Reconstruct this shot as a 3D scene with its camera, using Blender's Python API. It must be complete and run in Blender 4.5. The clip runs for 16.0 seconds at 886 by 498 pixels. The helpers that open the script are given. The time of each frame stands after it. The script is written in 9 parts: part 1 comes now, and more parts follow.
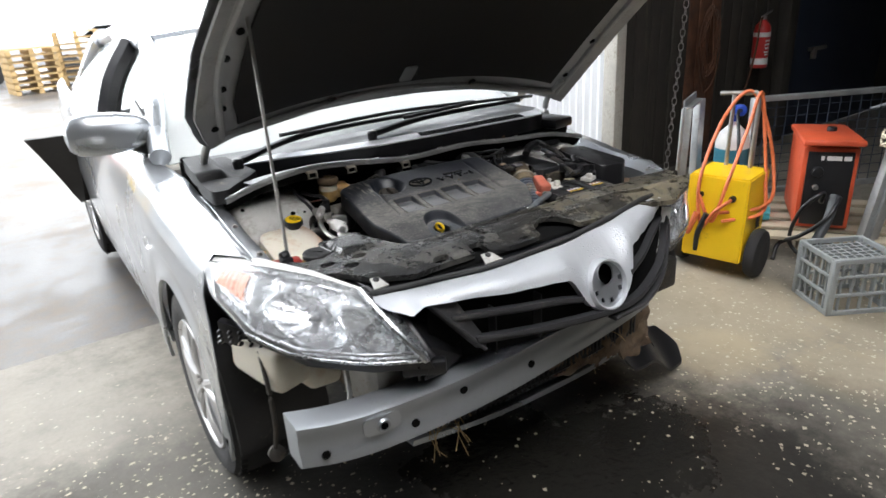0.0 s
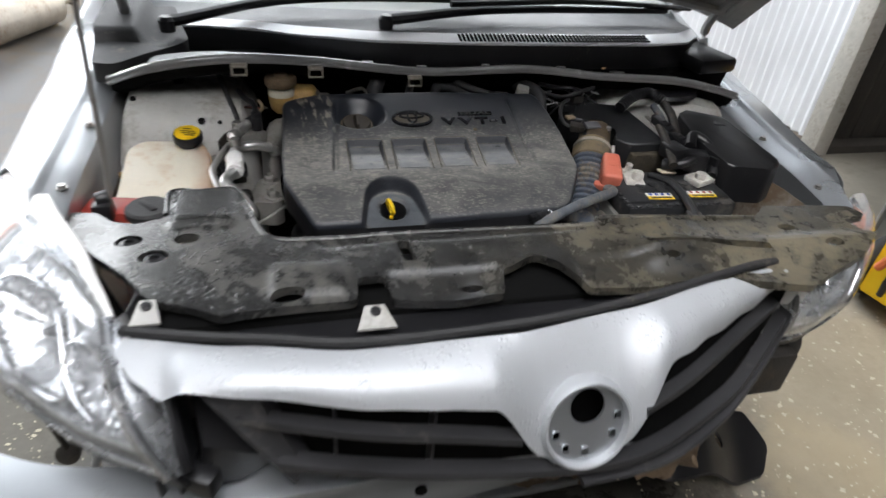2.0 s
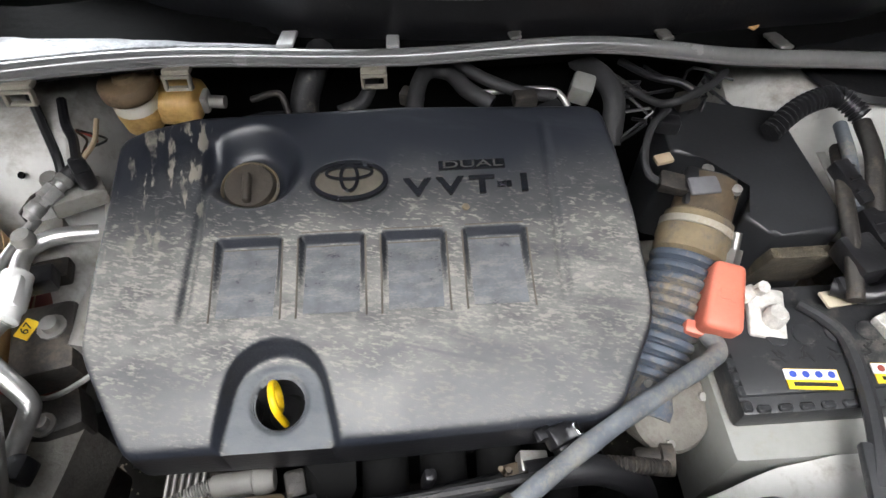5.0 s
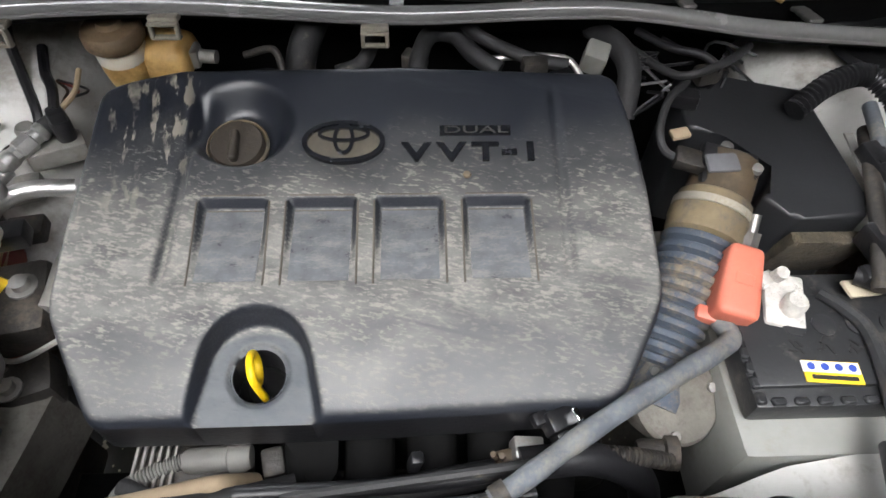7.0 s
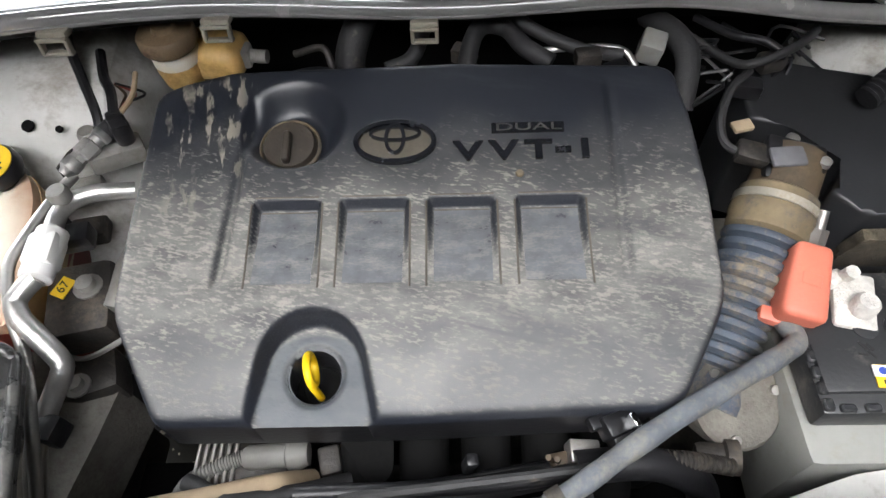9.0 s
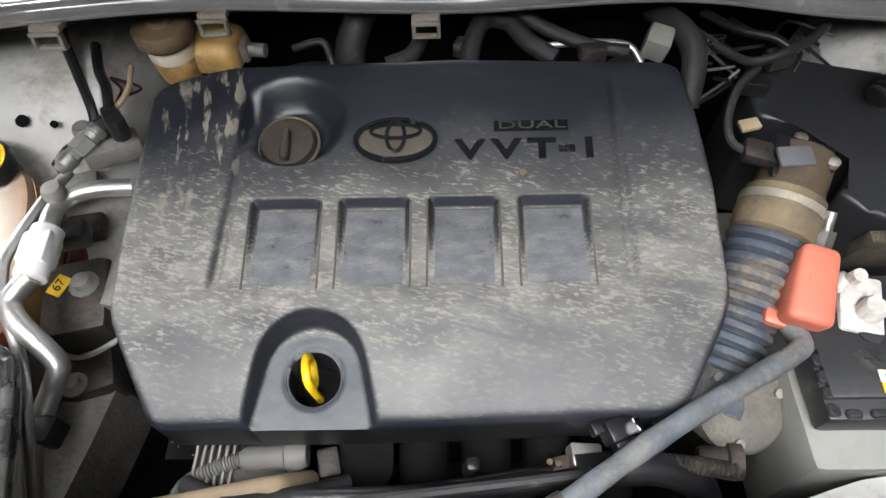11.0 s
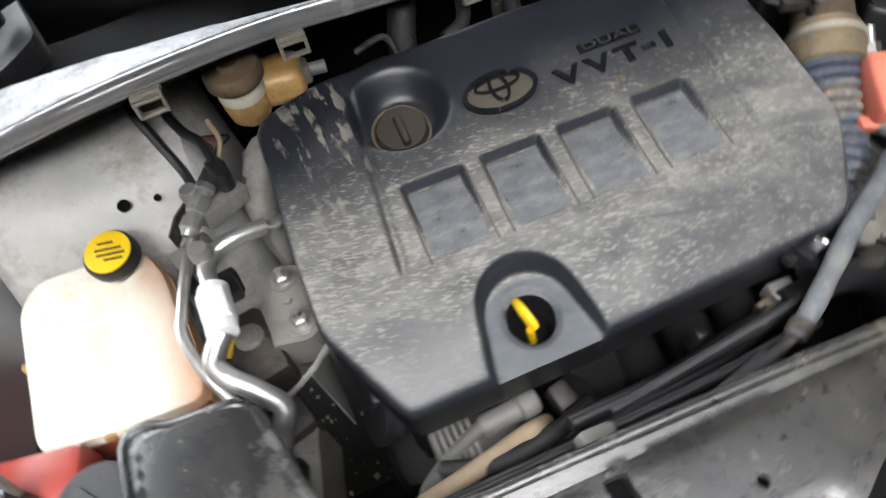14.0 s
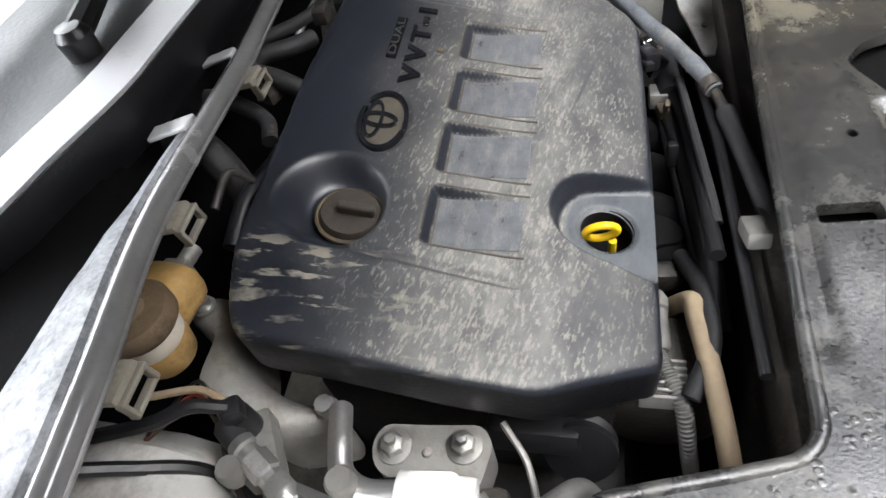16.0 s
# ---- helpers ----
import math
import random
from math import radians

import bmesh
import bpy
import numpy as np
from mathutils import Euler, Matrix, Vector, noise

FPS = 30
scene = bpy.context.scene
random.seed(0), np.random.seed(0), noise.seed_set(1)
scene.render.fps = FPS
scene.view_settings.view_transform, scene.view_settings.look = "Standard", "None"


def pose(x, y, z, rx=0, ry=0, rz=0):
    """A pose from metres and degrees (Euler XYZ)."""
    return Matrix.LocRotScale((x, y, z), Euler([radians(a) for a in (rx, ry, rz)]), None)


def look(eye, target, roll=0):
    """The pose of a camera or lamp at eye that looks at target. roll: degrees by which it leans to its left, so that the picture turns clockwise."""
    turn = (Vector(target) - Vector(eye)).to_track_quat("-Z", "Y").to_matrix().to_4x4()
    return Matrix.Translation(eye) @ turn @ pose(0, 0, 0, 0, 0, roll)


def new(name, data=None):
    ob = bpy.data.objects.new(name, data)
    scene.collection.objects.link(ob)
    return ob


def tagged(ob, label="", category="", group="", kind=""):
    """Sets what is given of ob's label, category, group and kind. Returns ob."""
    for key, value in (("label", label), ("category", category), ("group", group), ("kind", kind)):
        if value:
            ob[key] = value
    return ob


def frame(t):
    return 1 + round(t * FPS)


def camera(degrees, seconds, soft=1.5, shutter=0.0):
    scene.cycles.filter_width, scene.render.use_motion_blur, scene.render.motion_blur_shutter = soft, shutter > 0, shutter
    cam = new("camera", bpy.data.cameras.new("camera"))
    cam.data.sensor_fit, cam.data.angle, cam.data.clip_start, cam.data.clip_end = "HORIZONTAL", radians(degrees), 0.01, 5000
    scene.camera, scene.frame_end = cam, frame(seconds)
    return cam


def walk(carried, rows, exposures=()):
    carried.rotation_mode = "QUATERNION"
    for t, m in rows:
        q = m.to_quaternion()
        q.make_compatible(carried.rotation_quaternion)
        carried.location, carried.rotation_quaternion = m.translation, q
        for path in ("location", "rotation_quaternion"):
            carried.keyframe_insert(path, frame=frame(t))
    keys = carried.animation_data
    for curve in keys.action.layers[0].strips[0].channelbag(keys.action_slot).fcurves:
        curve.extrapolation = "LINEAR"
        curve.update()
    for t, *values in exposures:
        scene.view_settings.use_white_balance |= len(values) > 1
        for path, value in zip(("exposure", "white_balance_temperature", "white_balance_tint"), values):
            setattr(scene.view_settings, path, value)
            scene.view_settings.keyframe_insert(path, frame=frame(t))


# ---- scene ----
cam = camera(69.9, 16.0, shutter=0.5)
PATH = [
    (0, (-1.157, -0.969, 1.421), (-0.131, 0.584, 0.687), -3.6),
    (0.5, (-0.968, -0.816, 1.428), (0.01, 0.721, 0.601), -2.3),
    (1, (-0.716, -0.775, 1.415), (0.01, 0.853, 0.508), 0.3),
    (1.5, (-0.522, -0.691, 1.406), (0.011, 0.959, 0.408), 3.0),
    (2, (-0.368, -0.482, 1.391), (0.089, 1.108, 0.267), 5.3),
    (2.5, (-0.213, -0.254, 1.376), (0.069, 1.287, 0.133), 1.9),
    (3, (-0.108, -0.057, 1.383), (-0.079, 1.346, -0.042), -0.8),
    (3.5, (-0.107, 0.101, 1.435), (-0.062, 1.391, -0.093), -3.5),
    (4, (-0.065, 0.19, 1.438), (-0.058, 1.432, -0.13), -6.3),
    (4.2, (-0.047, 0.227, 1.429), (-0.018, 1.403, -0.188), -4.2),
    (6.5, (-0.048, 0.239, 1.354), (0.062, 1.462, -0.225), 2.4),
    (7, (-0.041, 0.241, 1.341), (0.042, 1.415, -0.276), 2.5),
    (7.5, (-0.054, 0.239, 1.339), (-0.046, 1.403, -0.288), -0.0),
    (8, (-0.048, 0.252, 1.349), (-0.057, 1.39, -0.295), -0.7),
    (8.5, (-0.05, 0.251, 1.348), (-0.072, 1.398, -0.29), -1.7),
    (9, (-0.051, 0.261, 1.349), (-0.102, 1.385, -0.305), -3.3),
    (11.5, (-0.053, 0.277, 1.347), (-0.105, 1.368, -0.329), -2.9),
    (12, (-0.055, 0.274, 1.344), (-0.096, 1.366, -0.331), -1.8),
    (12.5, (-0.056, 0.278, 1.344), (-0.081, 1.36, -0.338), -1.1),
    (13, (-0.063, 0.278, 1.34), (-0.084, 1.367, -0.337), -3.4),
    (13.5, (-0.145, 0.254, 1.339), (-0.099, 1.395, -0.303), -7.1),
    (14, (-0.313, 0.235, 1.343), (-0.078, 1.355, -0.297), -12.2),
    (14.5, (-0.413, 0.314, 1.326), (0.087, 1.361, -0.303), -18.2),
    (15, (-0.503, 0.383, 1.311), (0.371, 1.187, -0.299), -14.0),
    (15.5, (-0.587, 0.451, 1.311), (0.51, 1.036, -0.255), -16.3),
    (16, (-0.582, 0.508, 1.282), (0.591, 0.969, -0.27), -15.8),
]
walk(cam, [(t, look(eye, target, roll)) for t, eye, target, roll in PATH],
     [(0, 1.45, 6370, 10), (1.5, 1.5, 6370, 10), (2.0, 1.27, 6370, 10), (2.5, 1.22, 6370, 10), (3.0, 1.47, 6370, 10), (3.5, 2.0, 6370, 10), (4.0, 2.4, 6370, 10), (7, 2.35, 6370, 10), (12.5, 2.3, 6370, 10), (14.5, 2.3, 6370, 10), (16, 2.45, 6370, 10)])

# ---- light ----
world = bpy.data.worlds.new("world")
scene.world = world
world.use_nodes = True
wn = world.node_tree.nodes
sky = wn.new("ShaderNodeTexSky")
sky.sky_type, sky.sun_disc = "NISHITA", False
sky.sun_elevation, sky.sun_rotation = radians(58), radians(200)
sky.air_density, sky.dust_density, sky.ozone_density = 1.0, 3.0, 2.0
wn["Background"].inputs["Strength"].default_value = 0.15
grey = wn.new("ShaderNodeRGBToBW")
haze = wn.new("ShaderNodeMix")
haze.data_type, haze.inputs["Factor"].default_value = "RGBA", 0.7
wl = world.node_tree.links
wl.new(sky.outputs[0], grey.inputs[0])
wl.new(sky.outputs[0], haze.inputs["A"])
wl.new(grey.outputs[0], haze.inputs["B"])
wl.new(haze.outputs["Result"], wn["Background"].inputs["Color"])
sun_data = bpy.data.lights.new("sun", "SUN")
sun_data.energy, sun_data.angle, sun_data.color = 1.9, radians(90), (1.0, 1.0, 1.0)
sun = new("sun", sun_data)
sun.matrix_world = look((-1.6, -4.0, 9), (0, 0.5, 0.8))


door_light = bpy.data.lights.new("doorway_daylight", "AREA")
door_light.shape, door_light.size, door_light.size_y, door_light.energy = "RECTANGLE", 7.0, 2.2, 65
lamp = new("doorway_daylight", door_light)
door_light.color = (0.95, 0.98, 1.0)
lamp.matrix_world = look((-1.6, 2.5, 2.0), (-1.5, 0.2, 1.2))


# ---- materials ----
def ramp(nt, fac, lo, hi):
    r = nt.nodes.new("ShaderNodeMapRange")
    r.inputs["From Min"].default_value, r.inputs["From Max"].default_value = lo, hi
    nt.links.new(fac, r.inputs["Value"])
    return r.outputs[0]


def noise_tex(nt, co, scale, detail=5.0, rough=0.55, stretch=None):
    if stretch:
        m = nt.nodes.new("ShaderNodeMapping")
        m.inputs["Scale"].default_value = stretch
        nt.links.new(co, m.inputs["Vector"])
        co = m.outputs[0]
    n = nt.nodes.new("ShaderNodeTexNoise")
    n.inputs["Scale"].default_value, n.inputs["Detail"].default_value, n.inputs["Roughness"].default_value = scale, detail, rough
    nt.links.new(co, n.inputs["Vector"])
    return n.outputs["Fac"]


def mixed(nt, fac, a, b):
    m = nt.nodes.new("ShaderNodeMix")
    m.data_type = "RGBA"
    for socket, v in ((m.inputs["Factor"], fac), (m.inputs["A"], a), (m.inputs["B"], b)):
        if isinstance(v, tuple):
            socket.default_value = (*v, 1) if len(v) == 3 else v
        elif isinstance(v, (int, float)):
            socket.default_value = v
        else:
            nt.links.new(v, socket)
    return m.outputs["Result"]


def maths(nt, op, a, b):
    m = nt.nodes.new("ShaderNodeMath")
    m.operation = op
    for i, v in enumerate((a, b)):
        if isinstance(v, (int, float)):
            m.inputs[i].default_value = v
        else:
            nt.links.new(v, m.inputs[i])
    return m.outputs[0]


def mat(name, base, rough=0.5, metal=0.0, var=0.25, scale=14.0, fine=160.0, bump=0.15, dirt=None, dirt_amount=0.0,
        dirt_scale=9.0, dirt_stretch=None, coat=0.0, spec=0.5, transmission=0.0, sub=0.0, bump_scale=None, random_tone=0.0):
    """A worn surface: base colour varied at two scales, a dirt layer with its own shape and roughness, and fine relief."""
    m = bpy.data.materials.new(name)
    m.use_nodes = True
    nt = m.node_tree
    b = nt.nodes["Principled BSDF"]
    co = nt.nodes.new("ShaderNodeNewGeometry").outputs["Position"]
    big, small = noise_tex(nt, co, scale), noise_tex(nt, co, fine, 3)
    dark = tuple(c * (1 - var) for c in base)
    light = tuple(min(1, c * (1 + var)) for c in base)
    col = mixed(nt, ramp(nt, big, 0.3, 0.7), dark, light)
    col = mixed(nt, maths(nt, "MULTIPLY", ramp(nt, small, 0.35, 0.7), var * 0.8), col, tuple(c * 0.6 for c in base))
    r = maths(nt, "ADD", maths(nt, "MULTIPLY", ramp(nt, big, 0.2, 0.8), 0.18), rough - 0.09)
    if random_tone:
        info = nt.nodes.new("ShaderNodeObjectInfo").outputs["Random"]
        col = mixed(nt, maths(nt, "MULTIPLY", info, random_tone), col, tuple(c * 0.35 for c in base))
    if dirt:
        d1, d2 = noise_tex(nt, co, dirt_scale, 8, 0.65, dirt_stretch), noise_tex(nt, co, dirt_scale * 9, 6, 0.7, dirt_stretch)
        mask = maths(nt, "ADD", maths(nt, "MULTIPLY", d1, 0.62), maths(nt, "MULTIPLY", d2, 0.38))
        mask = ramp(nt, mask, 0.62 - 0.3 * dirt_amount, 0.74 - 0.2 * dirt_amount)
        mask = maths(nt, "MULTIPLY", mask, min(1.0, 0.45 + dirt_amount * 0.5))
        col = mixed(nt, mask, col, dirt)
        r = maths(nt, "ADD", r, maths(nt, "MULTIPLY", mask, 0.35))
        if metal:
            nt.links.new(maths(nt, "MULTIPLY", maths(nt, "SUBTRACT", 1.0, mask), metal), b.inputs["Metallic"])
    nt.links.new(col, b.inputs["Base Color"])
    nt.links.new(r, b.inputs["Roughness"])
    if not (dirt and metal):
        b.inputs["Metallic"].default_value = metal
    b.inputs["Coat Weight"].default_value, b.inputs["Specular IOR Level"].default_value = coat, spec
    b.inputs["Coat Roughness"].default_value = 0.08
    b.inputs["Transmission Weight"].default_value = transmission
    if sub:
        b.inputs["Subsurface Weight"].default_value = sub
        b.inputs["Subsurface Radius"].default_value = (0.03, 0.025, 0.018)
    if bump:
        bp = nt.nodes.new("ShaderNodeBump")
        bp.inputs["Strength"].default_value, bp.inputs["Distance"].default_value = bump, 0.004
        nt.links.new(noise_tex(nt, co, bump_scale or fine, 4), bp.inputs["Height"])
        nt.links.new(bp.outputs[0], b.inputs["Normal"])
    return m


def droplets(m):
    """Rain beads standing on a painted surface."""
    nt = m.node_tree
    co = nt.nodes.new("ShaderNodeNewGeometry").outputs["Position"]
    v = nt.nodes.new("ShaderNodeTexVoronoi")
    v.inputs["Scale"].default_value, v.inputs["Randomness"].default_value = 130, 1.0
    nt.links.new(co, v.inputs["Vector"])
    where = ramp(nt, noise_tex(nt, co, 16, 3), 0.42, 0.62)
    h = maths(nt, "MULTIPLY", ramp(nt, v.outputs["Distance"], 0.42, 0.22), where)
    bp = nt.nodes.new("ShaderNodeBump")
    bp.inputs["Strength"].default_value, bp.inputs["Distance"].default_value = 0.45, 0.002
    nt.links.new(h, bp.inputs["Height"])
    b = nt.nodes["Principled BSDF"]
    nt.links.new(bp.outputs[0], b.inputs["Normal"])
    nt.links.new(bp.outputs[0], b.inputs["Coat Normal"])
    return m


DUST = (0.30, 0.26, 0.20)
M_SILVER = mat("silver paint", (0.43, 0.45, 0.47), 0.30, 0.75, 0.05, 3, 900, 0.04, coat=0.8, dirt=(0.30, 0.29, 0.27), dirt_amount=0.08, dirt_scale=3)
M_WETSILVER = droplets(mat("wet silver paint", (0.54, 0.56, 0.585), 0.50, 0.42, 0.05, 3, 900, 0.0, coat=0.0))
M_BODY_IN = mat("bay paint", (0.52, 0.515, 0.49), 0.50, 0.05, 0.15, 9, 120, 0.05, dirt=(0.17, 0.13, 0.085), dirt_amount=0.44, dirt_scale=7)
M_GUTTER = mat("rust stained bay paint", (0.36, 0.34, 0.30), 0.55, 0.2, 0.2, 9, 120, 0.2, dirt=(0.13, 0.075, 0.035), dirt_amount=0.85, dirt_scale=7)
M_BLACK = mat("black plastic", (0.012, 0.012, 0.0135), 0.36, 0, 0.3, 12, 220, 0.12, dirt=(0.14, 0.125, 0.10), dirt_amount=0.09)
M_GRIME = mat("grimy metal", (0.05, 0.046, 0.042), 0.55, 0.5, 0.4, 20, 160, 0.35, dirt=(0.14, 0.11, 0.08), dirt_amount=0.4, dirt_scale=18)
# near black puts the shade of gaps and holes into colour; also black parts
M_DARK = mat("near black parts and unlit hollows", (0.005, 0.005, 0.005), 0.85, 0, 0.3, 9, 90, 0.2, spec=0.08)
M_RUBBER = mat("rubber", (0.022, 0.022, 0.023), 0.65, 0, 0.25, 12, 180, 0.2, dirt=DUST, dirt_amount=0.15)
M_TYRE = mat("tyre rubber", (0.02, 0.02, 0.021), 0.75, 0, 0.3, 14, 140, 0.3, dirt=(0.12, 0.11, 0.09), dirt_amount=0.25)
M_ALLOY = mat("wheel alloy", (0.62, 0.62, 0.63), 0.32, 0.85, 0.08, 8, 200, 0.05, dirt=(0.12, 0.10, 0.08), dirt_amount=0.15)
M_ALU = mat("bare aluminium", (0.62, 0.61, 0.59), 0.38, 0.9, 0.12, 20, 200, 0.15, dirt=(0.22, 0.17, 0.12), dirt_amount=0.2, dirt_scale=20)
M_STEEL = mat("dull steel", (0.36, 0.35, 0.33), 0.45, 0.8, 0.2, 18, 200, 0.2, dirt=(0.20, 0.13, 0.08), dirt_amount=0.3, dirt_scale=16)
M_CAST = mat("cast alloy", (0.30, 0.29, 0.27), 0.5, 0.5, 0.15, 25, 260, 0.12, dirt=(0.16, 0.13, 0.10), dirt_amount=0.35, dirt_scale=14)
M_OLDALLOY = mat("grimy alloy", (0.17, 0.16, 0.14), 0.6, 0.4, 0.25, 25, 220, 0.25, dirt=(0.07, 0.055, 0.04), dirt_amount=0.5, dirt_scale=18)
M_SEAL = mat("wet grey rubber seal", (0.19, 0.189, 0.185), 0.22, 0, 0.2, 9, 200, 0.06, coat=1.0, spec=0.8, dirt=(0.18, 0.17, 0.15), dirt_amount=0.1)
M_TANK = mat("aged white plastic", (0.72, 0.67, 0.56), 0.45, 0, 0.08, 7, 120, 0.05, dirt=(0.52, 0.30, 0.14), dirt_amount=0.28, dirt_scale=5, sub=0.25)
M_TANKDIRTY = mat("stained amber plastic", (0.50, 0.32, 0.115), 0.42, 0, 0.3, 20, 150, 0.1, dirt=(0.15, 0.085, 0.035), dirt_amount=0.48, dirt_scale=14, sub=0.2)
M_COOLANT = mat("red plastic", (0.30, 0.04, 0.03), 0.4, 0, 0.2, 14, 120, 0.05, dirt=(0.14, 0.08, 0.06), dirt_amount=0.4)
M_YELLOW = mat("yellow plastic", (0.85, 0.55, 0.01), 0.35, 0, 0.08, 30, 200, 0.05, dirt=(0.3, 0.2, 0.05), dirt_amount=0.05)
M_CAPRED = mat("faded red rubber", (0.62, 0.17, 0.11), 0.5, 0, 0.12, 18, 200, 0.08, dirt=(0.45, 0.28, 0.2), dirt_amount=0.2)
M_BELLOW = mat("dusty ribbed rubber", (0.06, 0.075, 0.10), 0.6, 0, 0.25, 16, 180, 0.15, dirt=(0.36, 0.28, 0.17), dirt_amount=0.5, dirt_scale=14)
M_DUSTED = mat("dust covered plastic", (0.20, 0.155, 0.092), 0.75, 0, 0.3, 18, 160, 0.2, dirt=(0.06, 0.068, 0.08), dirt_amount=0.55, dirt_scale=16)
M_BROWNCAP = mat("oily brown cap", (0.07, 0.05, 0.03), 0.6, 0, 0.25, 16, 160, 0.2, dirt=(0.16, 0.12, 0.07), dirt_amount=0.3)
M_COWL = mat("pale scuttle plastic", (0.80, 0.81, 0.83), 0.32, 0.0, 0.06, 4, 200, 0.03, coat=0.8, dirt=(0.45, 0.44, 0.42), dirt_amount=0.1)
M_HOSE = mat("faded blue grey hose", (0.095, 0.106, 0.120), 0.62, 0, 0.35, 30, 160, 0.2, dirt=(0.25, 0.225, 0.18), dirt_amount=0.5, dirt_scale=24)
M_HOSETAN = mat("dusty tan hose", (0.34, 0.26, 0.17), 0.75, 0, 0.2, 18, 150, 0.15, dirt=(0.42, 0.35, 0.25), dirt_amount=0.35)
M_BATT = mat("battery black plastic", (0.025, 0.026, 0.028), 0.4, 0, 0.2, 14, 200, 0.1, dirt=(0.22, 0.20, 0.17), dirt_amount=0.25)
M_BATTGREY = mat("grey translucent plastic", (0.23, 0.23, 0.215), 0.5, 0, 0.12, 10, 140, 0.08, dirt=(0.20, 0.17, 0.13), dirt_amount=0.25, sub=0.1)
M_LEAD = mat("furred lead terminal", (0.62, 0.60, 0.56), 0.7, 0.2, 0.2, 60, 300, 0.6, dirt=(0.45, 0.42, 0.36), dirt_amount=0.4, dirt_scale=40)
M_CLIP = mat("cream clip plastic", (0.24, 0.22, 0.18), 0.5, 0, 0.12, 20, 200, 0.05, dirt=(0.15, 0.12, 0.09), dirt_amount=0.35, dirt_scale=20)
# the dark blue-grey mottling paints the reflections in the damp surface
M_DAMPSTEEL = mat("damp pale paint with reflections mottled in", (0.34, 0.35, 0.37), 0.28, 0.1, 0.3, 18, 200, 0.08, dirt=(0.06, 0.064, 0.07), dirt_amount=0.66, dirt_scale=20)
M_FOAM = mat("dust caked fibre", (0.062, 0.052, 0.036), 0.95, 0, 0.4, 40, 260, 0.9, dirt=(0.15, 0.125, 0.08), dirt_amount=0.35, dirt_scale=60)
M_RIB = mat("pale painted rib", (0.50, 0.50, 0.50), 0.4, 0.1, 0.1, 20, 200, 0.05, dirt=(0.2, 0.19, 0.17), dirt_amount=0.3)
M_RUSTPAINT = mat("orange primer", (0.42, 0.24, 0.10), 0.7, 0, 0.25, 30, 200, 0.1)
M_LABEL = mat("yellow label", (0.86, 0.58, 0.03), 0.45, 0, 0.05, 20, 200, 0.02)
M_LABELWHITE = mat("white label", (0.75, 0.74, 0.72), 0.45, 0, 0.06, 20, 200, 0.02)
M_INK = mat("print black", (0.02, 0.02, 0.02), 0.5, 0, 0.1, 30, 200, 0.0)
M_REFLECTOR = mat("headlight reflector", (0.62, 0.635, 0.655), 0.26, 0.9, 0.22, 45, 300, 0.0)
M_CHROME = mat("bright chrome", (0.82, 0.83, 0.85), 0.14, 1.0, 0.05, 40, 300, 0.0)
M_BULB = mat("silvered bulb", (0.10, 0.10, 0.11), 0.22, 0.6, 0.2, 60, 300, 0.0)
M_AMBER = mat("amber reflector", (0.62, 0.27, 0.17), 0.3, 0.2, 0.15, 30, 200, 0.0)
M_INSUL = mat("bonnet insulation felt", (0.022, 0.021, 0.02), 0.95, 0, 0.2, 10, 300, 0.5)
M_BONNETIN = mat("bonnet inner paint", (0.40, 0.40, 0.39), 0.5, 0.4, 0.12, 8, 140, 0.06, dirt=(0.20, 0.18, 0.15), dirt_amount=0.3)
M_STRAW = mat("dry grass", (0.42, 0.30, 0.14), 0.9, 0, 0.3, 40, 300, 0.0)
M_MUD = mat("dried mud", (0.14, 0.098, 0.062), 0.95, 0, 0.3, 22, 120, 0.8)


def glass_mat(name, tint=(1, 1, 1), rough=0.0, ior=1.45):
    m = bpy.data.materials.new(name)
    m.use_nodes = True
    b = m.node_tree.nodes["Principled BSDF"]
    b.inputs["Base Color"].default_value = (*tint, 1)
    b.inputs["Transmission Weight"].default_value, b.inputs["Roughness"].default_value, b.inputs["IOR"].default_value = 1.0, rough, ior
    return m


M_GLASS = glass_mat("window glass", (0.92, 0.97, 0.95))
M_WETGLASS = glass_mat("wet windscreen glass whitened for sky", (0.92, 0.95, 0.95), 0.02, 1.52)
# partly opaque white, standing in for sky reflected on the wet glass
M_WETGLASS.node_tree.nodes["Principled BSDF"].inputs["Transmission Weight"].default_value = 0.66
M_LENS = glass_mat("clear lens", (0.95, 0.96, 0.97), 0.03, 1.30)
M_LENS.node_tree.nodes["Principled BSDF"].inputs["Transmission Weight"].default_value = 0.92



def stops(nt, value, lo, hi, table):
    """A smooth curve over a value between lo and hi, from (value, result) rows."""
    r = nt.nodes.new("ShaderNodeValToRGB")
    r.color_ramp.interpolation = "EASE"
    el = r.color_ramp.elements
    while len(el) < len(table):
        el.new(0.5)
    for e, (v, c) in zip(el, table):
        e.position, e.color = (v - lo) / (hi - lo), (c, c, c, 1)
    nt.links.new(ramp(nt, value, lo, hi), r.inputs[0])
    return r.outputs[0]


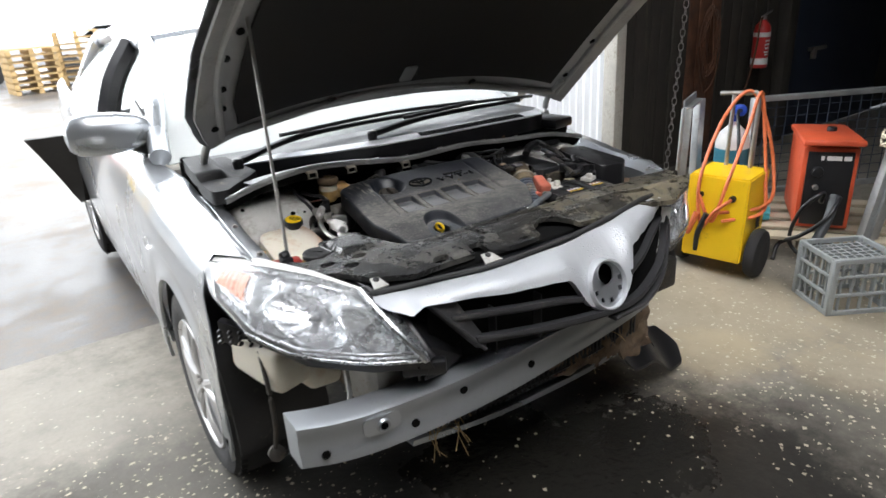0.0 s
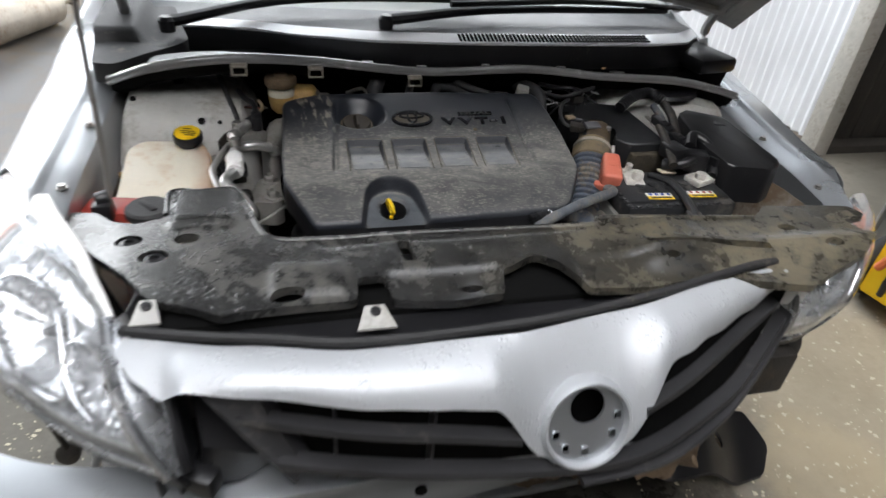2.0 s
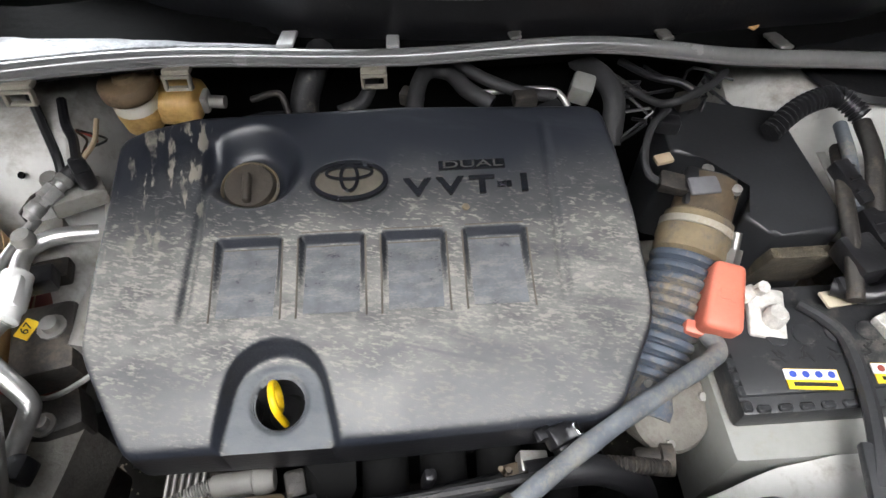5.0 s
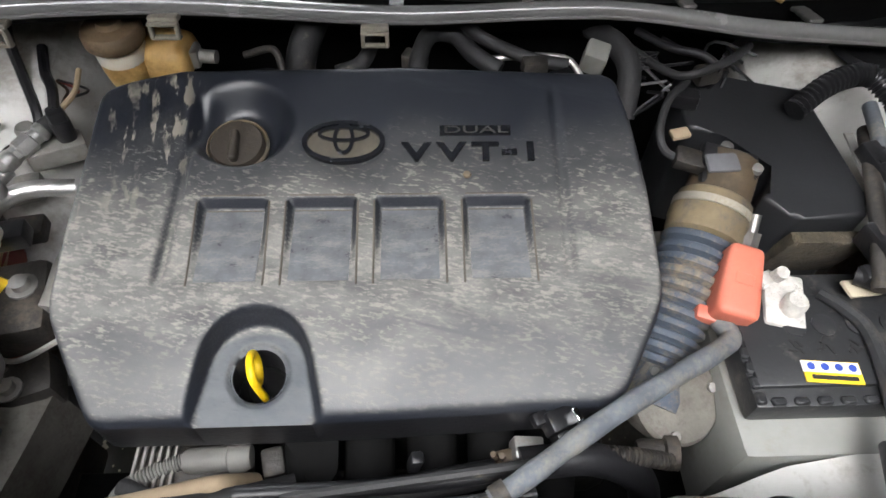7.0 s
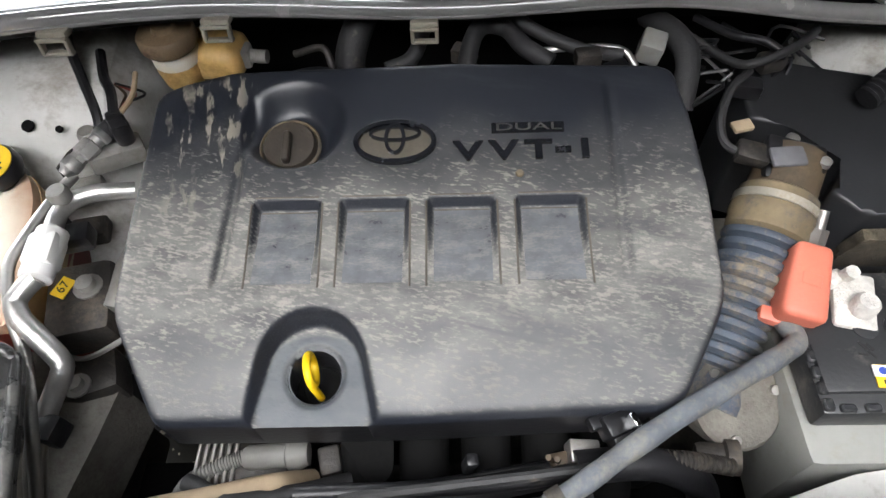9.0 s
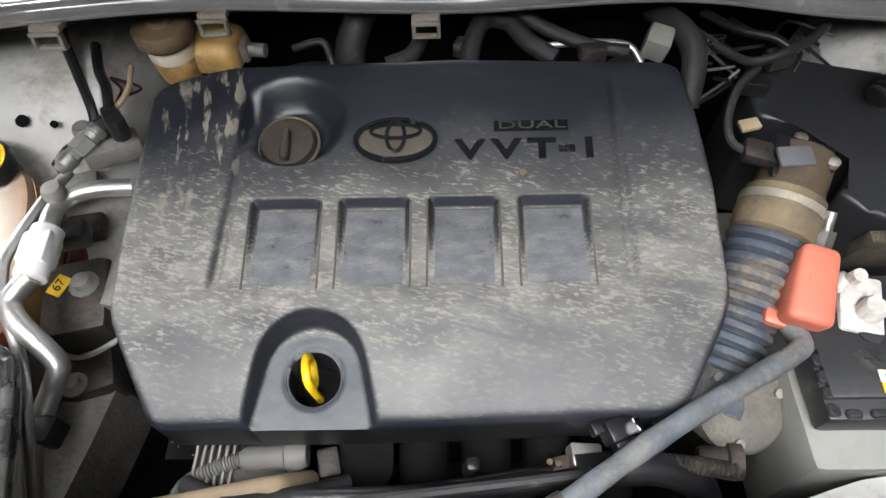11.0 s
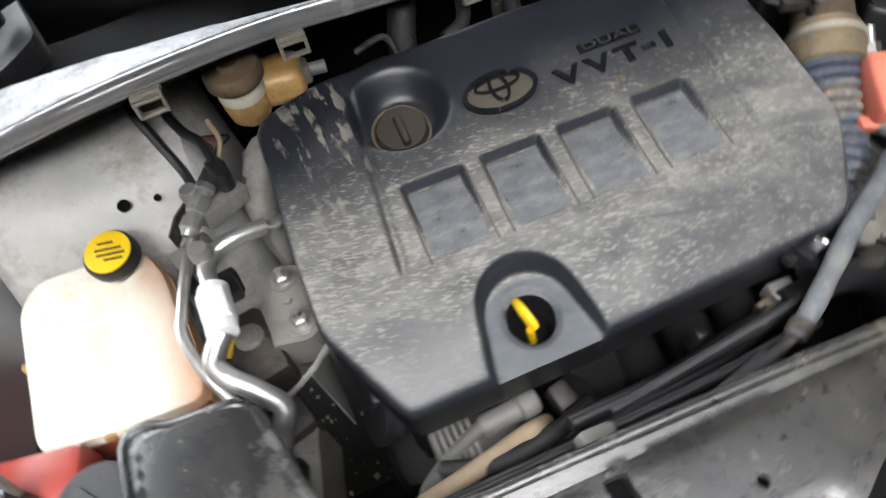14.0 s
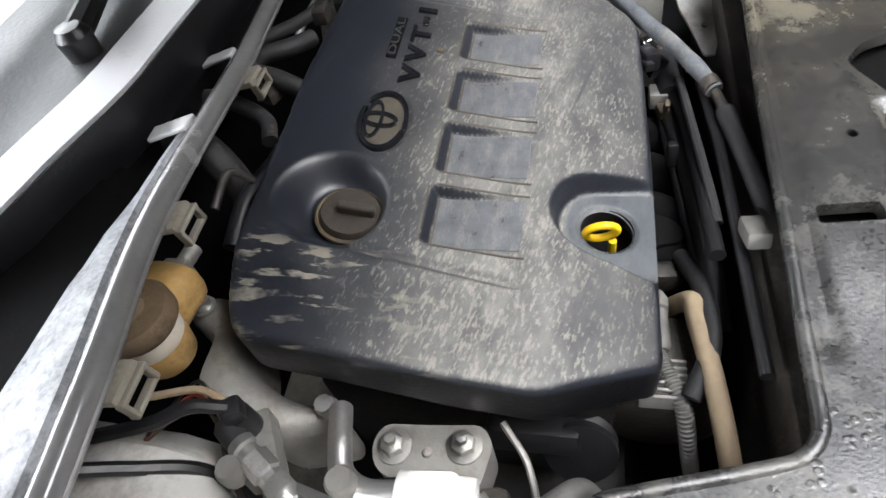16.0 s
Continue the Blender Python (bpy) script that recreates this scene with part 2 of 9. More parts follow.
def near(nt, co, at, r_out, r_in, squash=(1, 1, 1)):
    """1 inside r_in of a place, 0 beyond r_out."""
    v = nt.nodes.new("ShaderNodeVectorMath")
    v.operation = "SUBTRACT"
    nt.links.new(co, v.inputs[0])
    v.inputs[1].default_value = at
    w = nt.nodes.new("ShaderNodeVectorMath")
    w.operation = "MULTIPLY"
    nt.links.new(v.outputs[0], w.inputs[0])
    w.inputs[1].default_value = squash
    n = nt.nodes.new("ShaderNodeVectorMath")
    n.operation = "LENGTH"
    nt.links.new(w.outputs[0], n.inputs[0])
    return ramp(nt, n.outputs["Value"], r_out, r_in)


def turned(nt, co, at, deg):
    """Position seen from a place, turned about z."""
    m = nt.nodes.new("ShaderNodeMapping")
    m.vector_type = "TEXTURE"
    m.inputs["Location"].default_value, m.inputs["Rotation"].default_value = at, (0, 0, radians(deg))
    nt.links.new(co, m.inputs["Vector"])
    return m.outputs[0]


def cover_plastic():
    """Blue black moulded plastic: bare at the back, flecked and filmed with dry dust in the middle, darker again to the
    front.
    """
    m = bpy.data.materials.new("engine cover plastic")
    m.use_nodes = True
    nt = m.node_tree
    b = nt.nodes["Principled BSDF"]
    co = nt.nodes.new("ShaderNodeNewGeometry").outputs["Position"]
    sep = nt.nodes.new("ShaderNodeSeparateXYZ")
    nt.links.new(co, sep.inputs[0])
    X, Y = sep.outputs["X"], sep.outputs["Y"]
    cloud, mid = noise_tex(nt, co, 8, 5), noise_tex(nt, co, 34, 5, 0.6, (0.6, 1.0, 1.0))
    wob = maths(nt, "ADD", maths(nt, "MULTIPLY", maths(nt, "SUBTRACT", cloud, 0.5), 0.14), maths(nt, "MULTIPLY", maths(nt, "SUBTRACT", mid, 0.5), 0.05))
    # dust by y; sheen in the middle and roll-off shade are painted in too
    g = stops(nt, maths(nt, "ADD", Y, wob), 0.40, 0.84, [(0.44, 0.40), (0.50, 0.54), (0.55, 0.80), (0.59, 0.92), (0.645, 0.66), (0.69, 0.27), (0.76, 0.03)])
    base = (0.0125, 0.0150, 0.0215)
    # film and flecks fade out on steep faces, so recess walls stay dark
    nrm = nt.nodes.new("ShaderNodeSeparateXYZ")
    nt.links.new(nt.nodes.new("ShaderNodeNewGeometry").outputs["Normal"], nrm.inputs[0])
    flat = ramp(nt, nrm.outputs["Z"], 0.58, 0.93)
    film = maths(nt, "MULTIPLY", maths(nt, "MULTIPLY", maths(nt, "POWER", g, 1.15), flat), maths(nt, "ADD", maths(nt, "MULTIPLY", ramp(nt, mid, 0.32, 0.68), 0.62), 0.36))
    col = mixed(nt, film, base, (0.236, 0.230, 0.212))
    # dry flecks, dragged along the cover; denser towards the front
    skew = turned(nt, co, (0, 0, 0), -14)
    fl = maths(nt, "ADD", maths(nt, "MULTIPLY", noise_tex(nt, skew, 330, 5, 0.62, (0.34, 1.0, 1.0)), 0.68), maths(nt, "MULTIPLY", noise_tex(nt, co, 95, 5, 0.65, (0.6, 1.0, 1.0)), 0.32))
    fl = maths(nt, "ADD", fl, maths(nt, "MULTIPLY", g, 0.07))
    fleck = maths(nt, "MULTIPLY", maths(nt, "MULTIPLY", ramp(nt, fl, 0.560, 0.628), ramp(nt, g, 0.06, 0.42)), flat)
    col = mixed(nt, maths(nt, "MULTIPLY", fleck, 0.58), col, (0.33, 0.312, 0.275))
    fine = noise_tex(nt, co, 560, 3, 0.6)
    col = mixed(nt, maths(nt, "MULTIPLY", maths(nt, "MULTIPLY", ramp(nt, fine, 0.52, 0.66), g), 0.30), col, (0.075, 0.078, 0.082))
    # wiped bands where the black shows through again
    wipe = ramp(nt, noise_tex(nt, skew, 22, 6, 0.6, (0.20, 1.0, 1.0)), 0.56, 0.68)
    col = mixed(nt, maths(nt, "MULTIPLY", wipe, 0.48), col, (0.040, 0.043, 0.050))
    # runs of dried dust down the shoulder
    lean = turned(nt, co, (0, 0, 0), 6)
    runs = maths(nt, "MULTIPLY", ramp(nt, noise_tex(nt, lean, 78, 4, 0.55, (1.0, 0.16, 1.0)), 0.555, 0.60), ramp(nt, noise_tex(nt, co, 24, 4), 0.40, 0.56))
    side = maths(nt, "MULTIPLY", ramp(nt, X, -0.262, -0.285), ramp(nt, Y, 0.60, 0.69))
    col = mixed(nt, maths(nt, "MULTIPLY", maths(nt, "MULTIPLY", runs, side), 0.78), col, (0.30, 0.275, 0.225))
    # a soft greasy thumb mark at the left, two broad darker patches and one long scuff
    for at, r0, r1, k in (((-0.289, 0.500, 0.82), 0.046, 0.006, 0.62), ((0.135, 0.520, 0.82), 0.075, 0.01, 0.45), ((0.02, 0.480, 0.82), 0.090, 0.01, 0.50)):
        col = mixed(nt, maths(nt, "MULTIPLY", near(nt, co, at, r0, r1), k), col, (0.050, 0.052, 0.056))
    scuff = near(nt, turned(nt, co, (-0.008, 0.520, 0.83), -14), (0, 0, 0), 1.0, 0.45, (16.0, 420.0, 0.0))
    col = mixed(nt, maths(nt, "MULTIPLY", maths(nt, "MULTIPLY", scuff, ramp(nt, mid, 0.35, 0.6)), 0.75), col, (0.045, 0.046, 0.050))
    # the dipstick pocket lies under the dust line: a smooth blue grey film
    pk = maths(nt, "MULTIPLY", near(nt, co, (-0.188, 0.484, 0.794), 0.062, 0.055, (1.0, 1.0, 2.6)), flat)
    col = mixed(nt, pk, col, mixed(nt, ramp(nt, mid, 0.35, 0.75), (0.060, 0.068, 0.078), (0.105, 0.113, 0.122)))
    nt.links.new(col, b.inputs["Base Color"])
    nt.links.new(maths(nt, "ADD", maths(nt, "MULTIPLY", fleck, 0.25), maths(nt, "ADD", maths(nt, "MULTIPLY", g, 0.24), maths(nt, "ADD", maths(nt, "MULTIPLY", cloud, 0.12), 0.28))), b.inputs["Roughness"])
    bp = nt.nodes.new("ShaderNodeBump")
    bp.inputs["Strength"].default_value, bp.inputs["Distance"].default_value = 0.07, 0.003
    nt.links.new(maths(nt, "ADD", noise_tex(nt, co, 620, 3), maths(nt, "MULTIPLY", fleck, 0.5)), bp.inputs["Height"])
    nt.links.new(bp.outputs[0], b.inputs["Normal"])
    return m


M_COVER = cover_plastic()


def amber_edge(m):
    """Old coolant stain soaked into the side of the tank that faces the engine."""
    nt = m.node_tree
    b = nt.nodes["Principled BSDF"]
    co = nt.nodes.new("ShaderNodeNewGeometry").outputs["Position"]
    sep = nt.nodes.new("ShaderNodeSeparateXYZ")
    nt.links.new(co, sep.inputs[0])
    x = maths(nt, "ADD", sep.outputs["X"], maths(nt, "MULTIPLY", maths(nt, "SUBTRACT", noise_tex(nt, co, 14, 5), 0.5), 0.06))
    soak = maths(nt, "MULTIPLY", ramp(nt, x, -0.548, -0.508), 0.85)
    nt.links.new(mixed(nt, soak, b.inputs["Base Color"].links[0].from_socket, (0.36, 0.15, 0.05)), b.inputs["Base Color"])
    return m


M_COOLTANK = amber_edge(mat("stained white plastic", (0.74, 0.69, 0.58), 0.45, 0, 0.08, 7, 120, 0.05, dirt=(0.52, 0.30, 0.14), dirt_amount=0.28, dirt_scale=5, sub=0.25))


def tray_plastic():
    """Black tray plastic with dried puddle marks, tan dust towards one end and rain beads at the other."""
    m = bpy.data.materials.new("dusty tray plastic")
    m.use_nodes = True
    nt = m.node_tree
    b = nt.nodes["Principled BSDF"]
    co = nt.nodes.new("ShaderNodeNewGeometry").outputs["Position"]
    sep = nt.nodes.new("ShaderNodeSeparateXYZ")
    nt.links.new(co, sep.inputs[0])
    big, mid, fine = noise_tex(nt, co, 9, 6, 0.6), noise_tex(nt, co, 38, 6, 0.65), noise_tex(nt, co, 320, 4, 0.6)
    tan = ramp(nt, sep.outputs["X"], -0.22, 0.22)
    film = ramp(nt, maths(nt, "ADD", big, maths(nt, "MULTIPLY", mid, 0.25)), 0.43, 0.80)
    col = mixed(nt, film, (0.014, 0.014, 0.015), mixed(nt, tan, (0.046, 0.046, 0.044), (0.098, 0.088, 0.065)))
    rim = maths(nt, "ADD", maths(nt, "MULTIPLY", big, 0.55), maths(nt, "ADD", maths(nt, "MULTIPLY", mid, 0.33), maths(nt, "MULTIPLY", fine, 0.12)))
    patch = ramp(nt, rim, 0.52, 0.575)
    patch = maths(nt, "MULTIPLY", patch, maths(nt, "ADD", 0.35, maths(nt, "MULTIPLY", fine, 0.6)))
    for at, r0, r1 in (((-0.345, 0.245, 0.84), 0.075, 0.03), ((-0.02, 0.225, 0.84), 0.05, 0.02), ((0.45, 0.30, 0.82), 0.16, 0.05), ((0.22, 0.33, 0.83), 0.10, 0.03)):
        patch = maths(nt, "ADD", patch, maths(nt, "MULTIPLY", near(nt, co, at, r0, r1), maths(nt, "MULTIPLY", ramp(nt, mid, 0.42, 0.58), 0.35)))
    col = mixed(nt, maths(nt, "MULTIPLY", ramp(nt, patch, 0.0, 1.0), 0.8), col, mixed(nt, tan, (0.120, 0.114, 0.102), (0.200, 0.170, 0.113)))
    grime = ramp(nt, noise_tex(nt, co, 70, 6, 0.7), 0.60, 0.66)
    col = mixed(nt, maths(nt, "MULTIPLY", grime, 0.7), col, (0.010, 0.010, 0.010))
    b.inputs["Specular IOR Level"].default_value = 0.75
    nt.links.new(col, b.inputs["Base Color"])
    # beads of rain on the corner that stands out of the shed
    v = nt.nodes.new("ShaderNodeTexVoronoi")
    v.inputs["Scale"].default_value = 120
    nt.links.new(co, v.inputs["Vector"])
    wet = maths(nt, "MULTIPLY", near(nt, co, (-0.50, 0.27, 0.84), 0.17, 0.08), ramp(nt, noise_tex(nt, co, 30, 3), 0.48, 0.60))
    bead = maths(nt, "MULTIPLY", ramp(nt, v.outputs["Distance"], 0.40, 0.25), wet)
    nt.links.new(maths(nt, "SUBTRACT", maths(nt, "ADD", 0.27, maths(nt, "MULTIPLY", patch, 0.22)), maths(nt, "MULTIPLY", bead, 0.24)), b.inputs["Roughness"])
    bp = nt.nodes.new("ShaderNodeBump")
    bp.inputs["Strength"].default_value, bp.inputs["Distance"].default_value = 0.35, 0.004
    nt.links.new(maths(nt, "ADD", maths(nt, "MULTIPLY", fine, 0.35), maths(nt, "ADD", maths(nt, "MULTIPLY", mid, 0.25), bead)), bp.inputs["Height"])
    nt.links.new(bp.outputs[0], b.inputs["Normal"])
    return m


M_TRAY = tray_plastic()


# ---- mesh helpers ----
def prism(bm, poly, top, low, bevel):
    """A moulded box: poly in plan, its top at height top(x, y), its foot at low, edges rounded."""
    a = [bm.verts.new((x, y, low)) for x, y in poly]
    b = [bm.verts.new((x, y, top(x, y))) for x, y in poly]
    n = len(poly)
    for i in range(n):
        bm.faces.new((a[i], a[(i + 1) % n], b[(i + 1) % n], b[i]))
    bm.faces.new(a[::-1])
    lid = bm.faces.new(b)
    bmesh.ops.bevel(bm, geom=list(lid.edges), offset=bevel, segments=4, affect="EDGES", profile=0.5)
    return bm


def link(name, bm, material, parent=None, label="", smooth=True):
    bmesh.ops.recalc_face_normals(bm, faces=bm.faces)
    me = bpy.data.meshes.new(name)
    bm.to_mesh(me)
    bm.free()
    for p in me.polygons:
        p.use_smooth = smooth
    if smooth:
        me.set_sharp_from_angle(angle=radians(38))
    for m in (material if isinstance(material, (list, tuple)) else [material]):
        me.materials.append(m)
    ob = new(name, me)
    if parent:
        ob.parent = parent
        if parent.type == "EMPTY":
            ob.matrix_parent_inverse = parent.matrix_basis.inverted()
    if label:
        ob["label"] = label
    return ob


def part(name, bm, material, parent, label="", smooth=True):
    return link(name, bm, material, parent, label, smooth)


def thing(name, at, label, category, group="", kind=""):
    e = new(name)
    e.location = at
    e.empty_display_size = 0.1
    return tagged(e, label, category, group, kind)


def box(bm, c, s, rot=(0, 0, 0), bevel=0.0, seg=2):
    made = bmesh.ops.create_cube(bm, size=1)["verts"]
    bmesh.ops.scale(bm, vec=s, verts=made)
    if bevel:
        edges = list({e for v in made for e in v.link_edges})
        made = list({v for f in bmesh.ops.bevel(bm, geom=edges, offset=bevel, segments=seg, affect="EDGES", profile=0.5)["faces"] for v in f.verts} | {v for v in made if v.is_valid})
    bmesh.ops.transform(bm, matrix=pose(*c, *rot), verts=[v for v in made if v.is_valid])
    return bm


def cyl(bm, a, b, r, r2=None, n=20, bevel=0.0):
    a, b = Vector(a), Vector(b)
    d = b - a
    made = bmesh.ops.create_cone(bm, cap_ends=True, segments=n, radius1=r, radius2=r if r2 is None else r2, depth=d.length)["verts"]
    m = Matrix.Translation((a + b) / 2) @ d.to_track_quat("Z", "Y").to_matrix().to_4x4()
    if bevel:
        edges = [e for e in {e for v in made for e in v.link_edges} if any(len(f.verts) > 4 for f in e.link_faces)]
        out = bmesh.ops.bevel(bm, geom=edges, offset=bevel, segments=2, affect="EDGES", profile=0.5)
        made = list({v for v in made if v.is_valid} | set(out["verts"]))
    bmesh.ops.transform(bm, matrix=m, verts=made)
    return bm


def spline(pts, n=8):
    """Points along a smooth curve through pts."""
    p = [Vector(q) for q in pts]
    p = [p[0] * 2 - p[1]] + p + [p[-1] * 2 - p[-2]]
    out = []
    for i in range(1, len(p) - 2):
        for k in range(n):
            t = k / n
            out.append(0.5 * ((2 * p[i]) + (p[i + 1] - p[i - 1]) * t + (2 * p[i - 1] - 5 * p[i] + 4 * p[i + 1] - p[i + 2]) * t * t + (3 * p[i] - p[i - 1] - 3 * p[i + 1] + p[i + 2]) * t ** 3))
    out.append(p[-2])
    return out


def tube(bm, pts, r, n=10, steps=8, smooth=True):
    """A pipe along pts; r is one radius or a function of 0..1."""
    line = spline(pts, steps) if smooth and len(pts) > 2 else [Vector(q) for q in pts]
    up = Vector((0, 0, 1))
    rings = []
    for i, p in enumerate(line):
        d = (line[min(i + 1, len(line) - 1)] - line[max(i - 1, 0)]).normalized()
        side = d.cross(up)
        if side.length < 0.05:
            side = d.cross(Vector((0, 1, 0)))
        side.normalize()
        top = side.cross(d).normalized()
        rr = r(i / (len(line) - 1)) if callable(r) else r
        rings.append([bm.verts.new(p + side * math.cos(a) * rr + top * math.sin(a) * rr) for a in (2 * math.pi * k / n for k in range(n))])
    for a, b in zip(rings, rings[1:]):
        for k in range(n):
            bm.faces.new((a[k], a[(k + 1) % n], b[(k + 1) % n], b[k]))
    bm.faces.new(rings[0][::-1])
    bm.faces.new(rings[-1])
    return bm


def lathe(bm, prof, m=None, n=32, cap=True):
    """Turn (radius, height) pairs round z, then move by m; cap closes open ends."""
    m = m or Matrix()
    rings = [[bm.verts.new(m @ Vector((r * math.cos(2 * math.pi * k / n), r * math.sin(2 * math.pi * k / n), z))) for k in range(n)] for r, z in prof]
    for a, b in zip(rings, rings[1:]):
        for k in range(n):
            bm.faces.new((a[k], a[(k + 1) % n], b[(k + 1) % n], b[k]))
    for ring in (rings[0], rings[-1]) if cap else ():
        if (ring[0].co - ring[n // 2].co).length > 1e-4:
            bm.faces.new(ring)
    bmesh.ops.remove_doubles(bm, verts=bm.verts, dist=1e-6)
    return bm


def grid(bm, rows, close=False):
    """Quads over rows of points."""
    vs = [[bm.verts.new(p) for p in row] for row in rows]
    for a, b in zip(vs, vs[1:]):
        for i in range(len(a) - (0 if close else 1)):
            j = (i + 1) % len(a)
            bm.faces.new((a[i], a[j], b[j], b[i]))
    return vs


def thick(bm, t):
    bmesh.ops.recalc_face_normals(bm, faces=bm.faces)
    bmesh.ops.solidify(bm, geom=bm.faces[:], thickness=t)
    return bm


def inside(x, y, poly):
    c = False
    j = len(poly) - 1
    for i in range(len(poly)):
        (xi, yi), (xj, yj) = poly[i][:2], poly[j][:2]
        if (yi > y) != (yj > y) and x < (xj - xi) * (y - yi) / (yj - yi) + xi:
            c = not c
        j = i
    return c


def edge_dist(x, y, poly):
    best = 9.0
    j = len(poly) - 1
    for i in range(len(poly)):
        (ax, ay), (bx, by) = poly[j][:2], poly[i][:2]
        dx, dy = bx - ax, by - ay
        l2 = dx * dx + dy * dy
        t = max(0, min(1, ((x - ax) * dx + (y - ay) * dy) / l2)) if l2 else 0
        best = min(best, math.hypot(ax + t * dx - x, ay + t * dy - y))
        j = i
    return best


def rounded(poly, r, n=4):
    """Round a polygon's corners."""
    out = []
    for i, p in enumerate(poly):
        p, a, b = Vector(p), Vector(poly[i - 1]), Vector(poly[(i + 1) % len(poly)])
        da, db = a - p, b - p
        k = min(r, da.length * 0.45, db.length * 0.45)
        s, e = p + da.normalized() * k, p + db.normalized() * k
        for q in range(n + 1):
            t = q / n
            out.append(tuple((1 - t) ** 2 * s + 2 * t * (1 - t) * p + t * t * e))
    return out


def ellipse(cx, cy, rx, ry=None, n=18, turn=0.0):
    ry = rx if ry is None else ry
    c, s = math.cos(radians(turn)), math.sin(radians(turn))
    return [(cx + c * rx * math.cos(a) - s * ry * math.sin(a), cy + s * rx * math.cos(a) + c * ry * math.sin(a)) for a in (2 * math.pi * k / n for k in range(n))]


def sheet(bm, outline, holes, zf, depth, step, skirt=0, creases=()):
    """A moulded sheet: outline and holes in plan, height zf(x, y), with edges that go down by depth."""
    from mathutils.geometry import delaunay_2d_cdt
    verts, edges = [], []
    for loop in [outline] + holes:
        dense = []
        for i, p in enumerate(loop):
            q = loop[(i + 1) % len(loop)]
            k = max(1, int(math.hypot(q[0] - p[0], q[1] - p[1]) / step))
            dense += [(p[0] + (q[0] - p[0]) * j / k, p[1] + (q[1] - p[1]) * j / k) for j in range(k)]
        base = len(verts)
        verts += [Vector(p) for p in dense]
        edges += [(base + i, base + (i + 1) % len(dense)) for i in range(len(dense))]
    for x0, y0, x1, y1 in creases:
        k = max(1, int(math.hypot(x1 - x0, y1 - y0) / step))
        base = len(verts)
        verts += [Vector((x0 + (x1 - x0) * j / k, y0 + (y1 - y0) * j / k)) for j in range(k + 1)]
        edges += [(base + j, base + j + 1) for j in range(k)]
    xs, ys = [p[0] for p in outline], [p[1] for p in outline]
    y, odd = min(ys) + step / 2, False
    while y < max(ys):
        x = min(xs) + (step / 2 if odd else 0)
        while x < max(xs):
            if inside(x, y, outline) and edge_dist(x, y, outline) > step * 0.4 and not any(inside(x, y, h) or edge_dist(x, y, h) < step * 0.4 for h in holes if abs(x - h[0][0]) < 0.5) and not any(min(x0, x1) - step * 0.5 < x < max(x0, x1) + step * 0.5 and min(y0, y1) - step * 0.5 < y < max(y0, y1) + step * 0.5 for x0, y0, x1, y1 in creases):
                verts.append(Vector((x, y)))
            x += step
        y, odd = y + step * 0.87, not odd
    pts, es, fs, _, _, _ = delaunay_2d_cdt(verts, edges, [], 0, 1e-6)
    keep = []
    for f in fs:
        cx, cy = sum(pts[i][0] for i in f) / len(f), sum(pts[i][1] for i in f) / len(f)
        if inside(cx, cy, outline) and not any(inside(cx, cy, h) for h in holes):
            keep.append(f)
    vs = {}
    for f in keep:
        for i in f:
            if i not in vs:
                vs[i] = bm.verts.new((pts[i][0], pts[i][1], zf(pts[i][0], pts[i][1])))
    faces = [bm.faces.new([vs[i] for i in f]) for f in keep]
    rim = [e for e in bm.edges if len(e.link_faces) == 1]
    low = {}
    for e in rim:
        for v in e.verts:
            if v not in low:
                low[v] = bm.verts.new(v.co - Vector((0, 0, depth)))
    for e in rim:
        a, b = e.verts
        bm.faces.new((a, b, low[b], low[a])).material_index = skirt
    return faces


def sstep(a, b, x):
    t = max(0.0, min(1.0, (x - a) / (b - a)))
    return t * t * (3 - 2 * t)


def interp(x, table):
    """Smooth value at x from (x, value...) rows."""
    if x <= table[0][0]:
        return table[0][1:]
    for a, b in zip(table, table[1:]):
        if x <= b[0]:
            t = (x - a[0]) / (b[0] - a[0])
            t = t * t * (3 - 2 * t) * 0.5 + t * 0.5
            return tuple(p + (q - p) * t for p, q in zip(a[1:], b[1:]))
    return table[-1][1:]


def words(name, text, size, m, material, parent, depth=0.002, shear=0.0, bold=0.0):
    """Raised lettering."""
    cu = bpy.data.curves.new(name, "FONT")
    cu.body, cu.size, cu.extrude, cu.align_x, cu.align_y, cu.shear, cu.offset = text, size, depth, "CENTER", "CENTER", shear, size * bold
    tmp = bpy.data.objects.new(name, cu)
    scene.collection.objects.link(tmp)
    me = bpy.data.meshes.new_from_object(tmp.evaluated_get(bpy.context.evaluated_depsgraph_get()))
    bpy.data.objects.remove(tmp)
    bm = bmesh.new()
    bm.from_mesh(me)
    bpy.data.meshes.remove(me)
    bmesh.ops.transform(bm, matrix=m, verts=bm.verts)
    return part(name, bm, material, parent, "", False)

# ---- setting ----
M_CONC = mat("concrete floor", (0.245, 0.222, 0.182), 0.62, 0, 0.30, 2.2, 45, 0.45, dirt=(0.11, 0.102, 0.09), dirt_amount=0.40, dirt_scale=1.6, bump_scale=40)


# DULL: darker, rougher concrete tone
OIL_SHADE, SAND, DULL = (0.018, 0.017, 0.015), (0.42, 0.345, 0.225), (0.075, 0.071, 0.060)


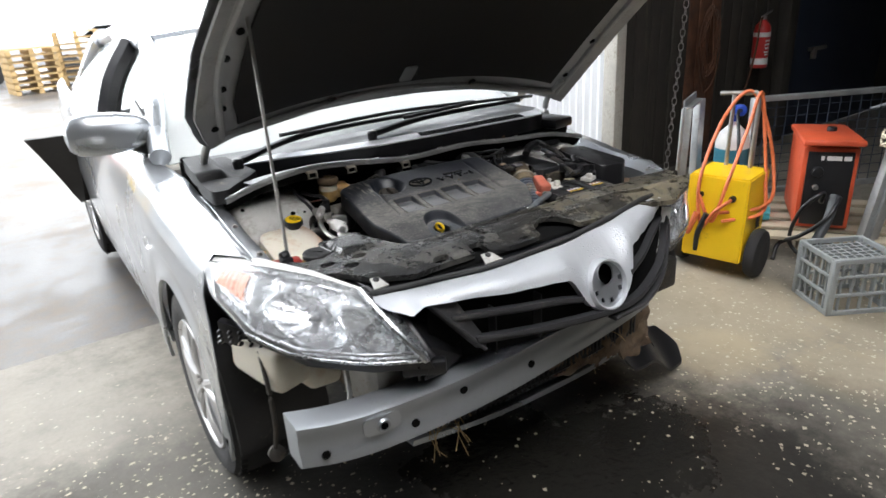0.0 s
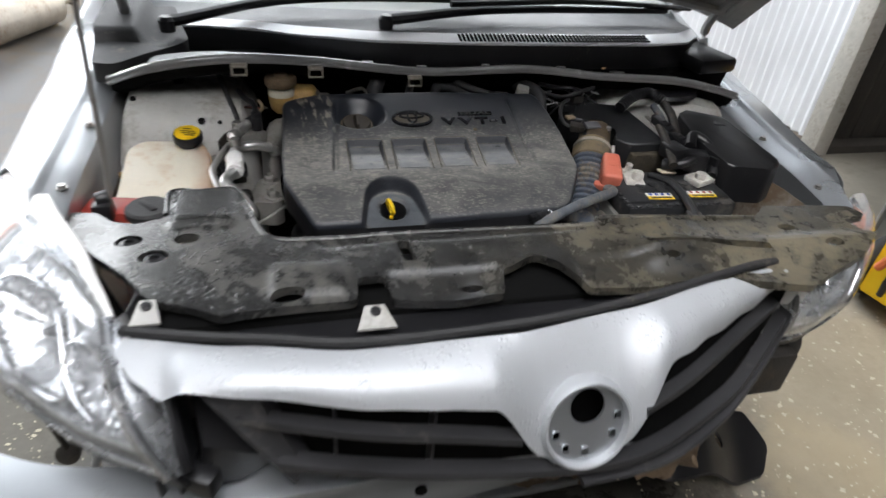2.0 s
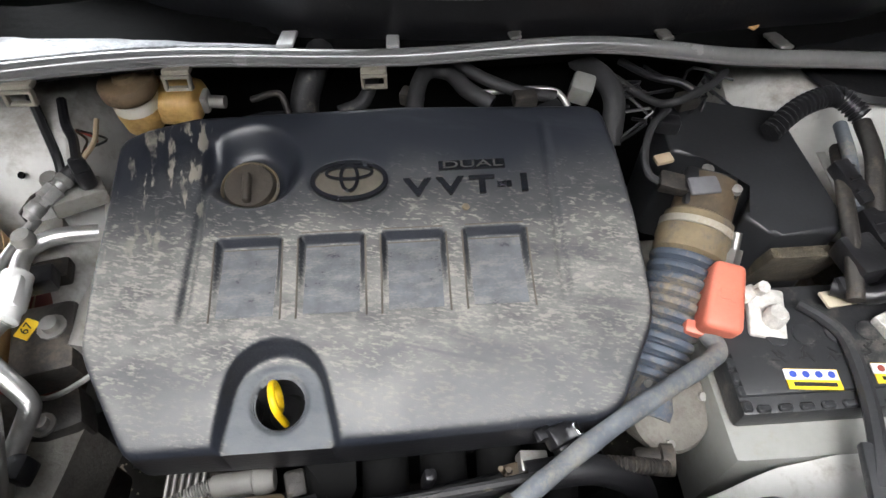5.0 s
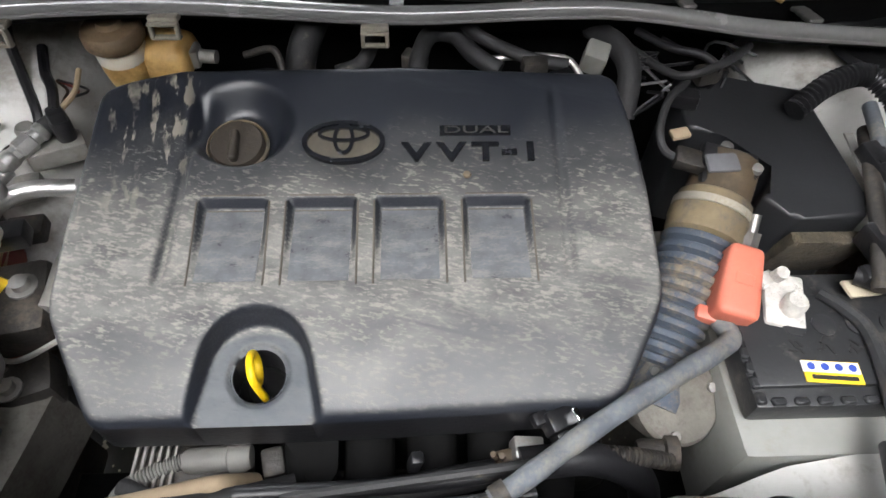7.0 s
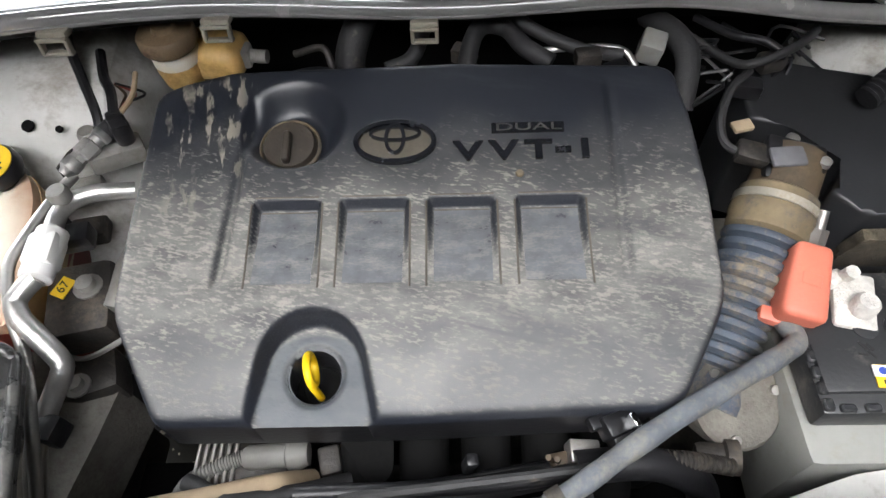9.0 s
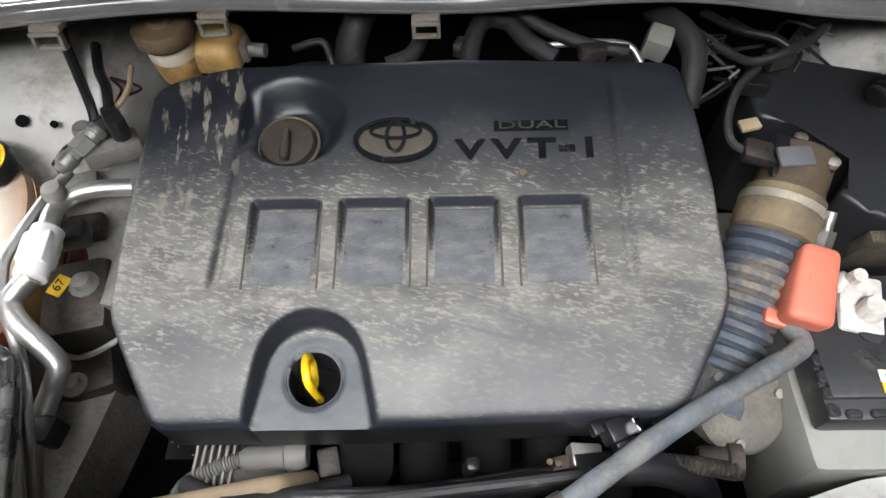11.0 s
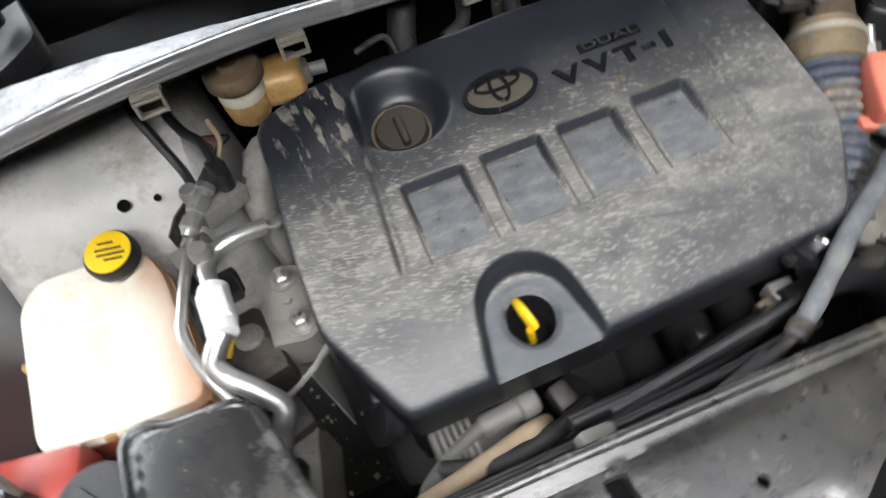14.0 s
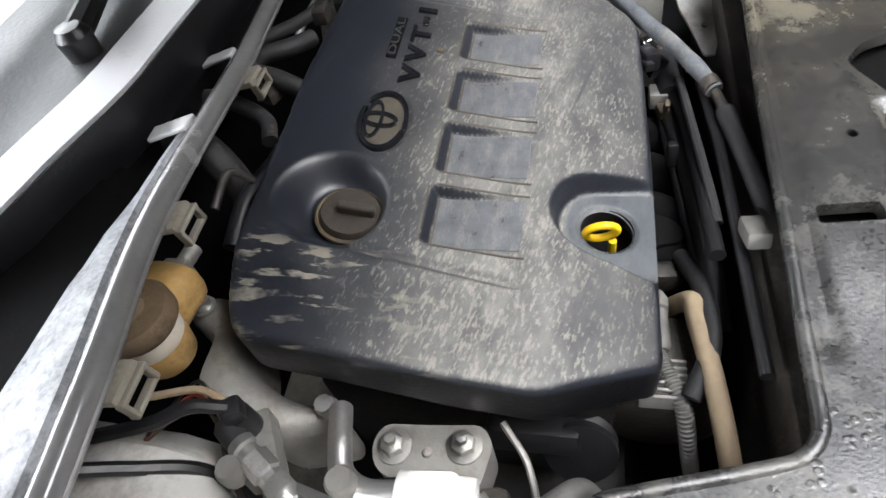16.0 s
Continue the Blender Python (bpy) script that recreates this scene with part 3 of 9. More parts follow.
def floor_patches(m, spots):
    """Patches with ragged edges mixed into the concrete: oil with the car's shade, a little glossier, and other tones.
    """
    nt = m.node_tree
    b = nt.nodes["Principled BSDF"]
    co = nt.nodes.new("ShaderNodeNewGeometry").outputs["Position"]
    col, rough = b.inputs["Base Color"].links[0].from_socket, b.inputs["Roughness"].links[0].from_socket
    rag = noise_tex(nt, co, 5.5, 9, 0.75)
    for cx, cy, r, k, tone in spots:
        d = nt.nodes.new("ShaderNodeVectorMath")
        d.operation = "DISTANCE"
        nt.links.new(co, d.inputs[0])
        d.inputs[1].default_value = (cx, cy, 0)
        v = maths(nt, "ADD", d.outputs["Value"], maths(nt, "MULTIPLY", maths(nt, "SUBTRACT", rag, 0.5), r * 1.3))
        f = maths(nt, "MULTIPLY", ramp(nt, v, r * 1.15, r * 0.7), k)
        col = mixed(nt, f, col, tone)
        rough = maths(nt, "SUBTRACT", rough, maths(nt, "MULTIPLY", f, 0.25 if tone is OIL_SHADE else -0.15))
    b.inputs["Specular IOR Level"].default_value = 0.32
    nt.links.new(col, b.inputs["Base Color"])
    nt.links.new(rough, b.inputs["Roughness"])


# big near-black spots under the nose: part old oil, part painted car shade
floor_patches(M_CONC, [(1.35, 0.55, 0.50, 0.40, SAND), (1.0, 0.30, 0.22, 0.45, SAND), (1.75, 0.0, 0.35, 0.35, SAND), (1.25, -0.10, 0.22, 0.35, SAND), (0.85, -0.35, 0.40, 0.5, DULL), (-1.10, 0.68, 0.62, 0.78, DULL), (-1.85, 0.65, 0.62, 0.72, DULL), (-1.45, -0.15, 0.60, 0.55, DULL), (-0.95, -0.30, 0.40, 0.50, DULL), (1.5, -0.6, 0.3, 0.4, DULL), (0.1, 0.3, 0.55, 0.96, OIL_SHADE), (0.30, -0.14, 0.55, 0.94, OIL_SHADE), (-0.35, 0.6, 0.6, 0.9, OIL_SHADE), (-0.5, -0.75, 0.35, 0.5, OIL_SHADE), (1.25, 1.3, 0.4, 0.5, OIL_SHADE)])
M_ASPH = mat("wet asphalt", (0.085, 0.082, 0.078), 0.40, 0, 0.5, 1.6, 90, 0.4, dirt=(0.21, 0.16, 0.105), dirt_amount=0.5, dirt_scale=1.3, bump_scale=70)
M_TIMBER = mat("weathered dark timber", (0.045, 0.039, 0.032), 0.85, 0, 0.35, 5, 80, 0.5, dirt=(0.11, 0.095, 0.075), dirt_amount=0.3, dirt_scale=3, dirt_stretch=(6, 6, 0.6), random_tone=0.6)
M_RUSTIRON = mat("rusty iron", (0.12, 0.05, 0.025), 0.85, 0, 0.4, 8, 120, 0.4, dirt=(0.07, 0.055, 0.05), dirt_amount=0.5, dirt_scale=5)
M_POST = mat("flaking white paint on steel", (0.46, 0.44, 0.39), 0.7, 0, 0.2, 12, 120, 0.3, dirt=(0.10, 0.075, 0.05), dirt_amount=0.42, dirt_scale=12)
M_WHITEIRON = mat("white corrugated steel", (0.86, 0.87, 0.88), 0.45, 0, 0.06, 2, 150, 0.05)
M_ROOF = mat("zinc roof sheet", (0.35, 0.36, 0.36), 0.5, 0.5, 0.2, 2, 90, 0.1, dirt=(0.2, 0.13, 0.08), dirt_amount=0.2)
M_NAVY = mat("navy painted door", (0.022, 0.03, 0.05), 0.55, 0, 0.25, 4, 120, 0.1)
M_GALV = mat("galvanised steel", (0.40, 0.41, 0.41), 0.5, 0.7, 0.2, 10, 120, 0.15, dirt=(0.2, 0.15, 0.1), dirt_amount=0.2)
M_CARTYEL = mat("yellow enamel", (0.86, 0.55, 0.012), 0.38, 0, 0.06, 6, 150, 0.04, dirt=(0.25, 0.17, 0.06), dirt_amount=0.12, dirt_scale=8)
M_ORANGE = mat("orange cable", (0.62, 0.15, 0.05), 0.5, 0, 0.15, 20, 150, 0.05, dirt=(0.25, 0.12, 0.07), dirt_amount=0.2)
M_WELDRED = mat("orange red enamel", (0.58, 0.09, 0.035), 0.4, 0, 0.1, 7, 150, 0.05, dirt=(0.12, 0.06, 0.04), dirt_amount=0.2)
M_REDPAINT = mat("red enamel", (0.50, 0.03, 0.025), 0.35, 0, 0.1, 7, 150, 0.03)
M_TEAL = mat("teal gas bottle paint", (0.04, 0.20, 0.27), 0.4, 0, 0.15, 8, 120, 0.05)
M_CRATE = mat("grey crate plastic", (0.30, 0.32, 0.32), 0.5, 0, 0.12, 10, 150, 0.05, dirt=(0.14, 0.13, 0.11), dirt_amount=0.3)
M_DKCRATE = mat("dark crate plastic", (0.06, 0.065, 0.07), 0.5, 0, 0.2, 10, 150, 0.05)
M_PALLET = mat("pale pine", (0.52, 0.36, 0.16), 0.8, 0, 0.2, 5, 80, 0.2, random_tone=0.35)
M_MUFF = mat("aluminised muffler steel", (0.58, 0.52, 0.43), 0.45, 0.6, 0.15, 8, 120, 0.1, dirt=(0.32, 0.18, 0.08), dirt_amount=0.35)
M_BLUEDRUM = mat("blue grey drum", (0.10, 0.14, 0.19), 0.5, 0, 0.2, 6, 120, 0.05)
M_BEIGE = mat("beige board", (0.48, 0.42, 0.31), 0.7, 0, 0.1, 6, 120, 0.1)
M_CARPAINT = mat("faded car paint", (0.42, 0.43, 0.45), 0.35, 0.2, 0.1, 2, 120, 0.0, random_tone=0.5)
M_SAWDUST = mat("sawdust flecks", (0.52, 0.47, 0.36), 0.95, 0, 0.2, 30, 200, 0.0)

bm = bmesh.new()
grid(bm, [[(x, y, -0.03) for x in (-400, -40, -8, 0, 8, 40, 400)] for y in (-400, -40, -8, 0, 8, 40, 400)])
tagged(link("ground", bm, M_ASPH), "wet grey asphalt yard with brown patches", "ground", kind="structure")
bm = bmesh.new()
box(bm, (0.5, -1.9, -0.06), (14, 8.2, 0.12), bevel=0.006)
tagged(link("floor", bm, M_CONC), "stained bare concrete workshop floor scattered with sawdust", "floor", kind="structure")

bm = bmesh.new()
grid(bm, [[(x, 70.0, z) for x in (-120, -40, 40, 120)] for z in (-1.0, 20.0, 60.0)])
M_HAZE = mat("bright overcast haze", (0.8, 0.8, 0.8), 1.0)
M_HAZE.node_tree.nodes["Principled BSDF"].inputs["Emission Color"].default_value = (0.97, 0.99, 1.0, 1)
M_HAZE.node_tree.nodes["Principled BSDF"].inputs["Emission Strength"].default_value = 1.7
tagged(link("backdrop", bm, M_HAZE), "bright white overcast haze beyond the yard", "backdrop", kind="structure")
# loose flecks on the floor
bm = bmesh.new()
rng = random.Random(5)
for k in range(5600):
    cx, cy = rng.choice([(1.6, 0.1), (1.2, 0.4), (-1.3, 0.7), (1.5, -0.5), (-1.0, 0.2), (1.0, -0.1), (-1.1, 0.6), (-1.0, 0.75)])
    x, y, s, a = rng.gauss(cx, 0.45), rng.gauss(cy, 0.5), (0.0015 + 0.008 * rng.random() ** 2.4) * (0.88 if cx < 0 else 1.0), rng.uniform(0, 6.3)
    if y < 2.1:
        f = [bm.verts.new((x + s * rng.uniform(0.5, 1.4) * math.cos(a + q), y + s * rng.uniform(0.5, 1.4) * math.sin(a + q), 0.0005 + 0.002 * rng.random())) for q in (0, 1.4, 3.0, 4.6)]
        bm.faces.new(f)
tagged(link("sawdust", bm, M_SAWDUST, smooth=False), "pale sawdust flecks scattered on the concrete", "sawdust", kind="stuff")

# doorway wall: header, steel post, planks to the right of the opening
WY = 2.2
bm = bmesh.new()
box(bm, (-1.6, WY + 0.06, 3.55), (8.4, 0.16, 0.5), bevel=0.01)
box(bm, (-6.2, WY + 0.06, 1.7), (1.0, 0.16, 3.4), bevel=0.01)
box(bm, (5.0, WY + 0.10, 1.9), (4.9, 0.06, 3.8))
box(bm, (3.6, WY + 0.02, 0.02), (2.1, 0.14, 0.05), bevel=0.008)
wall_n = tagged(link("wall_north", bm, M_TIMBER), "dark weathered shed wall beside the open doorway", "wall", kind="structure")
bm = bmesh.new()
box(bm, (2.50, WY, 1.65), (0.10, 0.12, 3.4), bevel=0.012)
box(bm, (2.58, WY + 0.02, 1.65), (0.05, 0.05, 3.4), bevel=0.008)
tagged(link("door_post", bm, M_POST), "steel door post with flaking white paint", "post", kind="structure")
x = 2.62
rng = random.Random(3)
while x < 4.62:
    w = rng.uniform(0.12, 0.2)
    bm = bmesh.new()
    box(bm, (x + w / 2, WY + 0.045 + rng.uniform(0, 0.015), 1.75), (w - 0.008, 0.035, 3.4), (0, rng.uniform(-0.3, 0.3), 0), bevel=0.005)
    part("plank", bm, M_RUSTIRON if 3.35 < x < 3.7 else M_TIMBER, wall_n)
    x += w
# navy door leaf with its bolt, and frame post
bm = bmesh.new()
box(bm, (5.75, WY + 0.03, 1.5), (1.9, 0.05, 3.0), bevel=0.008)
door = tagged(link("door_1", bm, M_NAVY), "dark navy sliding door with a steel bolt", "door", kind="structure")
bm = bmesh.new()
box(bm, (5.30, WY - 0.02, 0.78), (0.30, 0.03, 0.035), bevel=0.006)
box(bm, (5.22, WY - 0.03, 0.74), (0.05, 0.04, 0.10), bevel=0.006)
part("bolt", bm, M_STEEL, door)
bm = bmesh.new()
box(bm, (4.72, WY + 0.0, 1.75), (0.14, 0.14, 3.5), bevel=0.01)
tagged(link("frame_post", bm, M_TIMBER), "dark timber door frame post", "post", kind="structure")

# white corrugated lining outside the doorway
bm = bmesh.new()
rows = []
for z in (-0.03, 3.6):
    rows.append([(2.66 + 0.012 * math.sin(k * math.pi / 4), 2.34 + k * 0.0095, z) for k in range(640)])
grid(bm, rows)
thick(bm, 0.003)
tagged(link("wall_outside", bm, M_WHITEIRON), "white corrugated steel wall outside the doorway", "wall", kind="structure")

# unseen rest of the shed, added: closed walls, roof left open where light is wanted
for nm, c, s in (("wall_east", (7.5, -1.9, 1.9), (0.1, 8.3, 3.8)), ("wall_west", (-6.7, -1.9, 1.9), (0.1, 8.3, 3.8))):
    bm = bmesh.new()
    box(bm, c, s)
    tagged(link(nm, bm, M_TIMBER), "unseen dark timber wall added to close the shed", "wall", kind="structure")
bm = bmesh.new()
box(bm, (0.4, -6.0, 1.9), (14.3, 0.1, 3.8))
tagged(link("wall_south", bm, M_TIMBER), "unseen dark timber wall added to close the shed", "wall", kind="structure")
bm = bmesh.new()
for a, b, k0, k1 in ((-6.1, -2.5, 0, 360), (1.0, 2.45, 0, 360), (-2.5, 1.0, 0, 128), (-2.5, 1.0, 200, 360)):
    rows = [[(-6.8 + k * 0.04, y, 3.85 + 0.012 * math.sin(k * math.pi / 2.2)) for k in range(k0, k1)] for y in (a, b)]
    grid(bm, rows)
thick(bm, 0.004)
tagged(link("ceiling", bm, M_ROOF), "unseen corrugated zinc roof added, its open bay placed to light the car", "ceiling", kind="structure")


# ---- things in the shed ----
def yellow_cart():
    t = thing("battery_charger_cart", (1.8, 0.8, 0), "yellow workshop charger on two black wheels with orange cables", "charger cart")
    rot = (-6, 0, 12)
    m = pose(1.77, 0.81, 0, 0, 0, 12)
    bm = bmesh.new()
    pts = [(-0.13, -0.15), (0.15, -0.15), (0.15, 0.15), (-0.13, 0.15)]
    for z0, z1, lean in ((0.09, 0.52, 0.03),):
        a = [bm.verts.new(m @ Vector((x, y, z0))) for x, y in pts]
        b = [bm.verts.new(m @ Vector((x + lean, y, z1))) for x, y in pts]
        for i in range(4):
            bm.faces.new((a[i], a[(i + 1) % 4], b[(i + 1) % 4], b[i]))
        bm.faces.new(a[::-1])
        bm.faces.new(b)
    bmesh.ops.bevel(bm, geom=bm.edges[:], offset=0.008, segments=2, affect="EDGES")
    body = part("body", bm, M_CARTYEL, t)
    for yy in (-0.08, 0.08):
        bm = bmesh.new()
        cyl(bm, m @ Vector((-0.145 + 0.02, yy, 0.42)), m @ Vector((-0.11 + 0.02, yy, 0.42)), 0.016)
        part("socket", bm, M_BLACK, body)
    for k in range(7):
        bm = bmesh.new()
        box(bm, m @ Vector((0.06, -0.157 + 0.0, 0.24 + k * 0.012)), (0.05, 0.006, 0.005), (0, 0, 12))
        part("vent_slot", bm, M_INK, body)
    for lx, ly in ((0.05, -0.19), (0.10, 0.20)):
        bm = bmesh.new()
        lathe(bm, [(0.05, -0.03), (0.09, -0.034), (0.118, -0.026), (0.126, -0.01), (0.126, 0.01), (0.118, 0.026), (0.09, 0.034), (0.05, 0.03)], m @ pose(lx - 0.06, ly, 0.126, 90, 0, 0))
        w = part("wheel", bm, M_TYRE, t)
        bm = bmesh.new()
        lathe(bm, [(0.002, -0.024), (0.022, -0.03), (0.024, -0.012), (0.052, -0.016), (0.052, 0.016), (0.024, 0.012), (0.022, 0.03), (0.002, 0.024)], m @ pose(lx - 0.06, ly, 0.126, 90, 0, 0))
        part("hub", bm, M_BLACK, w)
    bm = bmesh.new()
    tube(bm, [m @ Vector(p) for p in ((0.14, -0.06, 0.50), (0.16, -0.06, 0.86), (0.16, 0.0, 0.89), (0.16, 0.13, 0.885))], 0.011)
    tube(bm, [m @ Vector(p) for p in ((0.14, 0.06, 0.50), (0.16, 0.06, 0.88))], 0.011, smooth=False)
    part("handle", bm, M_STEEL, t, "bent steel push handle")
    loops = [((-0.13, 0.08, 0.42), (-0.15, 0.0, 0.30), (-0.12, -0.05, 0.5), (0.05, -0.06, 0.74), (0.15, -0.07, 0.90), (0.17, -0.10, 0.72), (0.10, -0.16, 0.45), (-0.02, -0.19, 0.34), (-0.15, -0.05, 0.31)),
             ((-0.13, -0.08, 0.42), (-0.18, -0.02, 0.36), (-0.15, 0.05, 0.27), (-0.11, 0.09, 0.5), (0.08, 0.07, 0.78), (0.15, -0.02, 0.905), (0.19, -0.1, 0.75), (0.17, -0.17, 0.5), (0.0, -0.2, 0.38), (-0.15, 0.0, 0.34))]
    for lp in loops:
        bm = bmesh.new()
        tube(bm, [m @ Vector(p) for p in lp], 0.009, 8, 8)
        part("cable", bm, M_ORANGE, t, "orange rubber lead")
    for dx, mt in ((0.0, M_BLACK), (0.05, M_ORANGE)):
        bm = bmesh.new()
        tube(bm, [m @ Vector(p) for p in ((-0.16, 0.02 + dx, 0.34), (-0.18, 0.05 + dx, 0.24), (-0.17, 0.06 + dx, 0.14 + dx * 2))], lambda u: 0.017 - 0.006 * u, 8)
        part("clamp", bm, mt, t)
    return t


yellow_cart()


def gas_cylinder():
    t = thing("gas_cylinder", (2.50, 1.24, 0), "teal gas cylinder with pale shoulder on a steel trolley", "gas cylinder")
    bm = bmesh.new()
    lathe(bm, [(0.09, 0.0), (0.1, 0.02), (0.1, 0.45), (0.1, 0.46)], pose(2.50, 1.24, 0))
    part("body", bm, M_TEAL, t)
    bm = bmesh.new()
    lathe(bm, [(0.1, 0.46), (0.098, 0.50), (0.08, 0.55), (0.045, 0.585), (0.03, 0.60), (0.03, 0.62)], pose(2.50, 1.24, 0))
    part("shoulder", bm, M_LABELWHITE, t, "pale painted shoulder")
    bm = bmesh.new()
    cyl(bm, (2.50, 1.24, 0.62), (2.50, 1.24, 0.70), 0.018)
    cyl(bm, (2.50, 1.22, 0.69), (2.44, 1.17, 0.70), 0.035, bevel=0.006)
    part("regulator", bm, mat("blue plastic", (0.02, 0.07, 0.42), 0.4, 0, 0.1), t, "blue regulator knob")
    bm = bmesh.new()
    tube(bm, [(2.44, 1.17, 0.70), (2.26, 1.08, 0.72), (2.16, 1.0, 0.6), (2.10, 0.95, 0.4)], 0.009)
    part("hose", bm, M_BLACK, t)
    return t


gas_cylinder()


def frame_stand():
    t = thing("steel_stand", (2.2, 1.35, 0), "grey galvanised angle iron stand behind the cart", "stand")
    for p in (((2.08, 1.30, 0.0), (2.14, 1.32, 0.74)), ((2.36, 1.40, 0.0), (2.34, 1.40, 0.76)), ((2.13, 1.32, 0.74), (2.35, 1.40, 0.76))):
        bm = bmesh.new()
        a, b = Vector(p[0]), Vector(p[1])
        d = b - a
        box(bm, (0, 0, 0), (0.05, 0.012, d.length), bevel=0.003)
        box(bm, (0.02, 0.02, 0), (0.012, 0.05, d.length), bevel=0.003)
        bmesh.ops.transform(bm, matrix=Matrix.Translation((a + b) / 2) @ d.to_track_quat("Z", "Y").to_matrix().to_4x4(), verts=bm.verts)
        part("bar", bm, M_GALV, t)
    return t


frame_stand()


def welder():
    t = thing("welder", (2.51, 0.70, 0), "orange red welding machine with black front panel on a pallet", "welding machine")
    m = pose(2.51, 0.70, 0.14, 0, 0, -56) @ Matrix.Diagonal((0.76, 1.1, 1.05, 1))
    bm = bmesh.new()
    box(bm, (0, 0.03, 0.21), (0.34, 0.46, 0.42), bevel=0.012)
    bmesh.ops.transform(bm, matrix=m, verts=bm.verts)
    part("body", bm, M_WELDRED, t)
    bm = bmesh.new()
    box(bm, (0, 0.02, 0.44), (0.37, 0.55, 0.03), (-3, 0, 0), bevel=0.01)
    bmesh.ops.transform(bm, matrix=m, verts=bm.verts)
    part("lid", bm, M_WELDRED, t)
    bm = bmesh.new()
    cyl(bm, m @ Vector((0.04, 0.05, 0.45)), m @ Vector((0.04, 0.05, 0.475)), 0.025, bevel=0.004)
    part("lifting_eye", bm, M_BLACK, t)
    bm = bmesh.new()
    box(bm, (0, -0.203, 0.21), (0.28, 0.012, 0.38), bevel=0.004)
    bmesh.ops.transform(bm, matrix=m, verts=bm.verts)
    panel = part("front_panel", bm, M_BLACK, t, "black control panel with a white name strip")
    bm = bmesh.new()
    for k, w in enumerate((0.02, 0.09, 0.045)):
        box(bm, (-0.05 + (0.0, 0.07, 0.15)[k], -0.2105, 0.37), (w, 0.003, 0.022))
    bmesh.ops.transform(bm, matrix=m, verts=bm.verts)
    part("name_strip", bm, M_LABELWHITE, panel)
    for kx, kz, r in ((-0.07, 0.30, 0.03), (-0.07, 0.22, 0.016), (-0.02, 0.15, 0.014), (0.05, 0.13, 0.02)):
        bm = bmesh.new()
        cyl(bm, m @ Vector((kx, -0.205, kz)), m @ Vector((kx, -0.228, kz)), r, r * 0.85, 16, 0.003)
        part("knob", bm, M_STEEL if r < 0.02 else M_BLACK, panel)
    bm = bmesh.new()
    tube(bm, [m @ Vector(p) for p in ((0.05, -0.22, 0.13), (0.06, -0.32, 0.2), (-0.02, -0.4, 0.12), (-0.15, -0.38, 0.02), (-0.26, -0.30, -0.06), (-0.3, -0.36, -0.13))], 0.011)
    tube(bm, [m @ Vector(p) for p in ((-0.02, -0.22, 0.15), (-0.05, -0.34, 0.23), (-0.17, -0.36, 0.14), (-0.2, -0.3, -0.04), (-0.1, -0.34, -0.125))], 0.01)
    part("cable", bm, M_BLACK, t)
    bm = bmesh.new()
    tube(bm, [m @ Vector(p) for p in ((0.04, -0.28, 0.2), (0.0, -0.36, 0.1), (-0.08, -0.42, -0.02))], 0.024)
    part("torch", bm, M_DKCRATE, t)
    p2 = thing("pallet", (2.48, 0.74, 0), "dusty timber pallet under the welder", "pallet")
    for k in range(5):
        bm = bmesh.new()
        box(bm, m @ Vector((-0.12, -0.28 + k * 0.15, -0.023)), (1.0, 0.10, 0.02), (0, 0, -56), bevel=0.003)
        part("board", bm, M_BEIGE, p2)
    for k in (-0.5, -0.1, 0.3):
        bm = bmesh.new()
        box(bm, m @ Vector((k, 0.02, -0.078)), (0.08, 0.7, 0.09), (0, 0, -56), bevel=0.003)
        part("bearer", bm, M_BEIGE, p2)


welder()


def tool_case(name, c, s, turn, mt, label):
    t = thing(name, (c[0], c[1], c[2]), label, "case")
    m = pose(*c, 0, 0, turn)
    for nm, z0, z1, k in (("base", 0.0, 0.56, 1.0), ("lid", 0.58, 1.0, 1.01)):
        bm = bmesh.new()
        box(bm, (0, 0, s[2] * (z0 + z1) / 2), (s[0] * k, s[1] * k, s[2] * (z1 - z0)), bevel=0.008)
        bmesh.ops.transform(bm, matrix=m, verts=bm.verts)
        part(nm, bm, mt, t)
    bm = bmesh.new()
    tube(bm, [m @ Vector((x, y, s[2] * z)) for x, y, z in ((-s[0] * 0.25, 0, 0.99), (-s[0] * 0.22, 0, 1.2), (s[0] * 0.22, 0, 1.2), (s[0] * 0.25, 0, 0.99))], 0.007, 8, 4)
    part("handle", bm, M_BLACK, t)


tool_case("tool_case", (2.35, 1.02, 0.138), (0.16, 0.12, 0.12), -50, mat("dark green plastic", (0.02, 0.11, 0.05), 0.45), "dark green tool case on the pallet")
tool_case("tool_case", (2.27, 0.90, 0.138), (0.13, 0.10, 0.055), -60, mat("turquoise plastic", (0.05, 0.30, 0.36), 0.45), "small turquoise plastic case on the pallet")


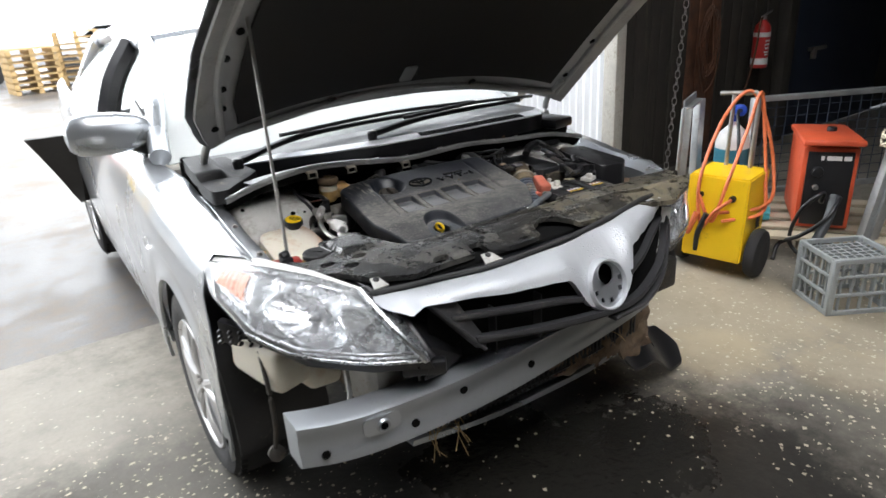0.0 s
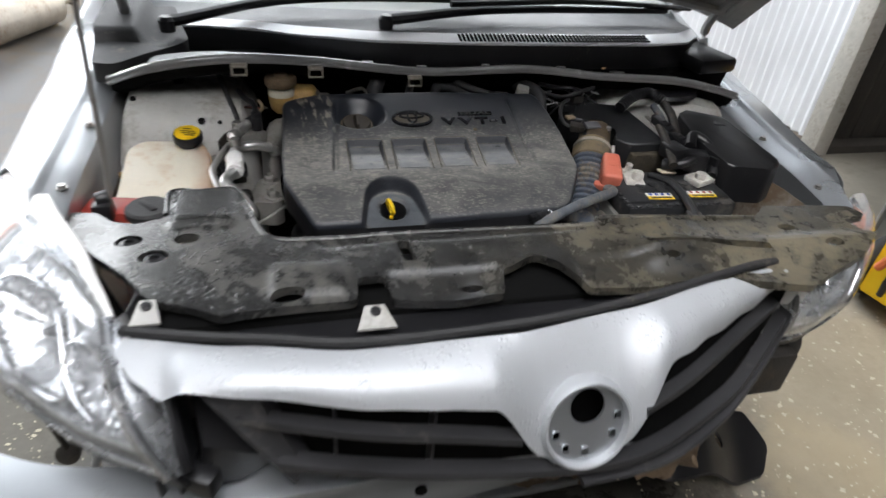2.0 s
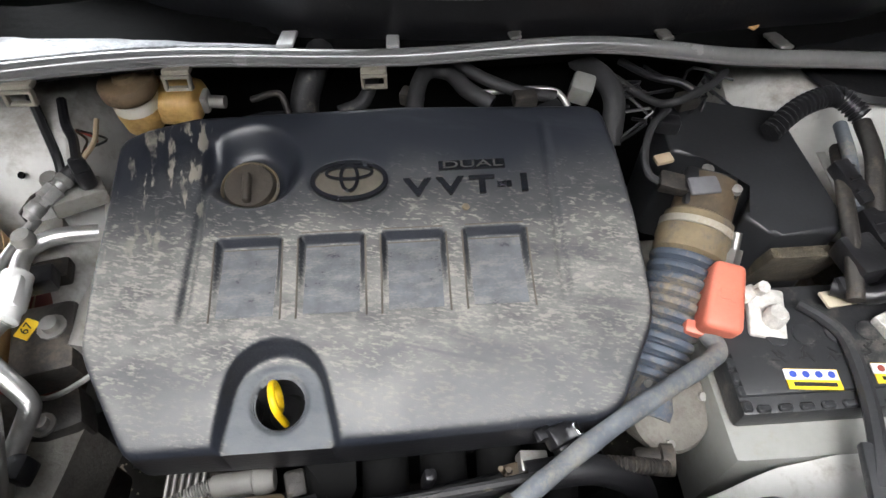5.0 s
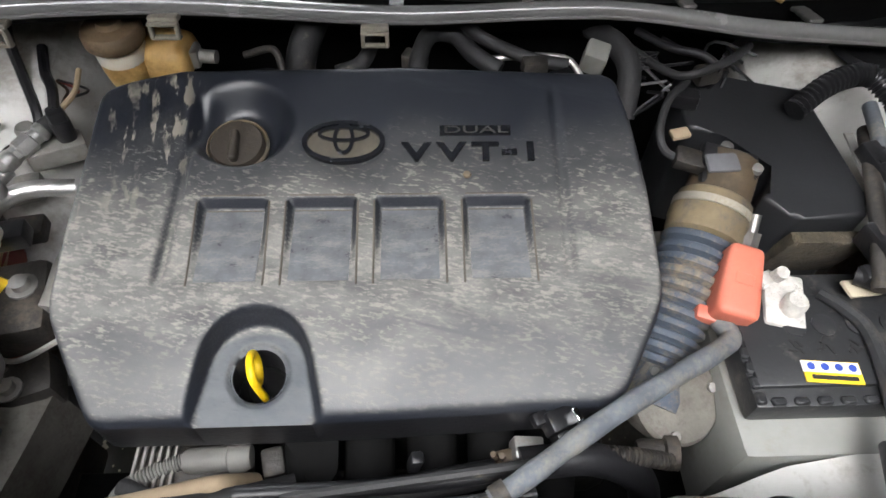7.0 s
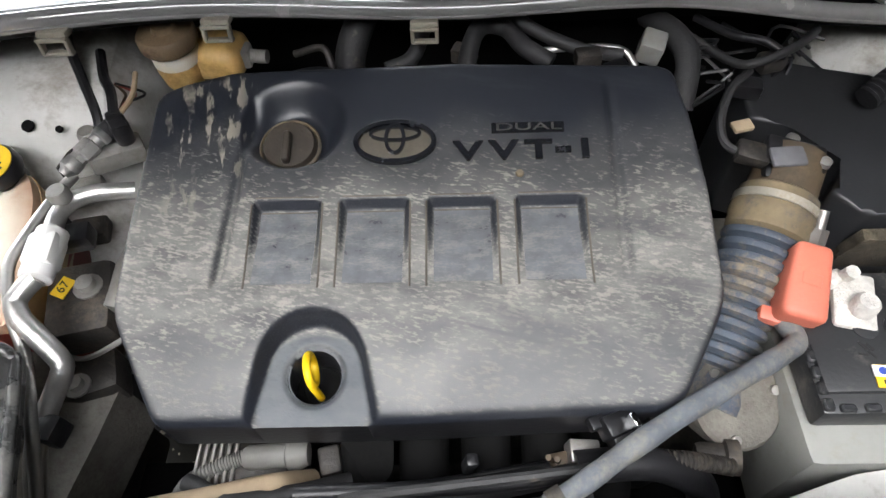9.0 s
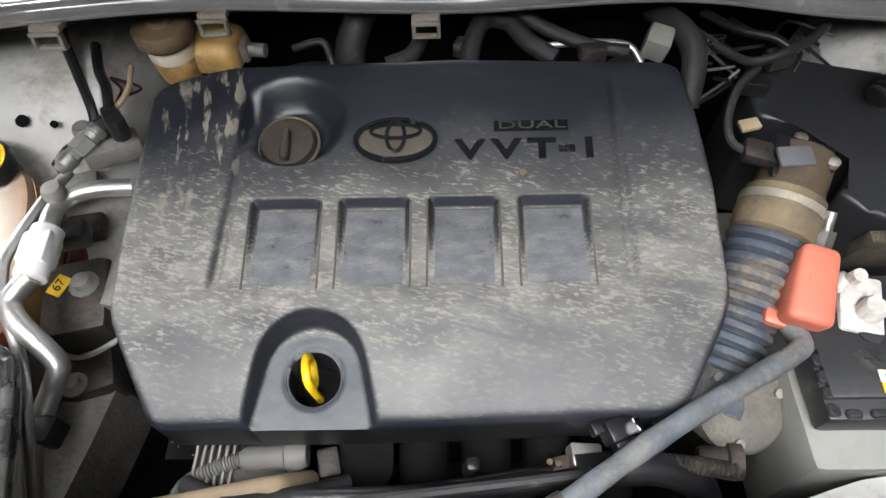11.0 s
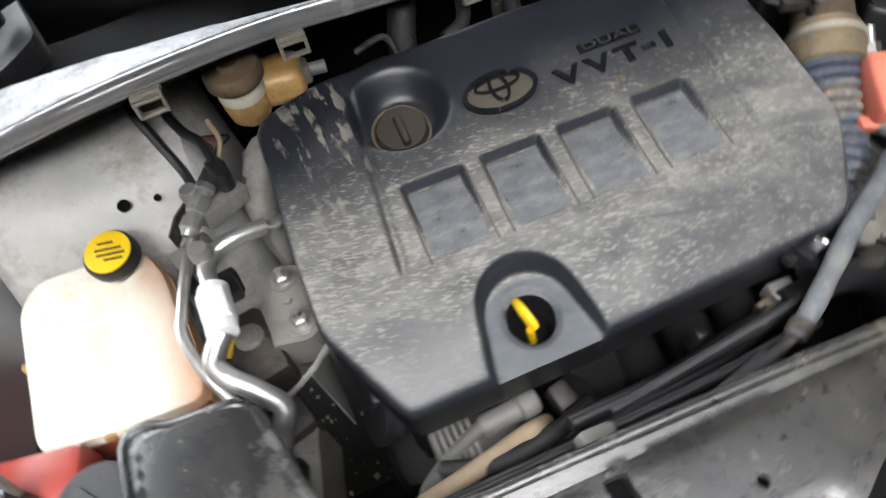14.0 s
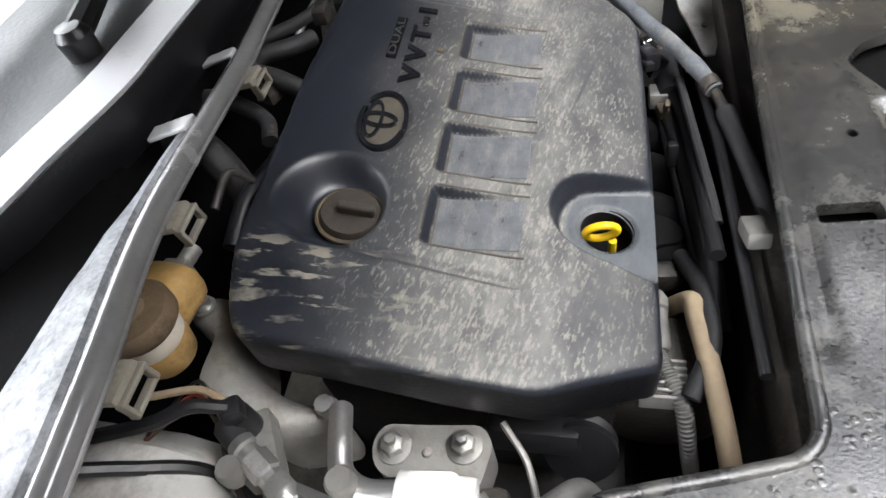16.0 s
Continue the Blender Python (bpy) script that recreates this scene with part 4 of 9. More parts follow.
def crate(name, c, turn, mt, label, w=0.30, d=0.30, h=0.27):
    t = thing(name, (c[0], c[1], 0), label, "crate")
    m = pose(*c, 0, 0, turn)
    for z, th in ((0.012, 0.024), (h * 0.36, 0.016), (h * 0.68, 0.014), (h - 0.012, 0.024)):
        for sx, sy, lx, ly in ((0, -1, w, 0.014), (0, 1, w, 0.014), (-1, 0, 0.014, d - 0.016), (1, 0, 0.014, d - 0.016)):
            bm = bmesh.new()
            box(bm, (sx * (w / 2 - 0.007), sy * (d / 2 - 0.007), z), (lx, ly, th), bevel=0.003, seg=1)
            bmesh.ops.transform(bm, matrix=m, verts=bm.verts)
            part("rail", bm, mt, t)

    def piece(nm, c, sz, bev=0.0):
        b = bmesh.new()
        box(b, c, sz, bevel=bev, seg=1)
        bmesh.ops.transform(b, matrix=m, verts=b.verts)
        part(nm, b, mt, t)

    for sx in (-1, 1):
        for sy in (-1, 1):
            piece("corner_post", (sx * (w / 2 - 0.013), sy * (d / 2 - 0.013), h / 2), (0.032, 0.032, h - 0.004), 0.006)
    for k in range(1, 6):
        u = -0.5 + k / 6
        for sy in (-1, 1):
            piece("rib", (u * w, sy * (d / 2 - 0.009), h / 2), (0.009, 0.01, h - 0.03))
            piece("rib", (sy * (w / 2 - 0.009), u * d, h / 2), (0.01, 0.009, h - 0.03))
    for k in range(1, 8):
        u = -0.5 + k / 8
        piece("lattice_bar", (u * w, 0, h - 0.03), (0.008, d - 0.03, 0.01))
        piece("lattice_bar", (0, u * d, h - 0.029), (w - 0.03, 0.008, 0.01))
    return t


crate("milk_crate", (1.82, 0.21, 0), -32, M_CRATE, "upturned grey plastic milk crate on the concrete", 0.30, 0.27)
crate("milk_crate", (-1.72, 6.02, -0.03), -2, M_DKCRATE, "dark plastic crate standing on the wet yard", 0.36, 0.34, 0.26)


def extinguisher():
    t = thing("fire_extinguisher", (4.20, WY - 0.08, 0.72), "red fire extinguisher with white bands on the wall", "extinguisher")
    m = pose(4.20, WY - 0.09, 0.72)
    bm = bmesh.new()
    lathe(bm, [(0.06, 0.0), (0.066, 0.01), (0.066, 0.30), (0.058, 0.34), (0.03, 0.37), (0.022, 0.385)], m)
    part("body", bm, M_REDPAINT, t)
    for z0, z1, mt in ((0.03, 0.08, M_LABELWHITE), (0.25, 0.285, M_LABELWHITE)):
        bm = bmesh.new()
        lathe(bm, [(0.0675, z0), (0.0675, z1)], m)
        part("band", bm, mt, t)
    bm = bmesh.new()
    for k, (w, z) in enumerate(((0.05, 0.22), (0.05, 0.19), (0.045, 0.16), (0.05, 0.13), (0.03, 0.11))):
        box(bm, m @ Vector((-0.02, -0.066, z)), (w, 0.006, 0.012))
    part("print", bm, M_LABELWHITE, t)
    bm = bmesh.new()
    box(bm, m @ Vector((0.0, 0, 0.40)), (0.03, 0.04, 0.03), bevel=0.006)
    box(bm, m @ Vector((0.05, 0, 0.43)), (0.13, 0.02, 0.012), (0, -18, 0), bevel=0.004)
    part("valve", bm, M_STEEL, t)
    bm = bmesh.new()
    tube(bm, [m @ Vector(p) for p in ((-0.02, 0, 0.4), (-0.08, -0.02, 0.36), (-0.10, -0.02, 0.15), (-0.20, -0.03, -0.12), (-0.36, -0.05, -0.22))], 0.008)
    part("hose", bm, M_RUSTIRON, t)


extinguisher()


def chain():
    t = thing("hanging_chain", (3.06, WY - 0.06, 0.1), "dull steel chain hanging down the wall", "chain")
    bm = bmesh.new()
    for k in range(60):
        z = 0.03 + k * 0.05
        x = 3.06 + 0.005 * k * 0.8
        m = pose(x, WY - 0.08, z, 90, 0, 90 * (k % 2) + 20)
        ring = [m @ Vector(p) for p in ((-0.012, -0.024, 0), (0.012, -0.024, 0), (0.017, 0, 0), (0.012, 0.024, 0), (-0.012, 0.024, 0), (-0.017, 0, 0), (-0.012, -0.024, 0))]
        tube(bm, ring, 0.0042, 5, 2)
    part("link", bm, M_STEEL, t)


chain()


def cable_bundle():
    t = thing("cable_coil", (3.5, WY - 0.05, 1.0), "coil of rusty brown wire hung on the wall", "wire coil")
    rng = random.Random(11)
    for k in range(7):
        a, w = rng.uniform(0.4, 0.6), rng.uniform(0.06, 0.13)
        pts = [(3.52 + w * math.sin(q) + rng.uniform(-.02, .02), WY - 0.05 - 0.03 * rng.random(), 1.25 - a * (1 - math.cos(q)) * 0.55) for q in (i * math.pi / 4 for i in range(9))]
        bm = bmesh.new()
        tube(bm, pts, 0.006, 6, 4)
        part("wire", bm, M_RUSTIRON, t)


cable_bundle()


def wire_cage():
    t = thing("wire_cage", (3.4, 1.3, 0), "galvanised wire mesh stillage cage beside the wall", "wire cage")
    P = [Vector((2.78, 1.28, 0)), Vector((4.3, 0.45, 0))]
    d = (P[1] - P[0]).normalized()
    for p in (P[0], P[1]):
        bm = bmesh.new()
        box(bm, p + Vector((0, 0, 0.36)), (0.05, 0.05, 0.72), (0, 0, -28), bevel=0.004)
        part("post", bm, M_GALV, t)
    L = (P[1] - P[0]).length
    ang = math.degrees(math.atan2(d.y, d.x))
    for z in (0.10, 0.71):
        bm = bmesh.new()
        box(bm, (P[0] + P[1]) / 2 + Vector((0, 0, z)), (L, 0.035, 0.035), (0, 0, ang), bevel=0.004)
        part("rail", bm, M_GALV, t)
    bm = bmesh.new()
    for k in range(1, 24):
        p = P[0] + d * L * k / 24
        tube(bm, [p + Vector((0, 0, 0.1)), p + Vector((0, 0, 0.71))], 0.003, 5, smooth=False)
    for k in range(1, 10):
        z = 0.1 + k * 0.061
        tube(bm, [P[0] + Vector((0, 0, z)), P[1] + Vector((0, 0, z))], 0.003, 5, smooth=False)
    part("mesh", bm, M_NAVY, t)


wire_cage()


def loose_post():
    t = thing("steel_offcut", (2.2, 0.3, 0), "galvanised steel channel leaning beside the welder", "steel channel")
    bm = bmesh.new()
    box(bm, (0, 0, 0.33), (0.09, 0.05, 0.66), bevel=0.004)
    box(bm, (0, -0.03, 0.33), (0.03, 0.02, 0.66), bevel=0.003)
    bmesh.ops.transform(bm, matrix=pose(2.36, 0.37, 0.0, 0, 9, -30), verts=bm.verts)
    part("channel", bm, M_GALV, t)
    bm = bmesh.new()
    rng = random.Random(2)
    for k in range(4):
        tube(bm, [(2.47 + 0.05 * math.cos(q + k), 0.36 + 0.05 * math.sin(q + k), 0.60 + 0.02 * k + 0.01 * math.sin(3 * q)) for q in (i * math.pi / 4 for i in range(9))], 0.008, 6, 4)
    part("rope", bm, M_BEIGE, t, "frayed pale rope tied round the top")


loose_post()


def ribbed_panel():
    t = thing("heater_panel", (1.75, 1.75, 0), "grey slatted metal panel lying on the floor", "metal panel")
    m = pose(1.62, 1.62, 0.12, 14, 0, 8)
    bm = bmesh.new()
    box(bm, (0, 0, 0), (0.42, 0.55, 0.03), bevel=0.004)
    bmesh.ops.transform(bm, matrix=m, verts=bm.verts)
    part("frame", bm, M_GRIME, t)
    for k in range(18):
        bm = bmesh.new()
        box(bm, (0, -0.25 + k * 0.0294, 0.022), (0.4, 0.012, 0.014), bevel=0.002, seg=1)
        bmesh.ops.transform(bm, matrix=m, verts=bm.verts)
        part("slat", bm, M_GALV, t)
    bm = bmesh.new()
    box(bm, (1.62, 1.62, 0.05), (0.3, 0.4, 0.1), (0, 0, 8), bevel=0.004)
    part("base", bm, M_BEIGE, t)


ribbed_panel()


# ---- yard ----
def pallet_stack(c, n, turn):
    t = thing("pallet_stack", c, "stack of pale pine pallets in the yard", "pallet stack", "pallet stacks")
    for k in range(n):
        for j in range(5):
            bm = bmesh.new()
            m = pose(*c, 0, 0, turn)
            box(bm, m @ Vector((0, -0.4 + j * 0.2, k * 0.14 + 0.12)), (1.0, 0.12, 0.025), (0, 0, turn))
            part("board", bm, M_PALLET, t, smooth=False)
        for j in (-0.45, 0, 0.45):
            bm = bmesh.new()
            box(bm, m @ Vector((j, 0, k * 0.14 + 0.05)), (0.1, 0.95, 0.09), (0, 0, turn))
            part("bearer", bm, M_PALLET, t, smooth=False)


pallet_stack((-0.4, 16.6, -0.03), 7, 8)
pallet_stack((0.75, 17.6, -0.03), 9, -6)


def yard_car(c, turn, label):
    t = thing("parked_car", c, label, "car", "cars in the yard")
    m = pose(*c, 0, 0, turn)
    prof = [(-2.1, 0.3), (-2.15, 0.65), (-1.9, 0.85), (-1.2, 0.92), (-0.5, 1.38), (0.8, 1.40), (1.5, 1.0), (2.1, 0.92), (2.15, 0.35)]
    bm = bmesh.new()
    rows = []
    for y, k in ((-0.84, 0.9), (-0.78, 1.0), (0.78, 1.0), (0.84, 0.9)):
        rows.append([m @ Vector((x, y * (1 if z < 0.95 else 0.82), 0.3 + (z - 0.3) * k)) for x, z in prof])
    vs = grid(bm, rows)
    bm.faces.new(vs[0])
    bm.faces.new(vs[-1])
    body = part("body", bm, M_CARPAINT, t)
    for sy in (-1, 1):
        bm = bmesh.new()
        q = [m @ Vector((x, sy * 0.72, z)) for x, z in ((-1.0, 0.95), (-0.45, 1.3), (0.75, 1.32), (1.3, 0.98))]
        bm.faces.new([bm.verts.new(v + (m.to_3x3() @ Vector((0, sy * 0.06, 0)))) for v in q])
        part("window", bm, M_DARK, t)
    for x in (-1.35, 1.3):
        for y in (-0.76, 0.76):
            bm = bmesh.new()
            cyl(bm, m @ Vector((x, y - 0.1, 0.3)), m @ Vector((x, y + 0.1, 0.3)), 0.3, n=20, bevel=0.03)
            part("wheel", bm, M_TYRE, t)


yard_car((-2.6, 20.5, -0.03), 12, "faded silver car parked far off in the yard")
yard_car((2.2, 21.5, -0.03), -8, "grey car parked far off behind the pallets")
yard_car((-5.5, 18.0, -0.03), 70, "grey car parked at the yard edge")


def muffler():
    t = thing("exhaust_muffler", (-2.0, 4.4, 0), "used aluminised exhaust muffler lying on the yard", "muffler")
    a, b = Vector((-2.14, 4.02, 0.10)), Vector((-1.9, 4.62, 0.10))
    d = (b - a).normalized()
    m = Matrix.Translation(a) @ d.to_track_quat("Z", "Y").to_matrix().to_4x4()
    L = (b - a).length
    bm = bmesh.new()
    lathe(bm, [(0.03, 0.0), (0.10, 0.004), (0.118, 0.01), (0.12, 0.03), (0.12, L - 0.03), (0.118, L - 0.01), (0.1, L - 0.004), (0.03, L)], m)
    part("canister", bm, M_MUFF, t)
    for p, q in ((a - d * 0.42, a + d * 0.03), (b - d * 0.03, b + d * 0.22)):
        bm = bmesh.new()
        tube(bm, [p, (p + q) / 2, q], 0.028, 14)
        part("pipe", bm, M_MUFF, t, "rust tinged exhaust pipe")
    bm = bmesh.new()
    cyl(bm, b + d * 0.2, b + d * 0.235, 0.045, n=18)
    part("flange", bm, M_RUSTIRON, t)


muffler()


def yard_clutter():
    bm = bmesh.new()
    box(bm, (-2.9, 6.6, 0.0), (1.5, 4.2, 0.08), (0, 0, 4), bevel=0.01)
    tagged(link("kerb_slab", bm, M_LABELWHITE), "pale concrete kerb slab at the yard edge", "kerb", kind="structure")
    items = [("drum", (-2.62, 4.75, 0.0), 0.12, 0.75, M_BLUEDRUM, "blue grey plastic drum on the kerb"), ("drum", (-2.95, 5.3, 0.0), 0.16, 0.6, M_DKCRATE, "dark plastic drum on the kerb")]
    for nm, c, r, h, mt, lb in items:
        t = thing(nm, c, lb, "drum")
        bm = bmesh.new()
        lathe(bm, [(r * 0.9, 0.03), (r, 0.06), (r, h * 0.33), (r * 1.04, h * 0.35), (r, h * 0.37), (r, h * 0.66), (r * 1.04, h * 0.68), (r, h * 0.7), (r, h - 0.04), (r * 0.95, h)], pose(*c))
        part("shell", bm, mt, t)
        bm = bmesh.new()
        cyl(bm, (c[0], c[1], h - 0.01), (c[0], c[1], h + 0.012), r * 0.92, n=24, bevel=0.004)
        part("lid", bm, mt, t)
    boxes = [((-2.42, 5.55, 0.04), (0.3, 0.34, 0.62), M_BLUEDRUM, "dark blue plastic bin on the kerb", 8), ((-2.38, 6.35, 0.04), (0.22, 0.28, 0.6), M_YELLOW, "yellow plastic bin on the kerb", 4), ((-2.25, 7.0, 0.04), (0.42, 0.4, 0.42), M_BEIGE, "beige cardboard box on the kerb", 3),
             ((-2.25, 7.0, 0.46), (0.40, 0.4, 0.36), M_BEIGE, "beige cardboard box stacked on another", -3), ((-2.2, 8.6, 0.04), (0.5, 0.5, 0.3), M_REDPAINT, "red plastic box on the kerb", 10), ((-2.9, 6.3, 0.04), (0.35, 0.5, 0.4), M_DKCRATE, "dark plastic box on the kerb", 0),
             ((-3.5, 7.6, 0.04), (0.5, 0.6, 1.0), M_DKCRATE, "tall dark plastic storage bin", 4), ((-2.75, 8.2, 0.04), (0.4, 0.4, 0.9), M_TEAL, "teal plastic storage bin", -8)]
    for c, s, mt, lb, a in boxes:
        t = thing("storage_box", c, lb, "box")
        bm = bmesh.new()
        box(bm, (c[0], c[1], c[2] + s[2] * 0.46), (s[0], s[1], s[2] * 0.92), (0, 0, a), bevel=0.02)
        part("body", bm, mt, t)
        bm = bmesh.new()
        box(bm, (c[0], c[1], c[2] + s[2] * 0.96), (s[0] * 1.04, s[1] * 1.04, s[2] * 0.08), (0, 0, a), bevel=0.01)
        part("lid", bm, mt, t)


yard_clutter()

# ---- car ----
car = thing("car", (0.02, 2.2, 0), "silver sedan with bonnet propped open and front bumper missing", "car")
AX, AZ, AR = 0.94, 0.315, 0.352


def flip(v):
    return Vector((0.04 - v[0], v[1], v[2]))


def arch(y, c=AX):
    d = AR * AR - (y - c) ** 2
    return AZ + math.sqrt(d) if d > 0 else 0.0


FEND_IN = [(0.40, -0.746, 0.842), (0.60, -0.742, 0.865), (0.93, -0.731, 0.900), (1.15, -0.735, 0.935), (1.45, -0.78, 0.97)]


def sunk(v):
    """The far wing: mirrored, and sagging where its mounts are bent."""
    return Vector((0.04 - v[0], v[1], v[2] - interp(v[1], [(0.40, 0.075), (0.70, 0.07), (1.0, 0.055), (1.44, 0.02)])[0]))


def fender(side):
    bm = bmesh.new()
    rows = []
    cols = 46
    yf = [(0.0, 0.42), (0.1, 0.50), (0.25, 0.585), (0.45, 0.56), (0.6, 0.545), (0.8, 0.56), (1.0, 0.585)]
    for i in range(33):
        s = i / 32
        row = []
        y0 = interp(s, yf)[0]
        for k in range(cols + 1):
            y = y0 + (1.44 - y0) * k / cols
            xi, zi = interp(y, FEND_IN)
            zb = max(0.25, arch(y))
            prof = [(0.0, xi, zi), (0.1, xi - 0.02, zi + 0.010), (0.25, -0.82, zi - 0.002), (0.33, -0.85, zi - 0.03), (0.45, -0.869, zi - 0.09), (0.7, -0.878, zi - 0.09 + (zb - zi + 0.09) * 0.45), (0.96, -0.874, zb + 0.004), (1.0, -0.862, zb)]
            x, z = interp(s, prof)
            flare = 0.012 * math.exp(-((math.hypot(y - AX, z - AZ) - AR) / 0.03) ** 2)
            row.append(Vector((x - flare, y, z)))
        rows.append(row)
    if side > 0:
        rows = [[sunk(v) for v in r] for r in rows]
    grid(bm, rows)
    thick(bm, 0.0025)
    f = part("fender", bm, M_SILVER, car, "silver front wing")
    # inner flange with bolts
    bm = bmesh.new()
    rows = []
    for k in range(24):
        y = 0.43 + 0.55 * k / 23
        xi, zi = interp(y, FEND_IN)
        rows.append([Vector((xi + dx, y, zi + dz)) for dx, dz in ((-0.002, 0.003), (0.012, -0.002), (0.030, -0.006), (0.038, -0.010), (0.040, -0.05), (0.045, -0.12))])
    if side > 0:
        rows = [[sunk(v) for v in r] for r in rows]
    grid(bm, rows)
    thick(bm, 0.002)
    fl = part("flange", bm, M_SILVER, f)
    for y in (0.52, 0.72, 0.90):
        xi, zi = interp(y, FEND_IN)
        p = Vector((xi + 0.02, y, zi - 0.004))
        p = sunk(p) if side > 0 else p
        bm = bmesh.new()
        lathe(bm, [(0.009, 0), (0.009, 0.002), (0.006, 0.002), (0.006, 0.007), (0.0, 0.007)], Matrix.Translation(p), 10)
        part("bolt", bm, M_STEEL, f)
    return f


fender(-1)
fender(1)


def side_panel(side, name, y0, y1, label):
    bm = bmesh.new()
    rows = []
    for i in range(15):
        s = i / 14
        row = []
        for k in range(25):
            y = y0 + (y1 - y0) * k / 24
            belt = 0.965 + 0.03 * (y - 1.4)
            bot = max(0.24, arch(y, 3.54) if y > 2.6 else 0)
            prof = [(0.0, -0.80, belt), (0.12, -0.845, belt - 0.03), (0.35, -0.868, belt - 0.2), (0.5, -0.878, 0.62), (0.75, -0.868, 0.42), (1.0, -0.845, bot)]
            x, z = interp(s, prof)
            z = max(z, bot)
            row.append(Vector((x + 0.03 * max(0, y - 3.2) ** 2, y, z)))
        rows.append(row)
    if side > 0:
        rows = [[flip(v) for v in r] for r in rows]
    grid(bm, rows)
    thick(bm, 0.02)
    return part(name, bm, M_SILVER, car, label)


for sd in (-1, 1):
    side_panel(sd, "front_door", 1.448, 2.42, "silver front door with a dent crease")
    side_panel(sd, "rear_door", 2.43, 3.20, "silver rear door")
    side_panel(sd, "rear_quarter", 3.21, 4.40, "silver rear quarter panel")

# roof, pillars, glass
PILLAR = [(1.28, -0.77, 0.985), (1.60, -0.69, 1.17), (1.95, -0.61, 1.32), (2.6, -0.58, 1.365), (3.2, -0.59, 1.32), (3.9, -0.70, 1.00)]
for sd in (-1, 1):
    for nm, y0, y1, r in (("windscreen_pillar", 1.28, 1.95, 0.035), ("roof_rail", 1.95, 3.2, 0.04), ("rear_pillar", 3.2, 3.9, 0.06)):
        bm = bmesh.new()
        pts = []
        for k in range(9):
            y = y0 + (y1 - y0) * k / 8
            x, z = interp(y, PILLAR)
            pts.append(Vector((x, y, z)) if sd < 0 else flip((x, y, z)))
        tube(bm, pts, r, 10, 2)
        part(nm, bm, M_SILVER, car)
    bm = bmesh.new()
    tube(bm, [Vector(p) if sd < 0 else flip(p) for p in ((-0.825, 2.06, 0.97), (-0.75, 2.10, 1.17), (-0.64, 2.18, 1.31))], 0.05, 8, 4)
    part("door_pillar", bm, M_BLACK, car)
    bm = bmesh.new()
    rows = []
    for k in range(17):
        y = 1.45 + 1.9 * k / 16
        x, z = interp(y, PILLAR)
        a, b = Vector((-0.825, y, 0.965 + 0.03 * (y - 1.4))), Vector((x - 0.02, y, z - 0.02))
        row = [a.lerp(b, q / 5) for q in range(6)]
        rows.append(row if sd < 0 else [flip(v) for v in row])
    grid(bm, rows)
    thick(bm, 0.004)
    g = part("side_window", bm, M_GLASS, car)
    g.visible_shadow = False
bm = bmesh.new()
rows = []
for k in range(13):
    y = 1.95 + 1.25 * k / 12
    xl, z = interp(y, PILLAR)
    rows.append([Vector((xl + (0.04 - 2 * xl) * q / 12, y, z + 0.03 + 0.035 * math.sin(math.pi * q / 12))) for q in range(13)])
grid(bm, rows)
thick(bm, 0.02)
part("roof", bm, M_SILVER, car)


def screen_point(u, v):
    """Windscreen: u across 0..1, v up 0..1."""
    x0, x1 = -0.75 + 1.54 * u, -0.585 + 1.21 * u
    bow = math.sin(math.pi * u)
    a = Vector((x0, 1.30 - 0.19 * bow, 0.955 + 0.03 * bow))
    b = Vector((x1, 1.97 - 0.10 * bow, 1.335 + 0.03 * bow))
    p = a.lerp(b, v)
    p.z += 0.03 * math.sin(math.pi * v)
    return p


bm = bmesh.new()
grid(bm, [[screen_point(i / 20, j / 10) for i in range(21)] for j in range(11)])
thick(bm, 0.005)
ws = part("windscreen", bm, M_WETGLASS, car, "wet windscreen, part whitened to stand in for sky reflection")
ws.visible_shadow = False
# cabin: dashboard, seats
bm = bmesh.new()
grid(bm, [[screen_point(i / 12, 0) + Vector((0, 0.03 + 0.6 * j / 5, -0.03 + (0.0 if j < 3 else -0.06 * (j - 2)))) for i in range(13)] for j in range(6)])
thick(bm, 0.02)
part("dashboard", bm, mat("beige grey dashboard", (0.52, 0.48, 0.42), 0.7), car)
for x in (-0.36, 0.40):
    bm = bmesh.new()
    box(bm, (x, 2.35, 0.85), (0.48, 0.16, 0.62), (-14, 0, 0), bevel=0.06, seg=3)
    box(bm, (x, 2.40, 1.16), (0.26, 0.10, 0.15), (-10, 0, 0), bevel=0.04, seg=3)
    box(bm, (x, 2.08, 0.50), (0.48, 0.5, 0.16), (6, 0, 0), bevel=0.05, seg=3)
    part("seat", bm, mat("seat cloth", (0.25, 0.23, 0.20), 0.9), car)
bm = bmesh.new()
box(bm, (0.02, 2.9, 0.28), (1.5, 3.0, 0.08), bevel=0.02)
box(bm, (0.02, 1.30, 0.62), (1.46, 0.04, 0.70), bevel=0.01)
part("floorpan", bm, M_DARK, car)
bm = bmesh.new()
rows = []
for j in range(6):
    y = 3.25 + 1.2 * j / 5
    z = (1.32, 1.18, 1.04, 1.02, 1.01, 0.9)[j]
    rows.append([Vector((-0.62 + 1.28 * i / 10, y, z + 0.02 * math.sin(math.pi * i / 10))) for i in range(11)])
grid(bm, rows)
thick(bm, 0.02)
part("boot_lid", bm, M_SILVER, car)
bm = bmesh.new()
box(bm, (0.02, 4.42, 0.62), (1.55, 0.06, 0.66), bevel=0.03)
part("rear_bumper", bm, M_SILVER, car)


